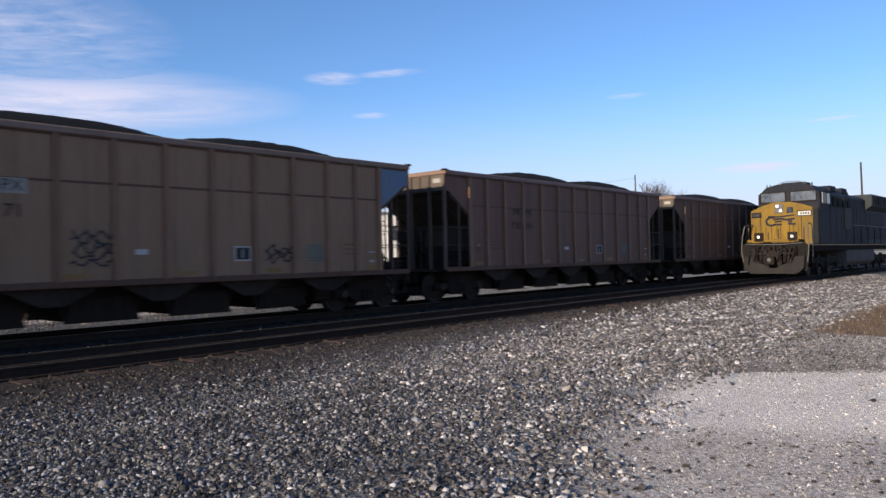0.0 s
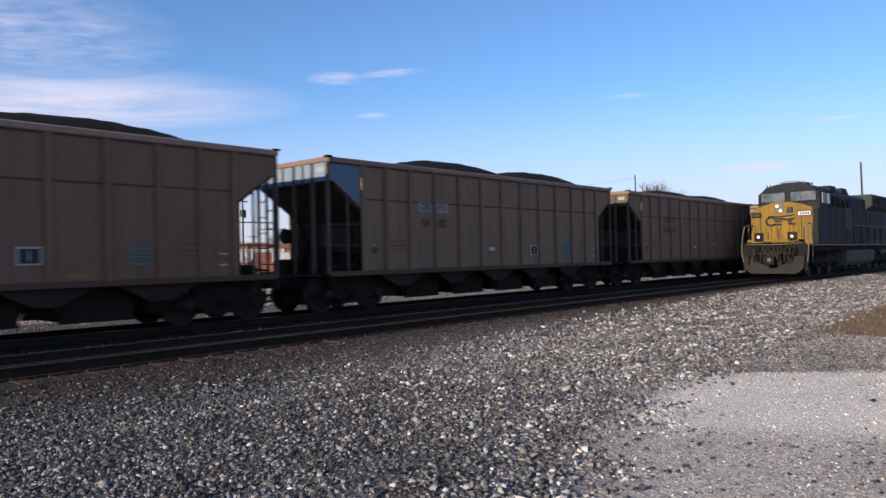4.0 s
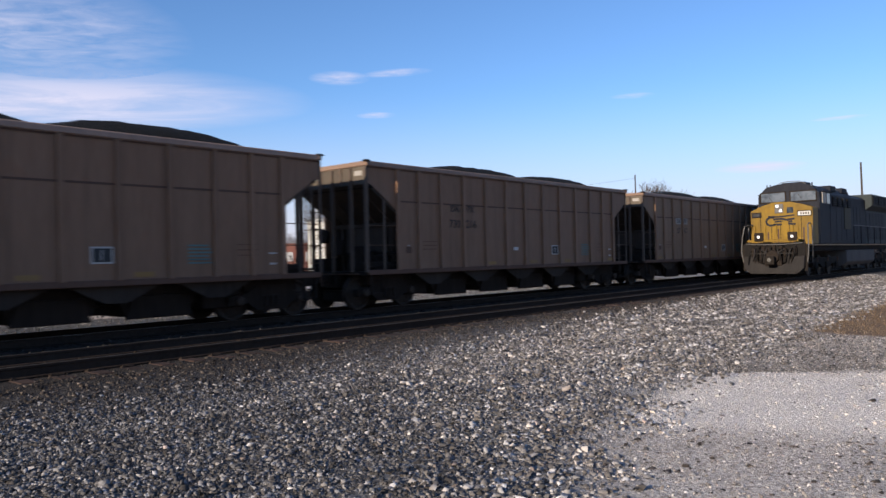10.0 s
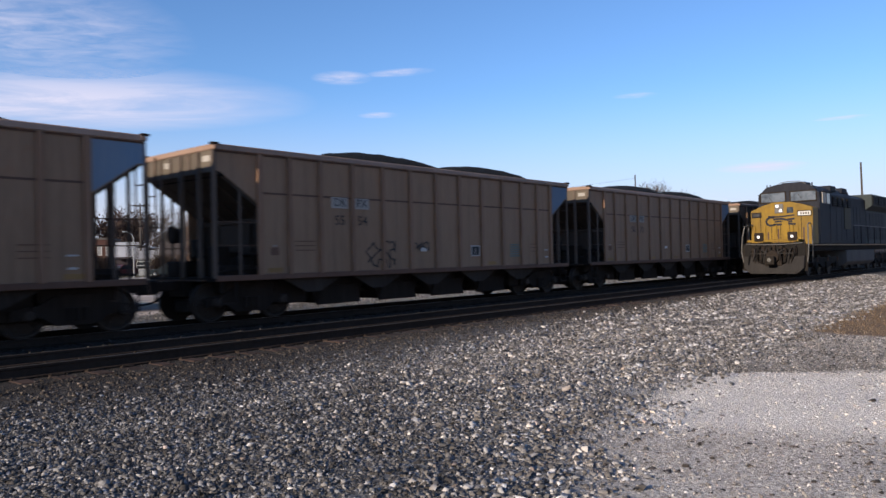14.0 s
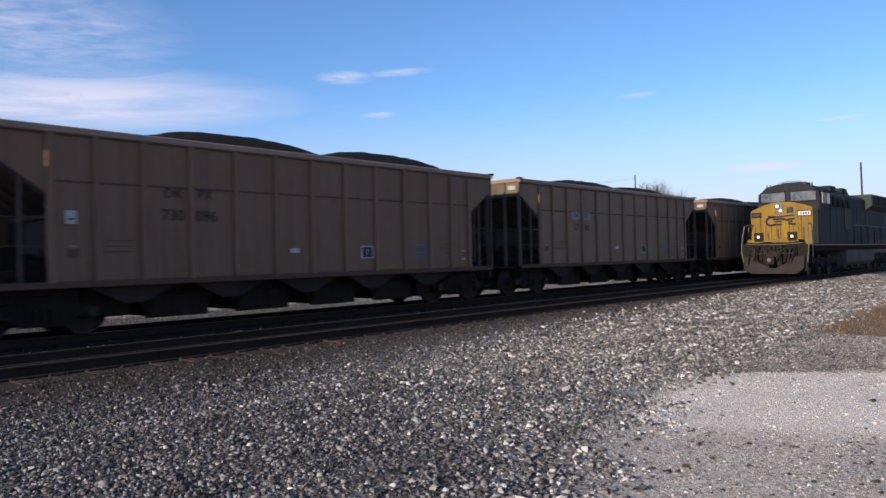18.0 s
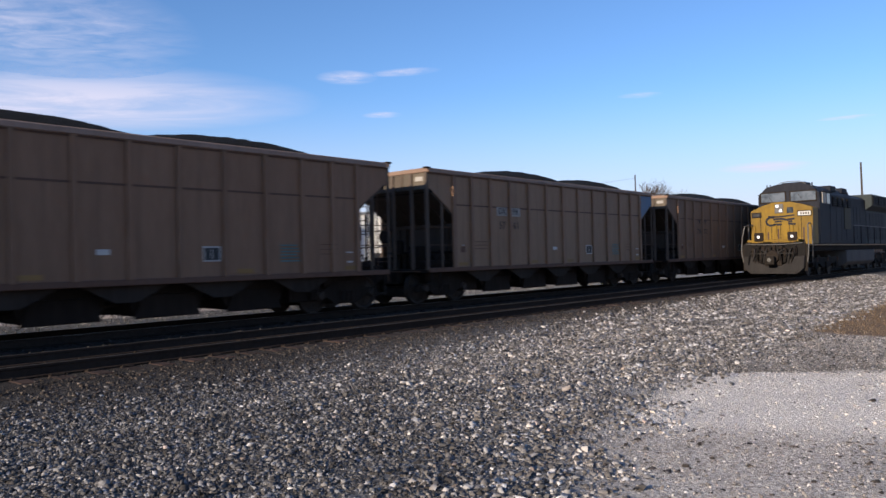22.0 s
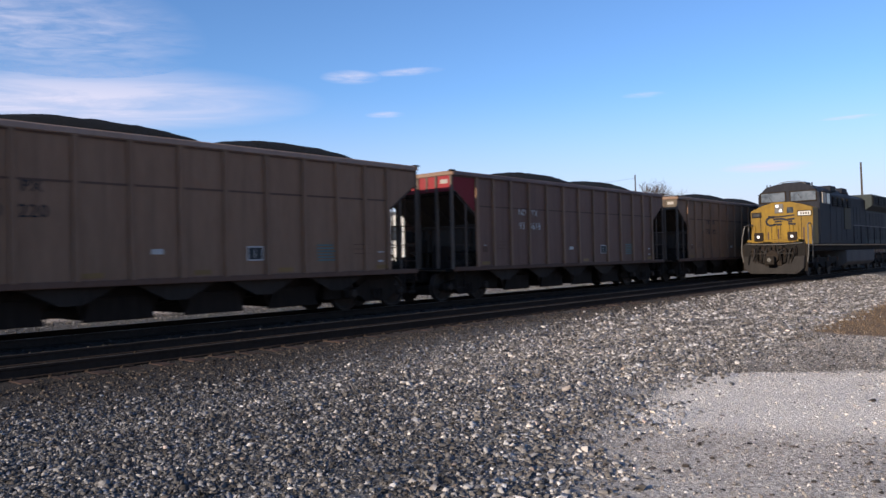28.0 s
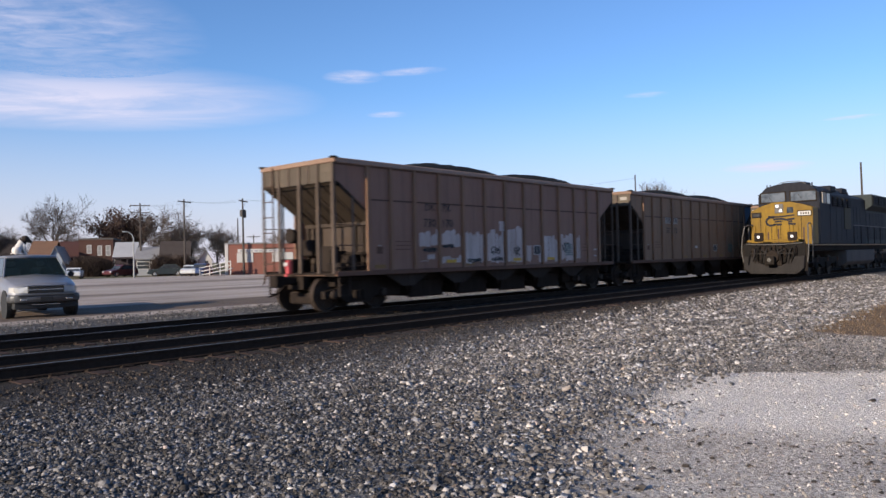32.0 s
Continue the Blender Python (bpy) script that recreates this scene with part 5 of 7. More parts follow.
M["dark_brick"] = weathered("dark_brown_brick_wall", (0.062, 0.027, 0.022), (0.085, 0.05, 0.04), 0.9, 0, False, 1.2, 0.05, 0.6)
M["white_wall"] = weathered("white_clapboard", (0.50, 0.48, 0.46), (0.36, 0.34, 0.32), 0.8, 0, True, 1.0, 0.04, 0.5)
M["grey_wall"] = weathered("pale_grey_siding", (0.28, 0.285, 0.30), (0.2, 0.2, 0.205), 0.8, 0, True, 1.0, 0.04, 0.5)
M["blue_wall"] = weathered("pale_blue_siding", (0.26, 0.30, 0.38), (0.2, 0.22, 0.26), 0.8, 0, True, 1.0, 0.04, 0.5)
M["cream"] = weathered("cream_painted_metal", (0.66, 0.62, 0.56), (0.5, 0.46, 0.41), 0.6, 0, True, 1.0, 0.04, 0.5)
M["roof_dark"] = weathered("dark_roof_shingle", (0.07, 0.062, 0.058), (0.13, 0.115, 0.105), 0.9, 0, False, 1.5, 0.05)
M["roof_grey"] = weathered("pale_grey_roof_shingle", (0.24, 0.23, 0.23), (0.17, 0.16, 0.155), 0.9, 0, False, 1.5, 0.05)
M["roof_white"] = weathered("white_painted_metal_roof", (0.36, 0.35, 0.355), (0.26, 0.25, 0.25), 0.7, 0, True, 1.0, 0.04, 0.5)
M["roof_orange"] = weathered("rusty_orange_roof", (0.17, 0.092, 0.056), (0.12, 0.072, 0.05), 0.85, 0, False, 1.5, 0.05)
M["bark"] = weathered("grey_brown_bark", (0.085, 0.069, 0.06), (0.13, 0.107, 0.094), 0.95, 0, True, 3.0, 0.2)
M["twig"] = weathered("brown_bare_twigs", (0.078, 0.062, 0.056), (0.125, 0.10, 0.09), 0.95, 0, False, 3.0, 0.25)
M["pole_wood"] = weathered("weathered_pole_wood", (0.055, 0.045, 0.04), (0.095, 0.08, 0.07), 0.9, 0, True, 3.0, 0.2)
M["galv"] = weathered("galvanised_steel", (0.36, 0.36, 0.36), (0.26, 0.25, 0.24), 0.5, 0.6, False, 3.0)
M["roof_red"] = weathered("dark_red_roof_shingle", (0.075, 0.030, 0.025), (0.055, 0.032, 0.027), 0.9, 0, False, 1.5, 0.05)
M["roof_brown"] = weathered("dark_brown_roof_shingle", (0.045, 0.035, 0.031), (0.065, 0.051, 0.045), 0.9, 0, False, 1.5, 0.05)
M["porch_dark"] = weathered("dark_plum_porch_paint", (0.045, 0.034, 0.042), (0.07, 0.055, 0.06), 0.8, 0, True, 1.0, 0.04)
M["curtain"] = weathered("pale_curtained_pane", (0.24, 0.225, 0.22), (0.14, 0.135, 0.135), 0.3, 0, True, 2.0, 0.1, 0.5, 0.5)
M["red_twig"] = weathered("reddish_brown_bare_twigs", (0.062, 0.036, 0.030), (0.095, 0.062, 0.051), 0.95, 0, False, 3.0, 0.25)
M["dry_leaf"] = weathered("reddish_brown_dry_leaves", (0.17, 0.085, 0.066), (0.21, 0.125, 0.10), 0.9, 0, False, 2.0, 0.1)
M["seat_cloth"] = weathered("pale_grey_seat_cloth", (0.42, 0.42, 0.40), (0.3, 0.3, 0.29), 0.9, 0, False, 3.0)
M["cab_lining"] = weathered("dark_grey_cab_lining", (0.05, 0.052, 0.055), (0.08, 0.08, 0.08), 0.9, 0, False, 3.0)


def clear_glass():
    m, n, l, b = material("tinted_windshield_glass", 0.06, 0, 0.5)
    thru, mixer = n.new("ShaderNodeBsdfTransparent"), n.new("ShaderNodeMixShader")
    thru.inputs["Color"].default_value = (0.72, 0.84, 0.84, 1)
    b.inputs["Base Color"].default_value = (0.02, 0.03, 0.03, 1)
    mixer.inputs[0].default_value = 0.62
    l.new(b.outputs[0], mixer.inputs[1])
    l.new(thru.outputs[0], mixer.inputs[2])
    for o in n:
        if o.type == "OUTPUT_MATERIAL":
            l.new(mixer.outputs[0], o.inputs["Surface"])
    return m


M["windshield"] = clear_glass()
M["shrub"] = weathered("brown_winter_shrub", (0.036, 0.024, 0.019), (0.07, 0.05, 0.04), 0.95, 0, False, 2.0, 0.2)


def wheel_part(parent, x, y, r=0.33, w=0.2):
    s = 1 if x > 0 else -1
    t = part("wheel", lathe(bmesh.new(), [(r * 0.55, -w / 2), (r * 0.9, -w / 2), (r, -w * 0.35), (r, w * 0.35), (r * 0.9, w / 2), (r * 0.55, w / 2)], "x", 20, (x, y, r)), "tyre", parent)
    part("rim", lathe(bmesh.new(), [(0.03, s * w * 0.42), (r * 0.3, s * w * 0.30), (r * 0.5, s * w * 0.34), (r * 0.57, s * w * 0.46), (r * 0.57, 0.0), (0.03, 0.0)], "x", 16, (x, y, r)), "chrome", t)


def loft(rows):
    """A skin over mirrored half sections: rows of (y, [(x, z), ...]) from the bottom to the top of each section."""
    bm = bmesh.new()
    rings = []
    for y, half in rows:
        rings.append([bm.verts.new((x, y, z)) for x, z in half] + [bm.verts.new((-x, y, z)) for x, z in half[::-1]])
    k = len(rings[0])
    for a, c in zip(rings, rings[1:]):
        for i in range(k):
            bm.faces.new((a[i], a[(i + 1) % k], c[(i + 1) % k], c[i]))
    bm.faces.new(rings[0])
    bm.faces.new(rings[-1])
    bmesh.ops.recalc_face_normals(bm, faces=bm.faces[:])
    return bm


def slab(pts, d):
    """A thin plate: corner points and the step through its thickness."""
    bm = bmesh.new()
    q = [bm.verts.new(p) for p in pts]
    q2 = [bm.verts.new(Vector(p) + Vector(d)) for p in pts]
    bm.faces.new(q)
    bm.faces.new(q2[::-1])
    for i in range(len(q)):
        bm.faces.new((q[i], q2[i], q2[(i + 1) % len(q)], q[(i + 1) % len(q)]))
    bmesh.ops.recalc_face_normals(bm, faces=bm.faces[:])
    return bm


def pickup_truck(at):
    """Front at local -y. A compact pickup of the nineties."""
    t = thing("pickup_truck", "silver compact pickup truck parked on the street verge", "pickup truck", at)
    t.scale = (1.06, 1.06, 1.06)
    nose = [(-0.06, 0.50, 0.50, 0.60, 0.84), (-0.02, 0.68, 0.48, 0.58, 0.89), (0.08, 0.79, 0.46, 0.58, 0.93), (0.26, 0.86, 0.44, 0.60, 0.965), (0.62, 0.885, 0.52, 0.62, 1.05), (1.10, 0.885, 0.40, 0.64, 1.15)]
    rows = [(y, [(0.05, z0), (w - 0.10, z0), (w, z0 + 0.12), (w + 0.012, z1 + 0.08), (w - 0.025, z2 - 0.05), (w - 0.13, z2), (0.05, z2 + 0.045)]) for y, w, z0, z1, z2 in nose]
    rows += [(y, [(0.05, 0.36), (0.80, 0.36), (0.88, 0.46), (0.90, 0.80), (0.885, 1.11), (0.84, 1.15), (0.05, 1.15)]) for y in (1.2, 2.95, 4.95)]
    rows.append((5.02, [(0.05, 0.42), (0.78, 0.42), (0.85, 0.5), (0.87, 0.80), (0.85, 1.03), (0.80, 1.06), (0.05, 1.06)]))
    part("body", loft(rows), "silver", t, "silver-painted body", True)
    hood = [(y, [(0.05, z + 0.01), (w, z - 0.03), (w, z - 0.008), (w - 0.06, z + 0.022), (0.05, z + 0.058)]) for y, w, z in ((-0.02, 0.60, 0.885), (0.10, 0.68, 0.93), (0.30, 0.72, 0.968), (0.7, 0.74, 1.06), (1.08, 0.76, 1.148))]
    part("hood", loft(hood), "silver", t, "", True)
    # cab: floor of the greenhouse, pillars, roof, rear wall; glass between them
    roof = [(y, [(0.05, z), (w - 0.04, z - 0.01), (w, z + 0.01), (w - 0.06, z + 0.055), (0.05, z + 0.085)]) for y, w, z in ((1.50, 0.69, 1.675), (1.66, 0.71, 1.70), (2.62, 0.71, 1.70), (2.78, 0.69, 1.665))]
    cab = part("cab", loft(roof), "silver", t, "", True)
    for s in (-1, 1):
        part("pillar", rod(bmesh.new(), (s * 0.83, 1.02, 1.13), (s * 0.675, 1.54, 1.70), 0.026, 0.022, 8), "silver", cab)
        part("pillar", rod(bmesh.new(), (s * 0.84, 2.80, 1.10), (s * 0.68, 2.70, 1.70), 0.07, 0.06, 8), "silver", cab)
        part("side_window", slab([(s * 0.835, 1.12, 1.16), (s * 0.845, 2.76, 1.16), (s * 0.695, 2.66, 1.685), (s * 0.69, 1.58, 1.685)], (s * 0.012, 0, 0)), "glass", cab)
        m = part("mirror", bevelled(boxes((min(s * 0.96, s * 1.13), max(s * 0.96, s * 1.13), 1.40, 1.50, 1.10, 1.26)), 0.03, 2), "trim_black", t)
        part("mirror_arm", boxes((min(s * 0.84, s * 0.96), max(s * 0.84, s * 0.96), 1.43, 1.47, 1.12, 1.16)), "trim_black", m)
        part("seat", bevelled(boxes((min(s * 0.14, s * 0.64), max(s * 0.14, s * 0.64), 2.25, 2.42, 0.9, 1.40)), 0.05, 2), "seat_cloth", t, "pale grey cloth seat")
        part("headrest", bevelled(boxes((min(s * 0.28, s * 0.52), max(s * 0.28, s * 0.52), 2.28, 2.38, 1.43, 1.60)), 0.04, 2), "seat_cloth", t)
        # wrap-round lamp: clear lens with an amber corner
        h = part("headlight", slab([(s * 0.42, -0.10, 0.70), (s * 0.62, -0.06, 0.70), (s * 0.765, 0.03, 0.71), (s * 0.765, 0.03, 0.855), (s * 0.62, -0.06, 0.875), (s * 0.42, -0.10, 0.87)], (0, 0.1, 0)), "lens", t, "clear wrap-round headlight lens")
        part("turn_signal", slab([(s * 0.77, 0.03, 0.71), (s * 0.865, 0.19, 0.72), (s * 0.865, 0.19, 0.85), (s * 0.77, 0.03, 0.855)], (-s * 0.05, 0.06, 0)), "lens", h)
        for y in (0.62, 4.0):
            wheel_part(t, s * 0.77, y, 0.34, 0.22)
            bm = lathe(bmesh.new(), [(0.36, s * 0.80), (0.42, s * 0.80), (0.42, s * 0.905), (0.36, s * 0.905)], "x", 24, (0, y, 0.36))
            part("wheel_arch", bm, "trim_black", t)
        part("fog_lamp", bevelled(boxes((min(s * 0.48, s * 0.66), max(s * 0.48, s * 0.66), -0.185, -0.15, 0.49, 0.54)), 0.012), "chrome", t)
    part("windshield", slab([(-0.80, 1.05, 1.17), (0.80, 1.05, 1.17), (0.655, 1.53, 1.685), (-0.655, 1.53, 1.685)], (0, -0.012, 0.01)), "windshield", cab, "dark tinted windshield with seats behind it")
    part("rear_window", slab([(-0.78, 2.79, 1.17), (0.78, 2.79, 1.17), (0.65, 2.72, 1.66), (-0.65, 2.72, 1.66)], (0, 0.012, 0)), "glass", cab)
    part("cab_floor", boxes((-0.80, 0.80, 1.12, 2.78, 1.152, 1.162)), "cab_lining", t)
    part("dashboard", bevelled(boxes((-0.74, 0.74, 1.12, 1.42, 1.162, 1.20)), 0.02), "cab_lining", t)
    bm = lathe(bmesh.new(), [(0.15, -0.012), (0.175, -0.012), (0.175, 0.012), (0.15, 0.012)], "y", 18, (0.38, 1.55, 1.22))
    part("steering_wheel", bm, "trim_black", t)
    part("rear_mirror", bevelled(boxes((-0.11, 0.11, 1.46, 1.50, 1.53, 1.60)), 0.015), "trim_black", t)
    g = part("grille", bevelled(boxes((-0.46, 0.46, -0.125, -0.03, 0.69, 0.88)), 0.02), "trim_black", t)
    for z in (0.785,):
        part("grille_bar", bevelled(boxes((-0.45, 0.45, -0.14, -0.122, z - 0.016, z + 0.016)), 0.006), "chrome", g)
    part("grille_trim", bevelled(boxes((-0.48, 0.48, -0.138, -0.09, 0.881, 0.905)), 0.008), "chrome", t)
    bump_rows = [(y, [(0.05, 0.43), (w - 0.02, 0.44), (w, 0.50), (w, 0.60), (w - 0.02, 0.65), (0.05, 0.66)]) for y, w in ((-0.17, 0.50), (-0.14, 0.72), (-0.06, 0.86), (0.06, 0.905), (0.24, 0.91))]
    part("front_bumper", loft(bump_rows), "bumper", t, "dark grey front bumper", True)
    part("bumper_strip", bevelled(boxes((-0.70, 0.70, -0.18, -0.12, 0.60, 0.645)), 0.012), "trim_black", t)
    part("air_dam", bevelled(boxes((-0.80, 0.80, -0.06, 0.2, 0.25, 0.44)), 0.03), "trim_black", t)
    part("skid_strip", bevelled(boxes((-0.36, 0.36, -0.075, -0.055, 0.36, 0.385)), 0.006), "chrome", t)
    part("front_plate", bevelled(boxes((-0.16, 0.16, -0.19, -0.172, 0.46, 0.585)), 0.006), "trim_black", t)
    part("bed_rim", bevelled(boxes((-0.86, 0.86, 3.0, 4.95, 1.13, 1.175)), 0.02), "trim_black", t)
    return t


def parked_car(name, label, cat, at, mat, length=4.6, tall=1.45, boxy=False):
    """Side profile along local x, nose at -x."""
    t = thing(name, label, cat, at, "parked cars")
    L, H = length / 2, tall
    prof = [(-L, 0.35), (-L, 0.68), (-L + 0.15, 0.78), (-L * 0.42, 0.92), (L - 0.1, 0.95), (L, 0.85), (L, 0.35), (L - 0.4, 0.25), (-L + 0.3, 0.25)]
    part("body", bevelled(prism(bmesh.new(), prof, "y", -0.86, 0.86), 0.05, 2), mat, t)
    top = [(-L * 0.42, 0.9), (-L * 0.12, H - 0.03), (0.0, H), (L * 0.55 if not boxy else L * 0.88, H - 0.02), (L * 0.82 if not boxy else L * 0.96, 0.9)]
    c = part("cabin", bevelled(prism(bmesh.new(), top, "y", -0.74, 0.74), 0.05, 2), mat, t)
    win = [(-L * 0.33, 0.95), (-L * 0.11, H - 0.12), (L * 0.5 if not boxy else L * 0.8, H - 0.12), (L * 0.68 if not boxy else L * 0.86, 0.95)]
    for s in (-1, 1):
        part("side_window", prism(bmesh.new(), win, "y", min(s * 0.735, s * 0.752), max(s * 0.735, s * 0.752)), "glass", c)
    part("windshield", prism(bmesh.new(), [(-L * 0.43, 0.93), (-L * 0.17, H - 0.10), (-L * 0.14, H - 0.11), (-L * 0.40, 0.92)], "y", -0.66, 0.66), "glass", c)
    for x in (-L * 0.62, L * 0.62):
        for s in (-1, 1):
            w = part("wheel", lathe(bmesh.new(), [(0.1, s * 0.70), (0.26, s * 0.68), (0.32, s * 0.70), (0.32, s * 0.87), (0.26, s * 0.88), (0.1, s * 0.86)], "y", 18, (x, 0, 0.32)), "tyre", t)
            part("rim", lathe(bmesh.new(), [(0.02, s * 0.875), (0.17, s * 0.872), (0.2, s * 0.86)], "y", 14, (x, 0, 0.32)), "chrome", w)
    for s in (-1, 1):
        part("headlight", bevelled(boxes((-L - 0.02, -L + 0.1, min(s * 0.5, s * 0.82), max(s * 0.5, s * 0.82), 0.6, 0.74)), 0.02), "lens", t)
        part("tail_light", bevelled(boxes((L - 0.1, L + 0.02, min(s * 0.6, s * 0.82), max(s * 0.6, s * 0.82), 0.65, 0.82)), 0.02), "red_lamp", t)
    part("bumper", bevelled(boxes((-L - 0.06, -L + 0.2, -0.84, 0.84, 0.34, 0.52)), 0.04), mat, t)
    part("bumper", bevelled(boxes((L - 0.2, L + 0.06, -0.84, 0.84, 0.34, 0.52)), 0.04), mat, t)
    return t


def window_on(parent, x, y, z, w, h, mat="white_wall", pane="glass"):
    """A window in a wall facing local -y."""
    f = part("window", boxes((x - w / 2 - 0.08, x + w / 2 + 0.08, y - 0.05, y + 0.03, z - 0.08, z), (x - w / 2 - 0.08, x + w / 2 + 0.08, y - 0.05, y + 0.03, z + h, z + h + 0.08),
                             (x - w / 2 - 0.08, x - w / 2, y - 0.05, y + 0.03, z, z + h), (x + w / 2, x + w / 2 + 0.08, y - 0.05, y + 0.03, z, z + h), (x - w / 2, x + w / 2, y - 0.04, y + 0.02, z + h / 2 - 0.025, z + h / 2 + 0.025)), mat, parent)
    part("pane", boxes((x - w / 2, x + w / 2, y - 0.012, y + 0.012, z, z + h / 2 - 0.026)), pane, f)
    part("pane", boxes((x - w / 2, x + w / 2, y - 0.012, y + 0.012, z + h / 2 + 0.026, z + h)), pane, f)
    return f


def house(label, at, w, d, eave, ridge, wall, roof, gable_front=False, windows=(), door=None, flat=False, pane="glass", porch=False):
    """Front towards local -y, middle of the front wall at the origin."""
    t = thing("house", label, "house", at, "houses on the street")
    part("wall", boxes((-w / 2, w / 2, 0, d, -0.3, eave)), wall, t)
    if flat:
        part("roof", bevelled(boxes((-w / 2 - 0.1, w / 2 + 0.1, -0.1, d + 0.1, eave, ridge)), 0.03), roof, t)
    elif gable_front:
        part("gable", prism(bmesh.new(), [(-w / 2, eave), (w / 2, eave), (0, ridge)], "y", 0.0, d), wall, t)
        for s in (-1, 1):
            k = (ridge - eave) / (w / 2)
            out = [(0, ridge + 0.16), (0, ridge + 0.02), (s * (w / 2 + 0.35), eave - 0.35 * k + 0.02), (s * (w / 2 + 0.35), eave - 0.35 * k + 0.16)]
            part("roof", prism(bmesh.new(), out, "y", -0.35, d + 0.35), roof, t)
    else:
        part("gable", prism(bmesh.new(), [(0, eave), (d, eave), (d / 2, ridge)], "x", -w / 2, w / 2), wall, t)
        k = (ridge - eave) / (d / 2)
        part("roof", prism(bmesh.new(), [(d / 2, ridge + 0.16), (d / 2, ridge + 0.02), (-0.4, eave - 0.4 * k + 0.02), (-0.4, eave - 0.4 * k + 0.16)], "x", -w / 2 - 0.3, w / 2 + 0.3), roof, t)
        part("roof", prism(bmesh.new(), [(d / 2, ridge + 0.16), (d / 2, ridge + 0.02), (d + 0.4, eave - 0.4 * k + 0.02), (d + 0.4, eave - 0.4 * k + 0.16)], "x", -w / 2 - 0.3, w / 2 + 0.3), roof, t)
    for x, z, ww, hh in windows:
        window_on(t, x, 0, z, ww, hh, "white_wall", pane)
    if door is not None:
        p = part("door", bevelled(boxes((door - 0.45, door + 0.45, -0.06, 0.02, 0, 2.05)), 0.01), "trim_black", t)
        part("door_frame", boxes((door - 0.55, door - 0.46, -0.05, 0.02, 0, 2.15), (door + 0.46, door + 0.55, -0.05, 0.02, 0, 2.15), (door - 0.46, door + 0.46, -0.05, 0.02, 2.06, 2.15)), "white_wall", p)
    if porch:
        part("porch_roof", bevelled(boxes((-w / 2 - 0.2, w / 2 + 0.5, -1.5, -0.06, 2.35, 2.55)), 0.02), "porch_dark", t)
        part("porch_wall", boxes((-w / 2 + 0.05, w / 2 + 0.3, -0.12, -0.06, 0, 2.34)), "porch_dark", t)
        for x in (-w / 2, -0.4, 0.5, w / 2 + 0.35):
            part("porch_post", bevelled(boxes((x - 0.06, x + 0.06, -1.45, -1.33, 0, 2.34)), 0.01), "porch_dark", t)
        part("porch_rail", boxes((-w / 2, -0.46, -1.42, -1.36, 0.75, 0.82), (0.56, w / 2 + 0.29, -1.42, -1.36, 0.75, 0.82)), "porch_dark", t)
    return t


TURN = -32.0                     # the street's houses look back along the tracks
pickup_truck(pose(8.66, 23.34, GND, 0, 0, -7.5))
parked_car("parked_car", "white sedan parked beside the street", "car", pose(35.6, 87.6, GND, 0, 0, 62), "car_white", 3.9, 1.28)
parked_car("parked_car", "maroon sport utility vehicle parked before houses", "car", pose(42.6, 91.0, GND, 0, 0, 14), "car_maroon", 4.0, 1.5, True)
parked_car("parked_car", "dark sedan parked under trees", "car", pose(45.32, 84.82, GND, 0, 0, -25), "car_dark", 4.2)
parked_car("parked_car", "white sedan parked end-on beside a utility pole", "car", pose(46.27, 80.71, GND, 0, 0, 50), "car_white", 4.2, 1.3)
parked_car("parked_car", "blue compact car parked before the gabled house", "car", pose(47.07, 79.80, GND, 0, 0, 40), "car_blue", 3.8)



def ball(bm, x, y, z, a, b, c, turn=0.0):
    """An ellipsoid lump, tilted in the x-z plane."""
    bmesh.ops.create_uvsphere(bm, u_segments=14, v_segments=9, radius=1.0, matrix=pose(x, y, z, 0, turn, 0) @ Matrix.Diagonal((a, b, c, 1)))
    return bm


M["white_fur"] = weathered("white_short_fur", (0.62, 0.58, 0.54), (0.42, 0.38, 0.34), 0.9, 0, False, 6.0, 0.02, 0.4)
M["dark_fur"] = weathered("dark_brown_short_fur", (0.03, 0.022, 0.018), (0.06, 0.042, 0.032), 0.9, 0, False, 6.0, 0.02, 0.4)


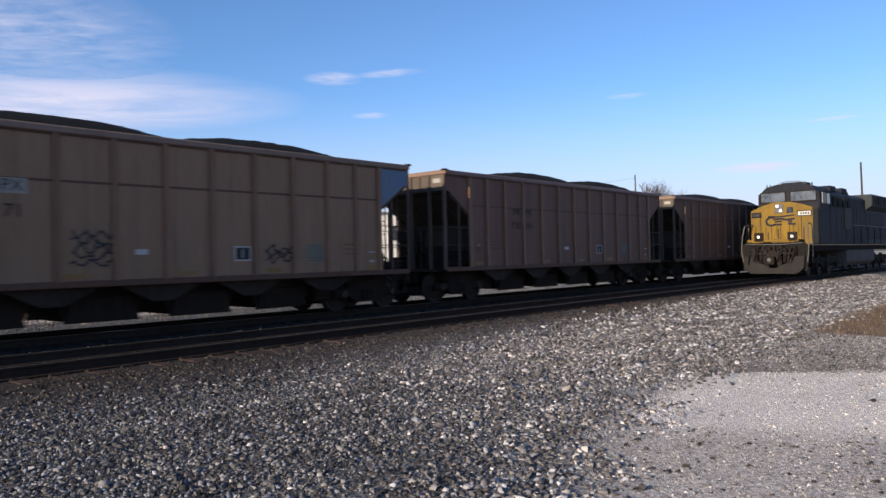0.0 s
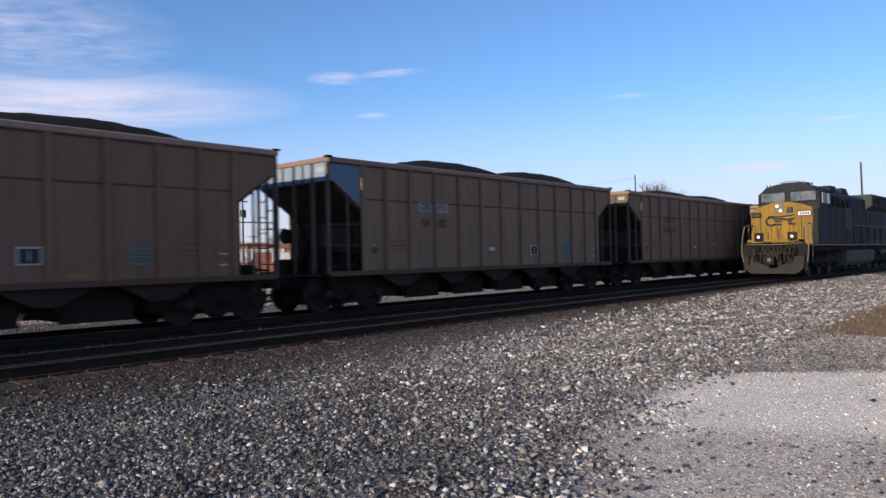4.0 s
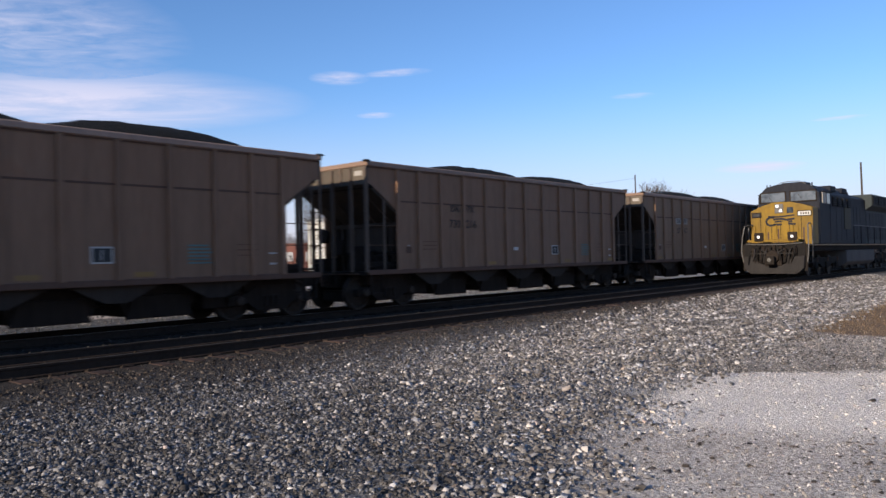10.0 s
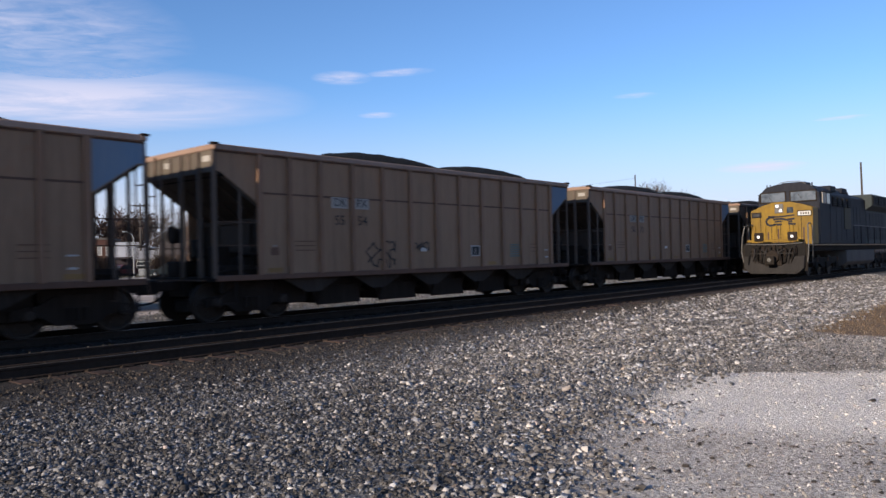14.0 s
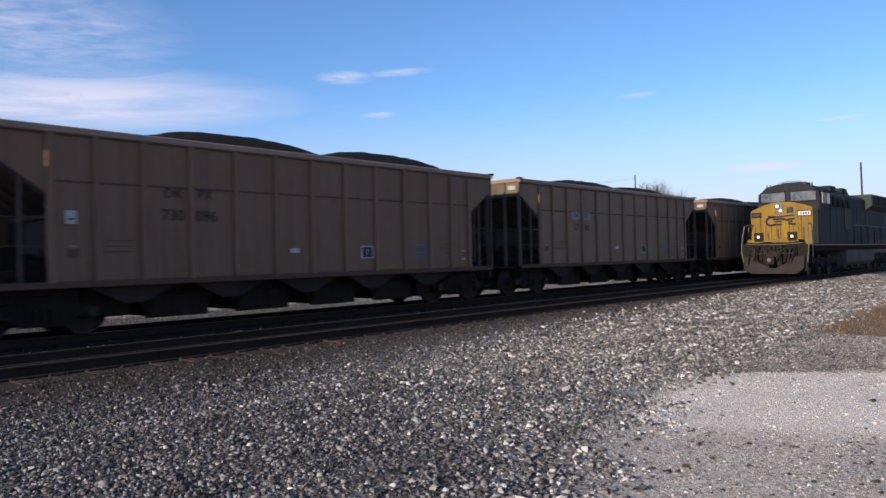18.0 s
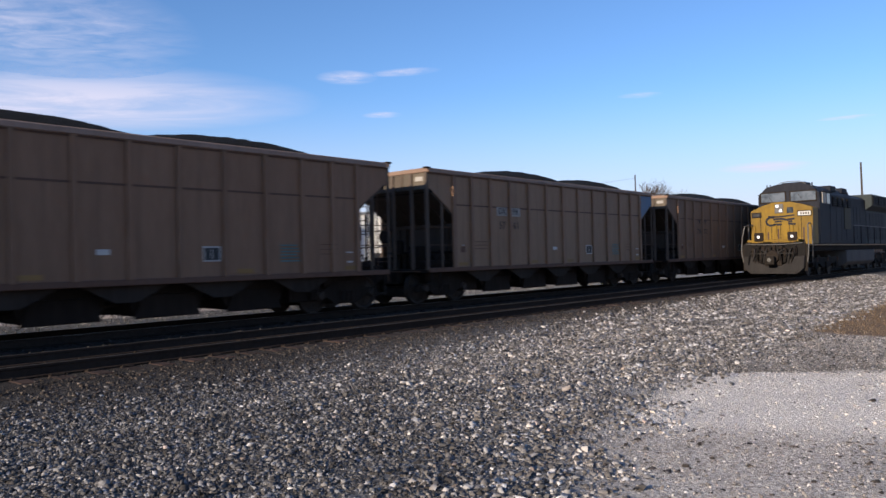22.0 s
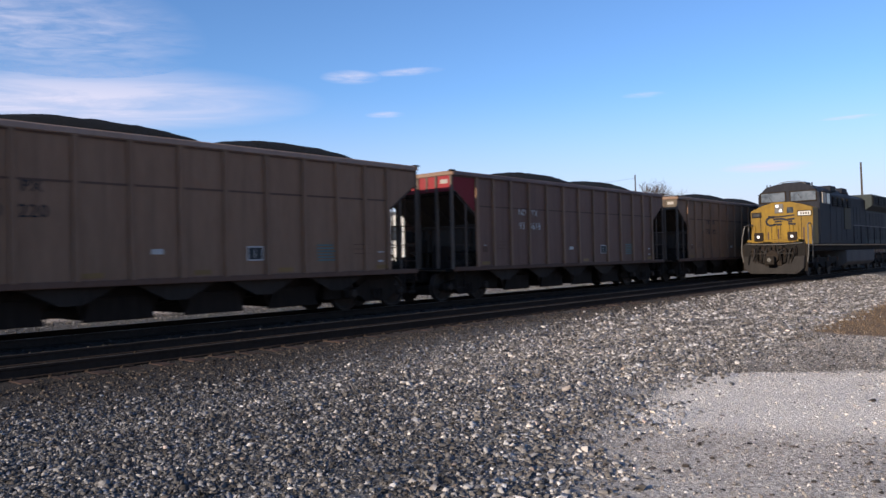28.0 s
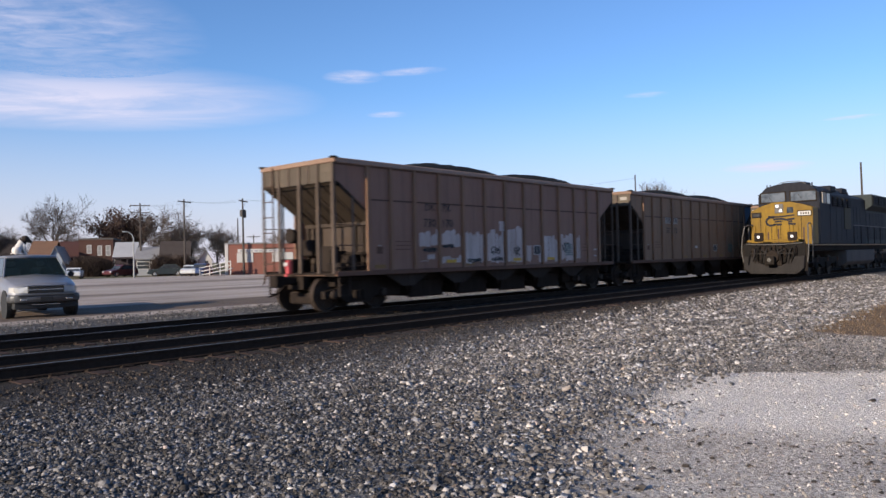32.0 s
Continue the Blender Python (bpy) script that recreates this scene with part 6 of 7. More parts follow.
def sitting_dog(at):
    """Nose towards local +x, sitting on its haunches."""
    t = thing("dog", "white dog with a dark brown head sitting on a pickup roof", "dog", at)
    bm = ball(bmesh.new(), -0.03, 0, 0.25, 0.12, 0.115, 0.22, 30)
    ball(bm, -0.11, 0, 0.14, 0.13, 0.13, 0.14)
    ball(bm, 0.04, 0, 0.36, 0.11, 0.10, 0.13)
    part("body", bm, "white_fur", t, "white body", True)
    for y in (-0.07, 0.07):
        bm = rod(bmesh.new(), (0.08, y, 0.34), (0.12, y, 0.04), 0.05, 0.034, 10)
        part("front_leg", ball(bm, 0.14, y, 0.028, 0.055, 0.036, 0.028), "white_fur", t, "", True)
        bm = ball(bmesh.new(), -0.10, y * 1.5, 0.13, 0.12, 0.05, 0.12)
        part("hind_leg", ball(bm, 0.0, y * 1.6, 0.03, 0.10, 0.036, 0.03), "white_fur", t, "", True)
    part("tail", rod(bmesh.new(), (-0.20, 0.06, 0.06), (-0.22, 0.22, 0.03), 0.03, 0.012, 8), "white_fur", t)
    h = part("head", ball(ball(bmesh.new(), 0.03, 0, 0.05, 0.125, 0.11, 0.11), -0.03, 0, -0.05, 0.11, 0.10, 0.12), "dark_fur", t, "dark brown head", True, pose(0.12, 0, 0.45))
    part("muzzle", ball(bmesh.new(), 0.16, 0, 0.01, 0.085, 0.055, 0.05, 12), "dark_fur", h, "", True)
    part("nose", ball(bmesh.new(), 0.24, 0, 0.01, 0.017, 0.02, 0.015), "trim_black", h, "", True)
    for y in (-0.1, 0.1):
        part("ear", slab([(0.0, y, 0.14), (0.06, y, 0.11), (0.02, y * 1.35, 0.0), (-0.03, y * 1.3, 0.03)], (0, 0.014 if y > 0 else -0.014, 0)), "dark_fur", h)
    return t, h


ROOF_SPOT = pose(8.66, 23.34, GND, 0, 0, -7.5) @ Matrix.Translation((-0.19, 2.25, 1.893))
DOG, DOG_HEAD = sitting_dog(ROOF_SPOT)

house("low building with rusty orange roof and white front", pose(42.32, 115.52, GND, 0, 0, TURN), 2.9, 7, 3.1, 5.2, "white_wall", "roof_orange", False, [(-0.8, 1.0, 0.8, 1.3)], 0.8)
house("pale blue gabled cottage among bare trees", pose(42.12, 109.68, GND, 0, 0, TURN), 1.7, 6, 2.4, 4.2, "blue_wall", "roof_grey", True, [(0, 1.0, 0.7, 1.2)])
house("dark brown brick house with a flat roof and pale window frames", pose(48.55, 111.45, GND, 0, 0, TURN), 4.7, 9, 5.3, 5.55, "dark_brick", "roof_dark", False,
      [(-0.95, 3.35, 0.5, 1.1), (0.5, 3.0, 0.45, 1.35), (1.65, 3.0, 0.5, 1.35), (1.65, 0.8, 0.5, 1.2)], 0.3, True, "curtain")
house("dark red-roofed brick house behind a bare hedge", pose(48.27, 120.87, GND, 0, 0, TURN), 3.4, 8, 2.9, 5.3, "dark_brick", "roof_red", False, [(-0.6, 1.2, 0.8, 1.3)])
house("white clapboard house with a dark plum porch", pose(47.60, 100.42, GND, 0, 0, TURN), 2.5, 7, 2.5, 4.55, "white_wall", "roof_white", False, [], None, False, "glass", True)
house("pale grey house with a wide front window", pose(47.76, 94.17, GND, 0, 0, TURN), 2.7, 7, 2.25, 3.7, "grey_wall", "roof_grey", False, [(-0.55, 0.9, 1.5, 0.9)], 1.0)
house("dark brown steep-roofed house", pose(50.14, 91.46, GND, 0, 0, TURN), 3.4, 6, 2.0, 4.4, "dark_brick", "roof_brown", False, [(0.6, 0.7, 0.7, 1.1)], -0.8)
house("small pale blue house with a pointed front gable", pose(50.66, 84.81, GND, 0, 0, TURN), 1.5, 5, 1.9, 3.2, "white_wall", "roof_grey", True, [(0.15, 0.8, 0.4, 1.0)])
house("small white flat-roofed house with a dark window", pose(50.86, 87.61, GND, 0, 0, TURN), 1.1, 4, 2.2, 2.35, "white_wall", "roof_grey", False, [(0.0, 1.1, 0.5, 0.7)], None, True)


def brick_shop(at):
    t = thing("brick_building", "long low orange-brick building with white boarded windows", "building", at)
    w = 13.0
    part("wall", boxes((0, w, 0, 9, -0.3, 3.65)), "brick", t, "orange-red brick wall")
    part("parapet_cap", bevelled(boxes((-0.12, w + 0.12, -0.12, 9.1, 3.65, 3.82)), 0.02), "roof_grey", t)
    part("corner_trim", bevelled(boxes((-0.06, 0.3, -0.06, 0.3, -0.2, 3.64)), 0.01), "white_wall", t)
    part("sign_band", bevelled(boxes((1.4, 6.9, -0.12, 0.02, 2.62, 3.05)), 0.02), "white_wall", t, "long white sign band")
    for k in range(9):
        part("sign_bar", boxes((1.7 + k * 0.56, 2.05 + k * 0.56, -0.135, -0.115, 2.74, 2.92)), "grey_wall", t)
    for x0, x1 in ((1.3, 3.2), (5.4, 7.9), (9.4, 11.6)):
        f = part("window", bevelled(boxes((x0, x1, -0.07, 0.03, 1.45, 2.58)), 0.015), "white_wall", t, "white boarded window")
        for k in (1, 2):
            x = x0 + (x1 - x0) * k / 3
            part("batten", boxes((x - 0.03, x + 0.03, -0.09, -0.065, 1.47, 2.56)), "grey_wall", f)
    part("door", bevelled(boxes((8.3, 9.1, -0.05, 0.03, 0, 2.1)), 0.01), "trim_black", t)
    return t


brick_shop(pose(48.9, 77.4, GND, 0, 0, TURN))

# pale ramp and rails beside the brick building
ramp_thing = thing("wooden_ramp", "whitewashed wooden ramp with sloping rails beside a brick building", "ramp", pose(45.87, 78.14, GND, 0, 0, -45))
part("deck", slab([(0, -0.1, 0.0), (3.7, -0.1, 0.75), (3.7, 1.0, 0.75), (0, 1.0, 0.0)], (0, 0, 0.1)), "white_wall", ramp_thing)
for z in (0.42, 0.85):
    part("rail", slab([(0, -0.14, z), (3.7, -0.14, z + 0.75), (3.7, -0.14, z + 0.84), (0, -0.14, z + 0.09)], (0, 0.05, 0)), "white_wall", ramp_thing)
for x in (0.05, 1.2, 2.4, 3.6):
    part("post", bevelled(boxes((x - 0.05, x + 0.05, -0.09, 0.01, 0, 1.0 + 0.2 * x)), 0.01), "white_wall", ramp_thing)


def cream_silo(at):
    t = thing("silo", "cream metal silo with conical roof and railing", "silo", at)
    part("shell", lathe(bmesh.new(), [(1.58, -0.2)] + [(1.58 + (0.02 if k % 2 else 0.0), 0.3 * k) for k in range(0, 18)] + [(1.58, 5.3)], "z", 28), "cream", t)
    part("roof", lathe(bmesh.new(), [(1.75, 5.28), (1.72, 5.36), (0.35, 6.75), (0.3, 7.0), (0.02, 7.05)], "z", 28), "galv", t)
    bm = bmesh.new()
    for k in range(16):
        a, c = 6.2832 * k / 16, 6.2832 * (k + 1) / 16
        rod(bm, (1.85 * math.cos(a), 1.85 * math.sin(a), 6.2), (1.85 * math.cos(c), 1.85 * math.sin(c), 6.2), 0.03, k=5)
        rod(bm, (1.85 * math.cos(a), 1.85 * math.sin(a), 5.3), (1.85 * math.cos(a), 1.85 * math.sin(a), 6.2), 0.025, k=5)
    part("railing", bm, "galv", t)
    part("platform", lathe(bmesh.new(), [(1.6, 5.22), (1.95, 5.22), (1.95, 5.30), (1.6, 5.30)], "z", 28), "galv", t)
    bm = bmesh.new()
    for s in (-0.22, 0.22):
        rod(bm, (s - 0.9, -1.5, 0), (s - 0.9, -1.5, 6.1), 0.03, k=5)
    for k in range(18):
        rod(bm, (-1.12, -1.5, 0.3 + k * 0.32), (-0.68, -1.5, 0.3 + k * 0.32), 0.018, k=5)
    part("ladder", bm, "trim_black", t)
    return t


cream_silo(pose(45.2, 54.6, GND, 0, 0, TURN))


def cream_shed(at):
    t = thing("metal_building", "cream corrugated metal shed with dark drainpipes", "building", at)
    part("wall", boxes((0, 7.2, 0, 8, -0.2, 5.9)), "cream", t)
    part("roof", bevelled(boxes((-0.2, 7.4, -0.25, 8.2, 5.9, 6.1)), 0.03), "galv", t)
    for k in range(18):
        part("corrugation", boxes((0.2 + k * 0.39, 0.28 + k * 0.39, -0.035, 0.0, 0.0, 5.88)), "cream", t)
    for x in (0.8, 2.3, 4.6, 6.3):
        part("drainpipe", rod(bmesh.new(), (x, -0.1, 0), (x, -0.1, 5.85), 0.06, k=8), "trim_black", t)
    for x in (1.4, 5.3):
        window_on(t, x, -0.04, 3.4, 0.8, 1.2, "trim_black")
    part("door", bevelled(boxes((3.0, 4.0, -0.07, 0.02, 0, 2.1)), 0.01), "trim_black", t)
    return t


cream_shed(pose(47.0, 54.2, GND, 0, 0, TURN))


def utility_pole(label, at, h, arms=1, transformer=False, lean=0.0):
    t = thing("utility_pole", label, "utility pole", at, "utility poles")
    part("pole", rod(bmesh.new(), (0, 0, -0.3), (0, 0, h), 0.14, 0.09, 10), "pole_wood", t)
    for k in range(arms):
        z = h - 0.35 - k * 0.95
        part("crossarm", bevelled(boxes((-1.25, 1.25, -0.14, -0.04, z - 0.06, z + 0.06)), 0.01), "pole_wood", t)
        for x in (-1.15, -0.6, 0.6, 1.15):
            part("insulator", lathe(bmesh.new(), [(0.03, z + 0.06), (0.05, z + 0.1), (0.05, z + 0.16), (0.02, z + 0.2)], "z", 8, (x, -0.09, 0)), "galv", t)
        bm = rod(bmesh.new(), (-0.7, -0.09, z - 0.03), (0, -0.12, z - 0.6), 0.02, k=5)
        part("brace", rod(bm, (0.7, -0.09, z - 0.03), (0, -0.12, z - 0.6), 0.02, k=5), "galv", t)
    if transformer:
        part("transformer", lathe(bmesh.new(), [(0.05, h - 2.3), (0.25, h - 2.28), (0.27, h - 2.2), (0.27, h - 1.45), (0.2, h - 1.35), (0.05, h - 1.33)], "z", 14, (0.36, 0, 0)), "roof_dark", t)
        part("transformer", lathe(bmesh.new(), [(0.05, h - 2.2), (0.2, h - 2.18), (0.22, h - 2.1), (0.22, h - 1.5), (0.16, h - 1.4), (0.05, h - 1.38)], "z", 14, (-0.34, 0, 0)), "roof_dark", t)
    return t


utility_pole("wooden utility pole with two crossarms", pose(48.1, 96.7, GND, 0, 0, -20), 9.8, 2)
utility_pole("tall wooden utility pole with one crossarm", pose(47.9, 84.9, GND, 0, 0, 23), 9.5, 1)
utility_pole("wooden utility pole with crossarm and transformers", pose(50.4, 75.9, GND, 0, 0, 34), 9.1, 1, True)
utility_pole("bare wooden pole behind a brick building", pose(73.9, 112.9, GND, 0, 0, 0), 9.2, 0)
utility_pole("distant wooden utility pole", pose(81.5, 119.3, GND, 0, 0, -30), 6.6, 1)
utility_pole("wooden pole beyond the coal train", pose(101.75, 50.9, GND, 0, 0, 0), 13.2, 0)
utility_pole("leaning wooden pole beyond the locomotive", pose(91.0, 18.6, GND, 0, -4.0, 0), 10.9, 0)


def wires(label, a, c, count, gap, sag):
    t = thing("power_line", label, "power line", pose(0, 0, 0), "overhead wires")
    d = Vector((c[1] - a[1], a[0] - c[0], 0)).normalized()
    for w in range(count):
        off = d * (w - (count - 1) / 2) * gap
        bm = bmesh.new()
        prev = None
        for i in range(13):
            u = i / 12
            p = Vector(a).lerp(Vector(c), u) + off - Vector((0, 0, 4 * sag * u * (1 - u)))
            if prev is not None:
                rod(bm, prev, p, 0.006, k=4)
            prev = p
        part("wire", bm, "trim_black", t)
    return t


wires("thin black wires between two street poles", (48.1, 96.7, 9.4), (47.9, 84.9, 9.15), 3, 0.9, 0.35)
wires("thin black wires running along the street", (47.9, 84.9, 9.15), (50.4, 75.9, 8.75), 3, 0.9, 0.3)
wires("thin black wires over the brick building", (50.4, 75.9, 8.7), (101.75, 50.9, 12.6), 2, 0.8, 1.2)

lamp = thing("street_lamp", "grey steel street lamp with a curved arm", "street lamp", pose(38.0, 78.0, GND, 0, 0, TURN))
part("post", rod(bmesh.new(), (0, 0, -0.2), (0, 0, 4.3), 0.09, 0.07, 10), "galv", lamp)
part("arm", rod(rod(rod(bmesh.new(), (0, 0, 4.25), (-0.15, 0, 4.75), 0.06), (-0.15, 0, 4.72), (-0.5, 0, 5.02), 0.055), (-0.48, 0, 5.02), (-0.75, 0, 5.06), 0.05), "galv", lamp)
part("lamp_head", bevelled(boxes((-1.15, -0.7, -0.13, 0.13, 5.0, 5.12)), 0.04, 2), "galv", lamp)


# ---- bare winter trees ----
def tree_meshes(seed, h, spread, detail=5):
    rng = random.Random(seed)
    wood, twigs = bmesh.new(), bmesh.new()
    tips = []

    def grow(p, d, length, r, level):
        steps = 3
        for i in range(steps):
            d2 = (d + Vector((rng.uniform(-1, 1), rng.uniform(-1, 1), rng.uniform(-0.3, 0.7))) * 0.16).normalized()
            e = p + d2 * (length / steps)
            r2 = r * (0.86 if i < steps - 1 else 0.72)
            rod(wood if level < 3 else twigs, p, e, r, r2, 6 if level < 2 else 4 if level < 3 else 3)
            if level >= 1 and level < detail and i < steps - 1:
                side = d2.orthogonal().normalized()
                side.rotate(Matrix.Rotation(rng.uniform(0, 6.28), 3, d2))
                grow(e, (d2 * 0.55 + side * spread).normalized(), length * rng.uniform(0.5, 0.7), max(r2 * 0.6, 0.02), level + 1)
            p, d, r = e, d2, r2
        if level >= detail - 1:
            tips.append((*p, *d))
        if level < detail:
            k = 4 if level == 0 else rng.choice((2, 3))
            a0 = rng.uniform(0, 6.28)
            for j in range(k):
                side = d.orthogonal().normalized()
                side.rotate(Matrix.Rotation(a0 + 6.28 * j / k + rng.uniform(-0.4, 0.4), 3, d))
                grow(p, (d * rng.uniform(0.6, 1.0) + side * spread * rng.uniform(0.6, 1.1)).normalized(), length * rng.uniform(0.6, 0.8), max(r * 0.68, 0.02), level + 1)

    grow(Vector((0, 0, -0.2)), Vector((0, 0, 1)), h * 0.27, h * 0.028, 0)
    # sprays of fine twigs at the branch ends
    nrg = np.random.default_rng(seed)
    t = np.repeat(np.array(tips), 2, axis=0)
    base = t[:, :3] - t[:, 3:] * nrg.uniform(0, 0.5, (len(t), 1))
    way = t[:, 3:] + nrg.normal(0, 0.55, (len(t), 3)) + np.array((0, 0, 0.25))
    way *= (nrg.uniform(0.4, 1.0, len(t)) / np.linalg.norm(way, axis=1))[:, None] * h / 12
    ring = np.array([(0.011, 0, 0), (-0.006, 0.01, 0), (-0.006, -0.01, 0)])
    v = np.concatenate([base[:, None] + ring[None], (base + way)[:, None]], 1).reshape(-1, 3)
    f = (np.array([(0, 1, 3), (1, 2, 3), (2, 0, 3)])[None] + 4 * np.arange(len(t))[:, None, None]).reshape(-1, 3)
    fine = bpy.data.meshes.new("twig_spray")
    fine.from_pydata(v.tolist(), [], f.tolist())
    fine.materials.append(M["twig"])
    # dry leaves that hang on through the winter
    t = np.repeat(np.array(tips), 2, axis=0)
    c = t[:, :3] + nrg.normal(0, 0.28, (len(t), 3))
    a, b = nrg.normal(0, 0.085, (len(t), 3)), nrg.normal(0, 0.085, (len(t), 3))
    v = np.stack([c - a, c - b, c + a, c + b], 1).reshape(-1, 3)
    leaf = bpy.data.meshes.new("dry_leaves")
    leaf.from_pydata(v.tolist(), [], np.arange(len(v)).reshape(-1, 4).tolist())
    leaf.materials.append(M["dry_leaf"])
    return finish("trunk", wood, "bark"), finish("crown", twigs, "twig"), fine, leaf


TREES = [tree_meshes(3, 12.0, 0.75), tree_meshes(8, 11.0, 0.6), tree_meshes(14, 10.0, 0.95), tree_meshes(21, 12.0, 0.5)]


def bare_tree(kind, x, y, scale, turn, label="bare grey-brown tree with spreading winter branches"):
    t = thing("tree", label, "tree", pose(x, y, GND, 0, 0, turn), "bare trees behind the street")
    t.scale = (scale, scale, scale)
    part("trunk", TREES[kind][0], None, t)
    part("crown", TREES[kind][1], None, t)
    part("twig_spray", TREES[kind][2], None, t)
    return t


for kind, x, y, s, a in ((0, 44.0, 138.5, 1.05, 10), (2, 46.0, 139.0, 1.0, 50), (0, 52.0, 135.4, 1.5, 100), (0, 65.6, 124.4, 1.3, 160), (2, 66.2, 122.0, 1.05, 20), (3, 70.2, 124.2, 0.95, 20), (3, 72.8, 127.8, 0.95, 250), (3, 75.0, 121.1, 0.9, 310),
                         (1, 86.6, 128.7, 0.62, 80), (3, 82.5, 125.0, 0.6, 140), (0, 92.0, 120.0, 0.7, 60), (2, 97.0, 115.0, 0.7, 10),
                         (2, 104.0, 112.0, 0.7, 120), (1, 40.5, 139.0, 1.1, 0), (3, 36.0, 141.0, 1.1, 0), (2, 43.5, 128.0, 0.8, 77)):
    bare_tree(kind, x, y, s, a)
bushy = bare_tree(3, 131.9, 62.1, 1.5, 33, "round dark leafless tree with a dense twiggy crown")
for a in (70, 140, 215, 290):
    part("crown", TREES[3][1], None, bushy, at=pose(0, 0, -0.15 * (a % 4), 0, 0, a))
    part("twig_spray", TREES[3][2], None, bushy, at=pose(0, 0, -0.15 * (a % 4), 0, 0, a))
for kind, x, y, s, a in ((3, 61.0, 131.5, 1.15, 70), (1, 62.6, 129.5, 1.3, 140)):
    t = bare_tree(kind, x, y, s, a, "winter tree still dense with reddish-brown dry leaves")
    part("dry_leaves", TREES[kind][3], None, t, "reddish-brown dry leaves")
    for p in t.children[:3]:
        p.material_slots[0].link = "OBJECT"
        p.material_slots[0].material = M["red_twig"]


def shrub_mesh(seed):
    rng = random.Random(seed)
    bm = bmesh.new()
    for i in range(420):
        a, u = rng.uniform(0, 6.283), rng.uniform(0, 1)
        base = Vector((rng.uniform(-0.5, 0.5), rng.uniform(-0.5, 0.5), 0))
        tip = base + Vector((math.cos(a) * u * 1.3, math.sin(a) * u * 1.3, rng.uniform(1.2, 2.9) * (1 - 0.35 * u)))
        midp = base.lerp(tip, 0.5) + Vector((rng.uniform(-0.2, 0.2), rng.uniform(-0.2, 0.2), 0.15))
        rod(bm, base, midp, 0.03, 0.024, 3)
        rod(bm, midp, tip, 0.024, 0.012, 3)
        for k in range(3):
            q = midp.lerp(tip, rng.random())
            rod(bm, q, q + Vector((rng.uniform(-0.4, 0.4), rng.uniform(-0.4, 0.4), rng.uniform(0.1, 0.5))), 0.016, 0.008, 3)
    return finish("shrub", bm, "shrub")


SHRUB = shrub_mesh(5)
for x, y, a in ((41.6, 101.2, 0), (41.0, 98.8, 67), (42.6, 101.6, 134), (41.6, 98.2, 201), (42.8, 99.9, 268), (42.2, 97.5, 335), (43.8, 100.2, 42), (44.0, 104.5, 109), (44.7, 103.8, 176), (46.3, 88.2, 243), (47.6, 88.3, 310), (48.5, 87.3, 17), (47.6, 89.8, 84), (49.6, 87.6, 151), (43.6, 97.4, 218)):
    solid("shrub", SHRUB, None, "dense leafless brown winter shrub before houses", "shrub", "shrubs", at=pose(x, y, GND, 0, 0, a))
for i in range(46):
    rng = random.Random(400 + i)
    u = i / 45
    bare_tree(rng.randrange(4), 20 + 235 * u + rng.uniform(-4, 4), 205 - 105 * u + rng.uniform(-8, 8), rng.uniform(0.8, 1.2), rng.uniform(0, 360), "distant bare tree in the far tree line")


# ---- clouds ----
def cloud_material(name, density, streak, start=0.30):
    m = bpy.data.materials.new(name)
    m.use_nodes = True
    n, l = m.node_tree.nodes, m.node_tree.links
    n.clear()
    tc = n.new("ShaderNodeTexCoord")
    mp = n.new("ShaderNodeMapping")
    mp.inputs["Scale"].default_value = streak
    l.new(tc.outputs["Object"], mp.inputs["Vector"])
    g = noise_tex(n, l, mp.outputs["Vector"], 1.0, 7, 0.62, 0.6)
    ln = n.new("ShaderNodeVectorMath")
    ln.operation = "LENGTH"
    sc = n.new("ShaderNodeMapping")
    sc.inputs["Location"].default_value = (-1, -1, 0)
    sc.inputs["Scale"].default_value = (2, 2, 0)
    l.new(tc.outputs["Generated"], sc.inputs["Vector"])
    l.new(sc.outputs["Vector"], ln.inputs[0])
    fall = ramp(n, l, ln.outputs["Value"], [(0.0, (1, 1, 1)), (0.45, (0.7, 0.7, 0.7)), (1.0, (0, 0, 0))])
    cov = ramp(n, l, g, [(start, (0, 0, 0)), (start + 0.38, (density,) * 3)])
    a = mix(n, l, 1.0, fall, cov, "MULTIPLY")
    tr, em, ms, out = n.new("ShaderNodeBsdfTransparent"), n.new("ShaderNodeEmission"), n.new("ShaderNodeMixShader"), n.new("ShaderNodeOutputMaterial")
    # clouds glow by themselves; their sunlit brightness is set as emission colour
    em.inputs["Color"].default_value = (0.72, 0.70, 0.86, 1)
    em.inputs["Strength"].default_value = 0.85
    l.new(a, ms.inputs[0])
    l.new(tr.outputs[0], ms.inputs[1])
    l.new(em.outputs[0], ms.inputs[2])
    l.new(ms.outputs[0], out.inputs["Surface"])
    return m


M["cirrus"] = cloud_material("thin_wispy_cirrus", 0.58, (0.013, 0.024, 1))
M["bank"] = cloud_material("soft_pale_cloud_bank", 1.0, (0.0028, 0.0055, 1), 0.2)
M["puff"] = cloud_material("small_white_cloud", 0.9, (0.012, 0.02, 1))
CLOUDS = []


def cloud(x, y, length, depth, mat, label, turn=-63):
    bm = bmesh.new()
    k = 28
    bm.faces.new([bm.verts.new((length / 2 * math.cos(6.2832 * i / k), depth / 2 * math.sin(6.2832 * i / k), 0)) for i in range(k)])
    c = solid("cloud", bm, mat, label, "cloud", "clouds", "structure", at=pose(x, y, 301, 0, 0, turn))
    c.visible_shadow = False
    CLOUDS.append((c, x, y, turn))


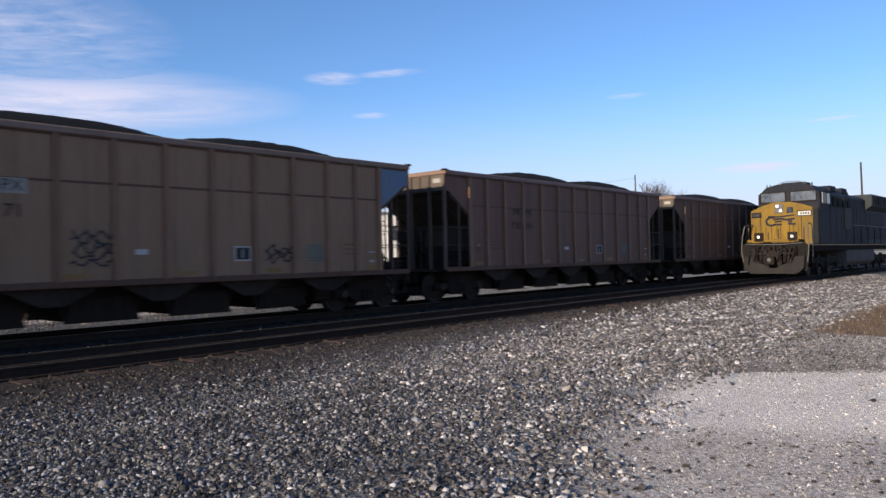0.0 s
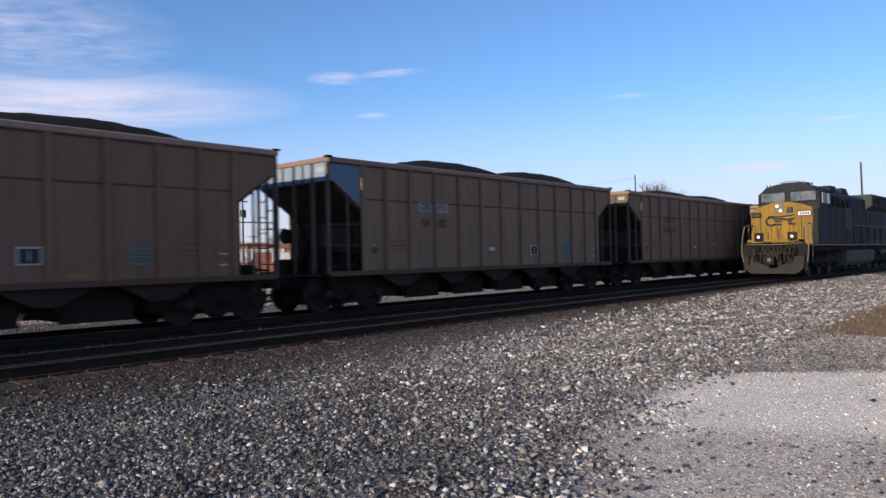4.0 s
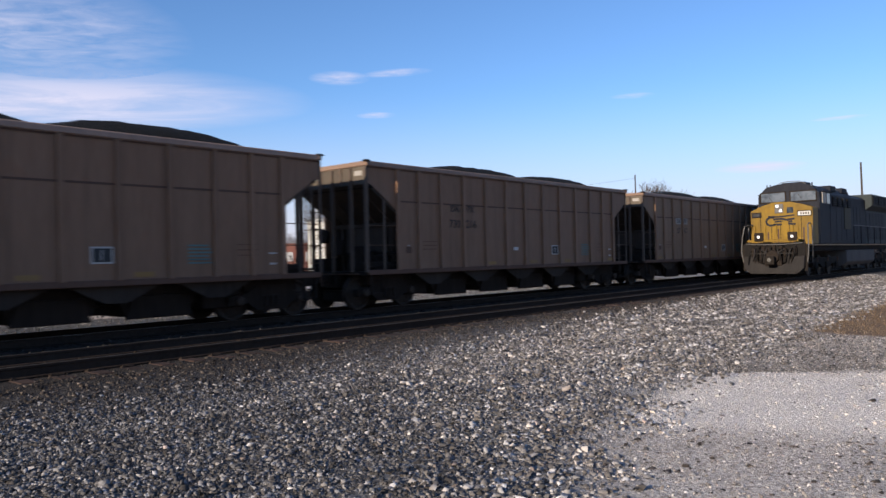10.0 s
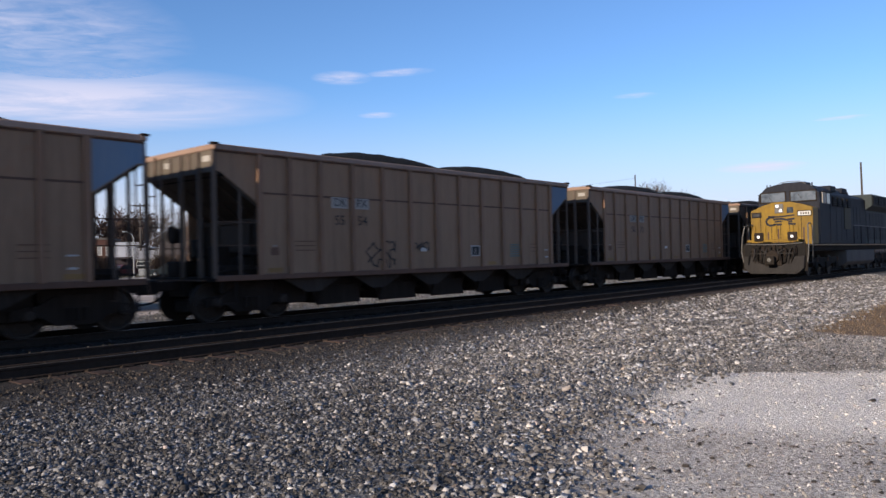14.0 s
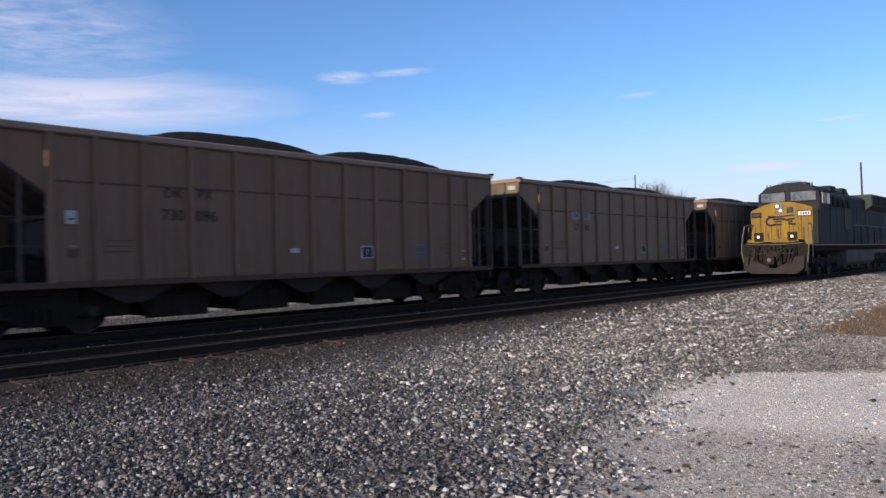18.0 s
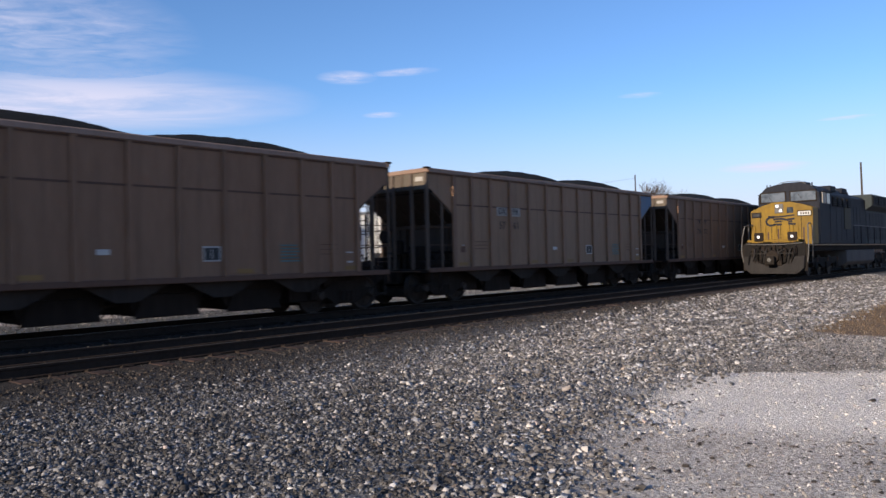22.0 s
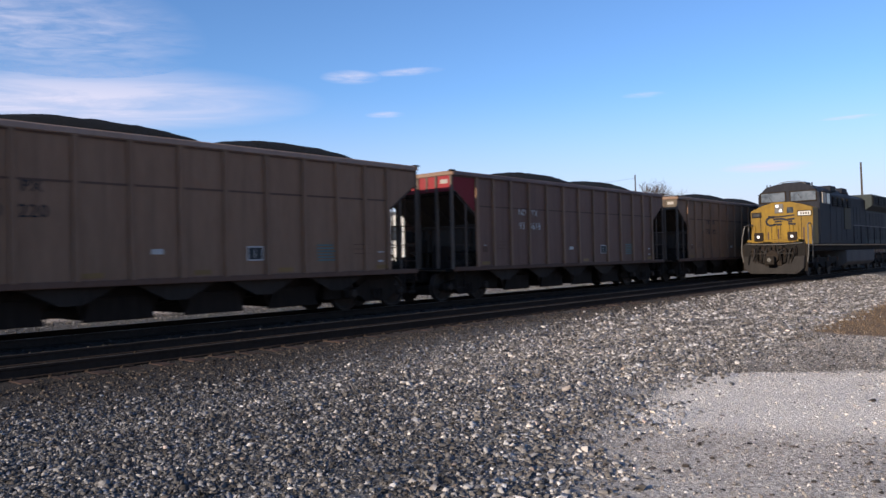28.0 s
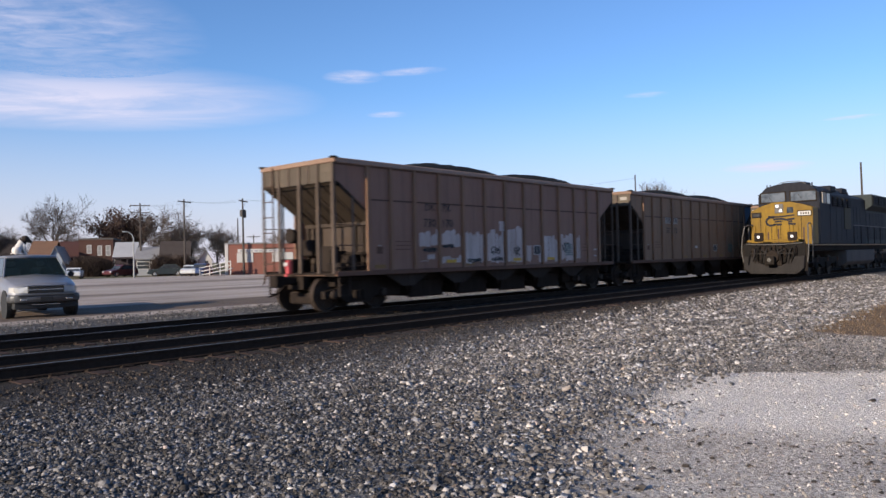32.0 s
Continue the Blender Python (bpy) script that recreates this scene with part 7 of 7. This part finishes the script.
cloud(330, 1020, 440, 540, "cirrus", "thin rippled white cirrus high in the sky", -46)
cloud(570, 1420, 900, 640, "bank", "soft pale cloud bank fading at its edges", -47)
cloud(800, 936, 105, 105, "puff", "small white elongated fair-weather cloud", -40)
cloud(842, 845, 125, 55, "puff", "small white elongated fair-weather cloud")
cloud(1062, 1124, 90, 75, "puff", "small white elongated fair-weather cloud")
cloud(2750, 898, 330, 420, "bank", "small white elongated fair-weather cloud", -72)
cloud(1865, 434, 130, 70, "puff", "small white elongated fair-weather cloud", -77)
cloud(1289, 657, 90, 60, "cirrus", "thin wispy white cirrus streaks high in the sky")


def motions():
    """The coal train rolls off along the farther track; its wheels turn with it; the high clouds drift."""
    travel = [(0.0, 0.0), (13.0, 143.07), (23.0, 252.89), (32.0, 351.64)]

    def gone(t):
        for (a, sa), (c, sc) in zip(travel, travel[1:]):
            if t <= c:
                return sa + (sc - sa) * (t - a) / (c - a)
        return travel[-1][1]

    for j, car in TRAIN.items():
        x = FRONT0 - HALF - PITCH * j
        walk(car, [(t, pose(x + s, FAR, 0)) for t, s in travel])
    # the dog looks towards the camera, later turns to the side, dips its head and lifts it again
    walk(DOG, [(t, ROOF_SPOT @ Matrix.Rotation(radians(a), 4, "Z")) for t, a in ((0.0, -62), (12.0, -62), (27.0, -20), (28.5, -8), (31.4, 0), (32.0, 4))])
    walk(DOG_HEAD, [(t, pose(x, 0, z, 0, a, 0)) for t, x, z, a in ((0.0, 0.12, 0.47, 5), (26.0, 0.12, 0.47, 5), (28.5, 0.14, 0.45, 15), (31.5, 0.17, 0.41, 32), (32.0, 0.12, 0.46, 12))])
    for c, x, y, turn in CLOUDS:
        walk(c, [(0.0, pose(x, y, 301, 0, 0, turn)), (32.0, pose(x + 16.5, y - 31.0, 301, 0, 0, turn))])
    turning = {}
    for car in TRAIN.values():
        for bogie in car.children:
            for wheelset in bogie.children:
                if wheelset.name.startswith("wheelset"):
                    turning.setdefault(round(wheelset.location.x, 2), []).append(wheelset)
    for ax, sets in turning.items():
        rows = [(i / 30, pose(ax, 0, 0.457, 0, math.degrees(gone(i / 30) / 0.457) % 360, 0)) for i in range(961)]
        walk(sets[0], rows)
        for other in sets[1:]:
            other.rotation_mode = "QUATERNION"
            other.animation_data_create()
            other.animation_data.action = sets[0].animation_data.action
            other.animation_data.action_slot = sets[0].animation_data.action_slot


motions()
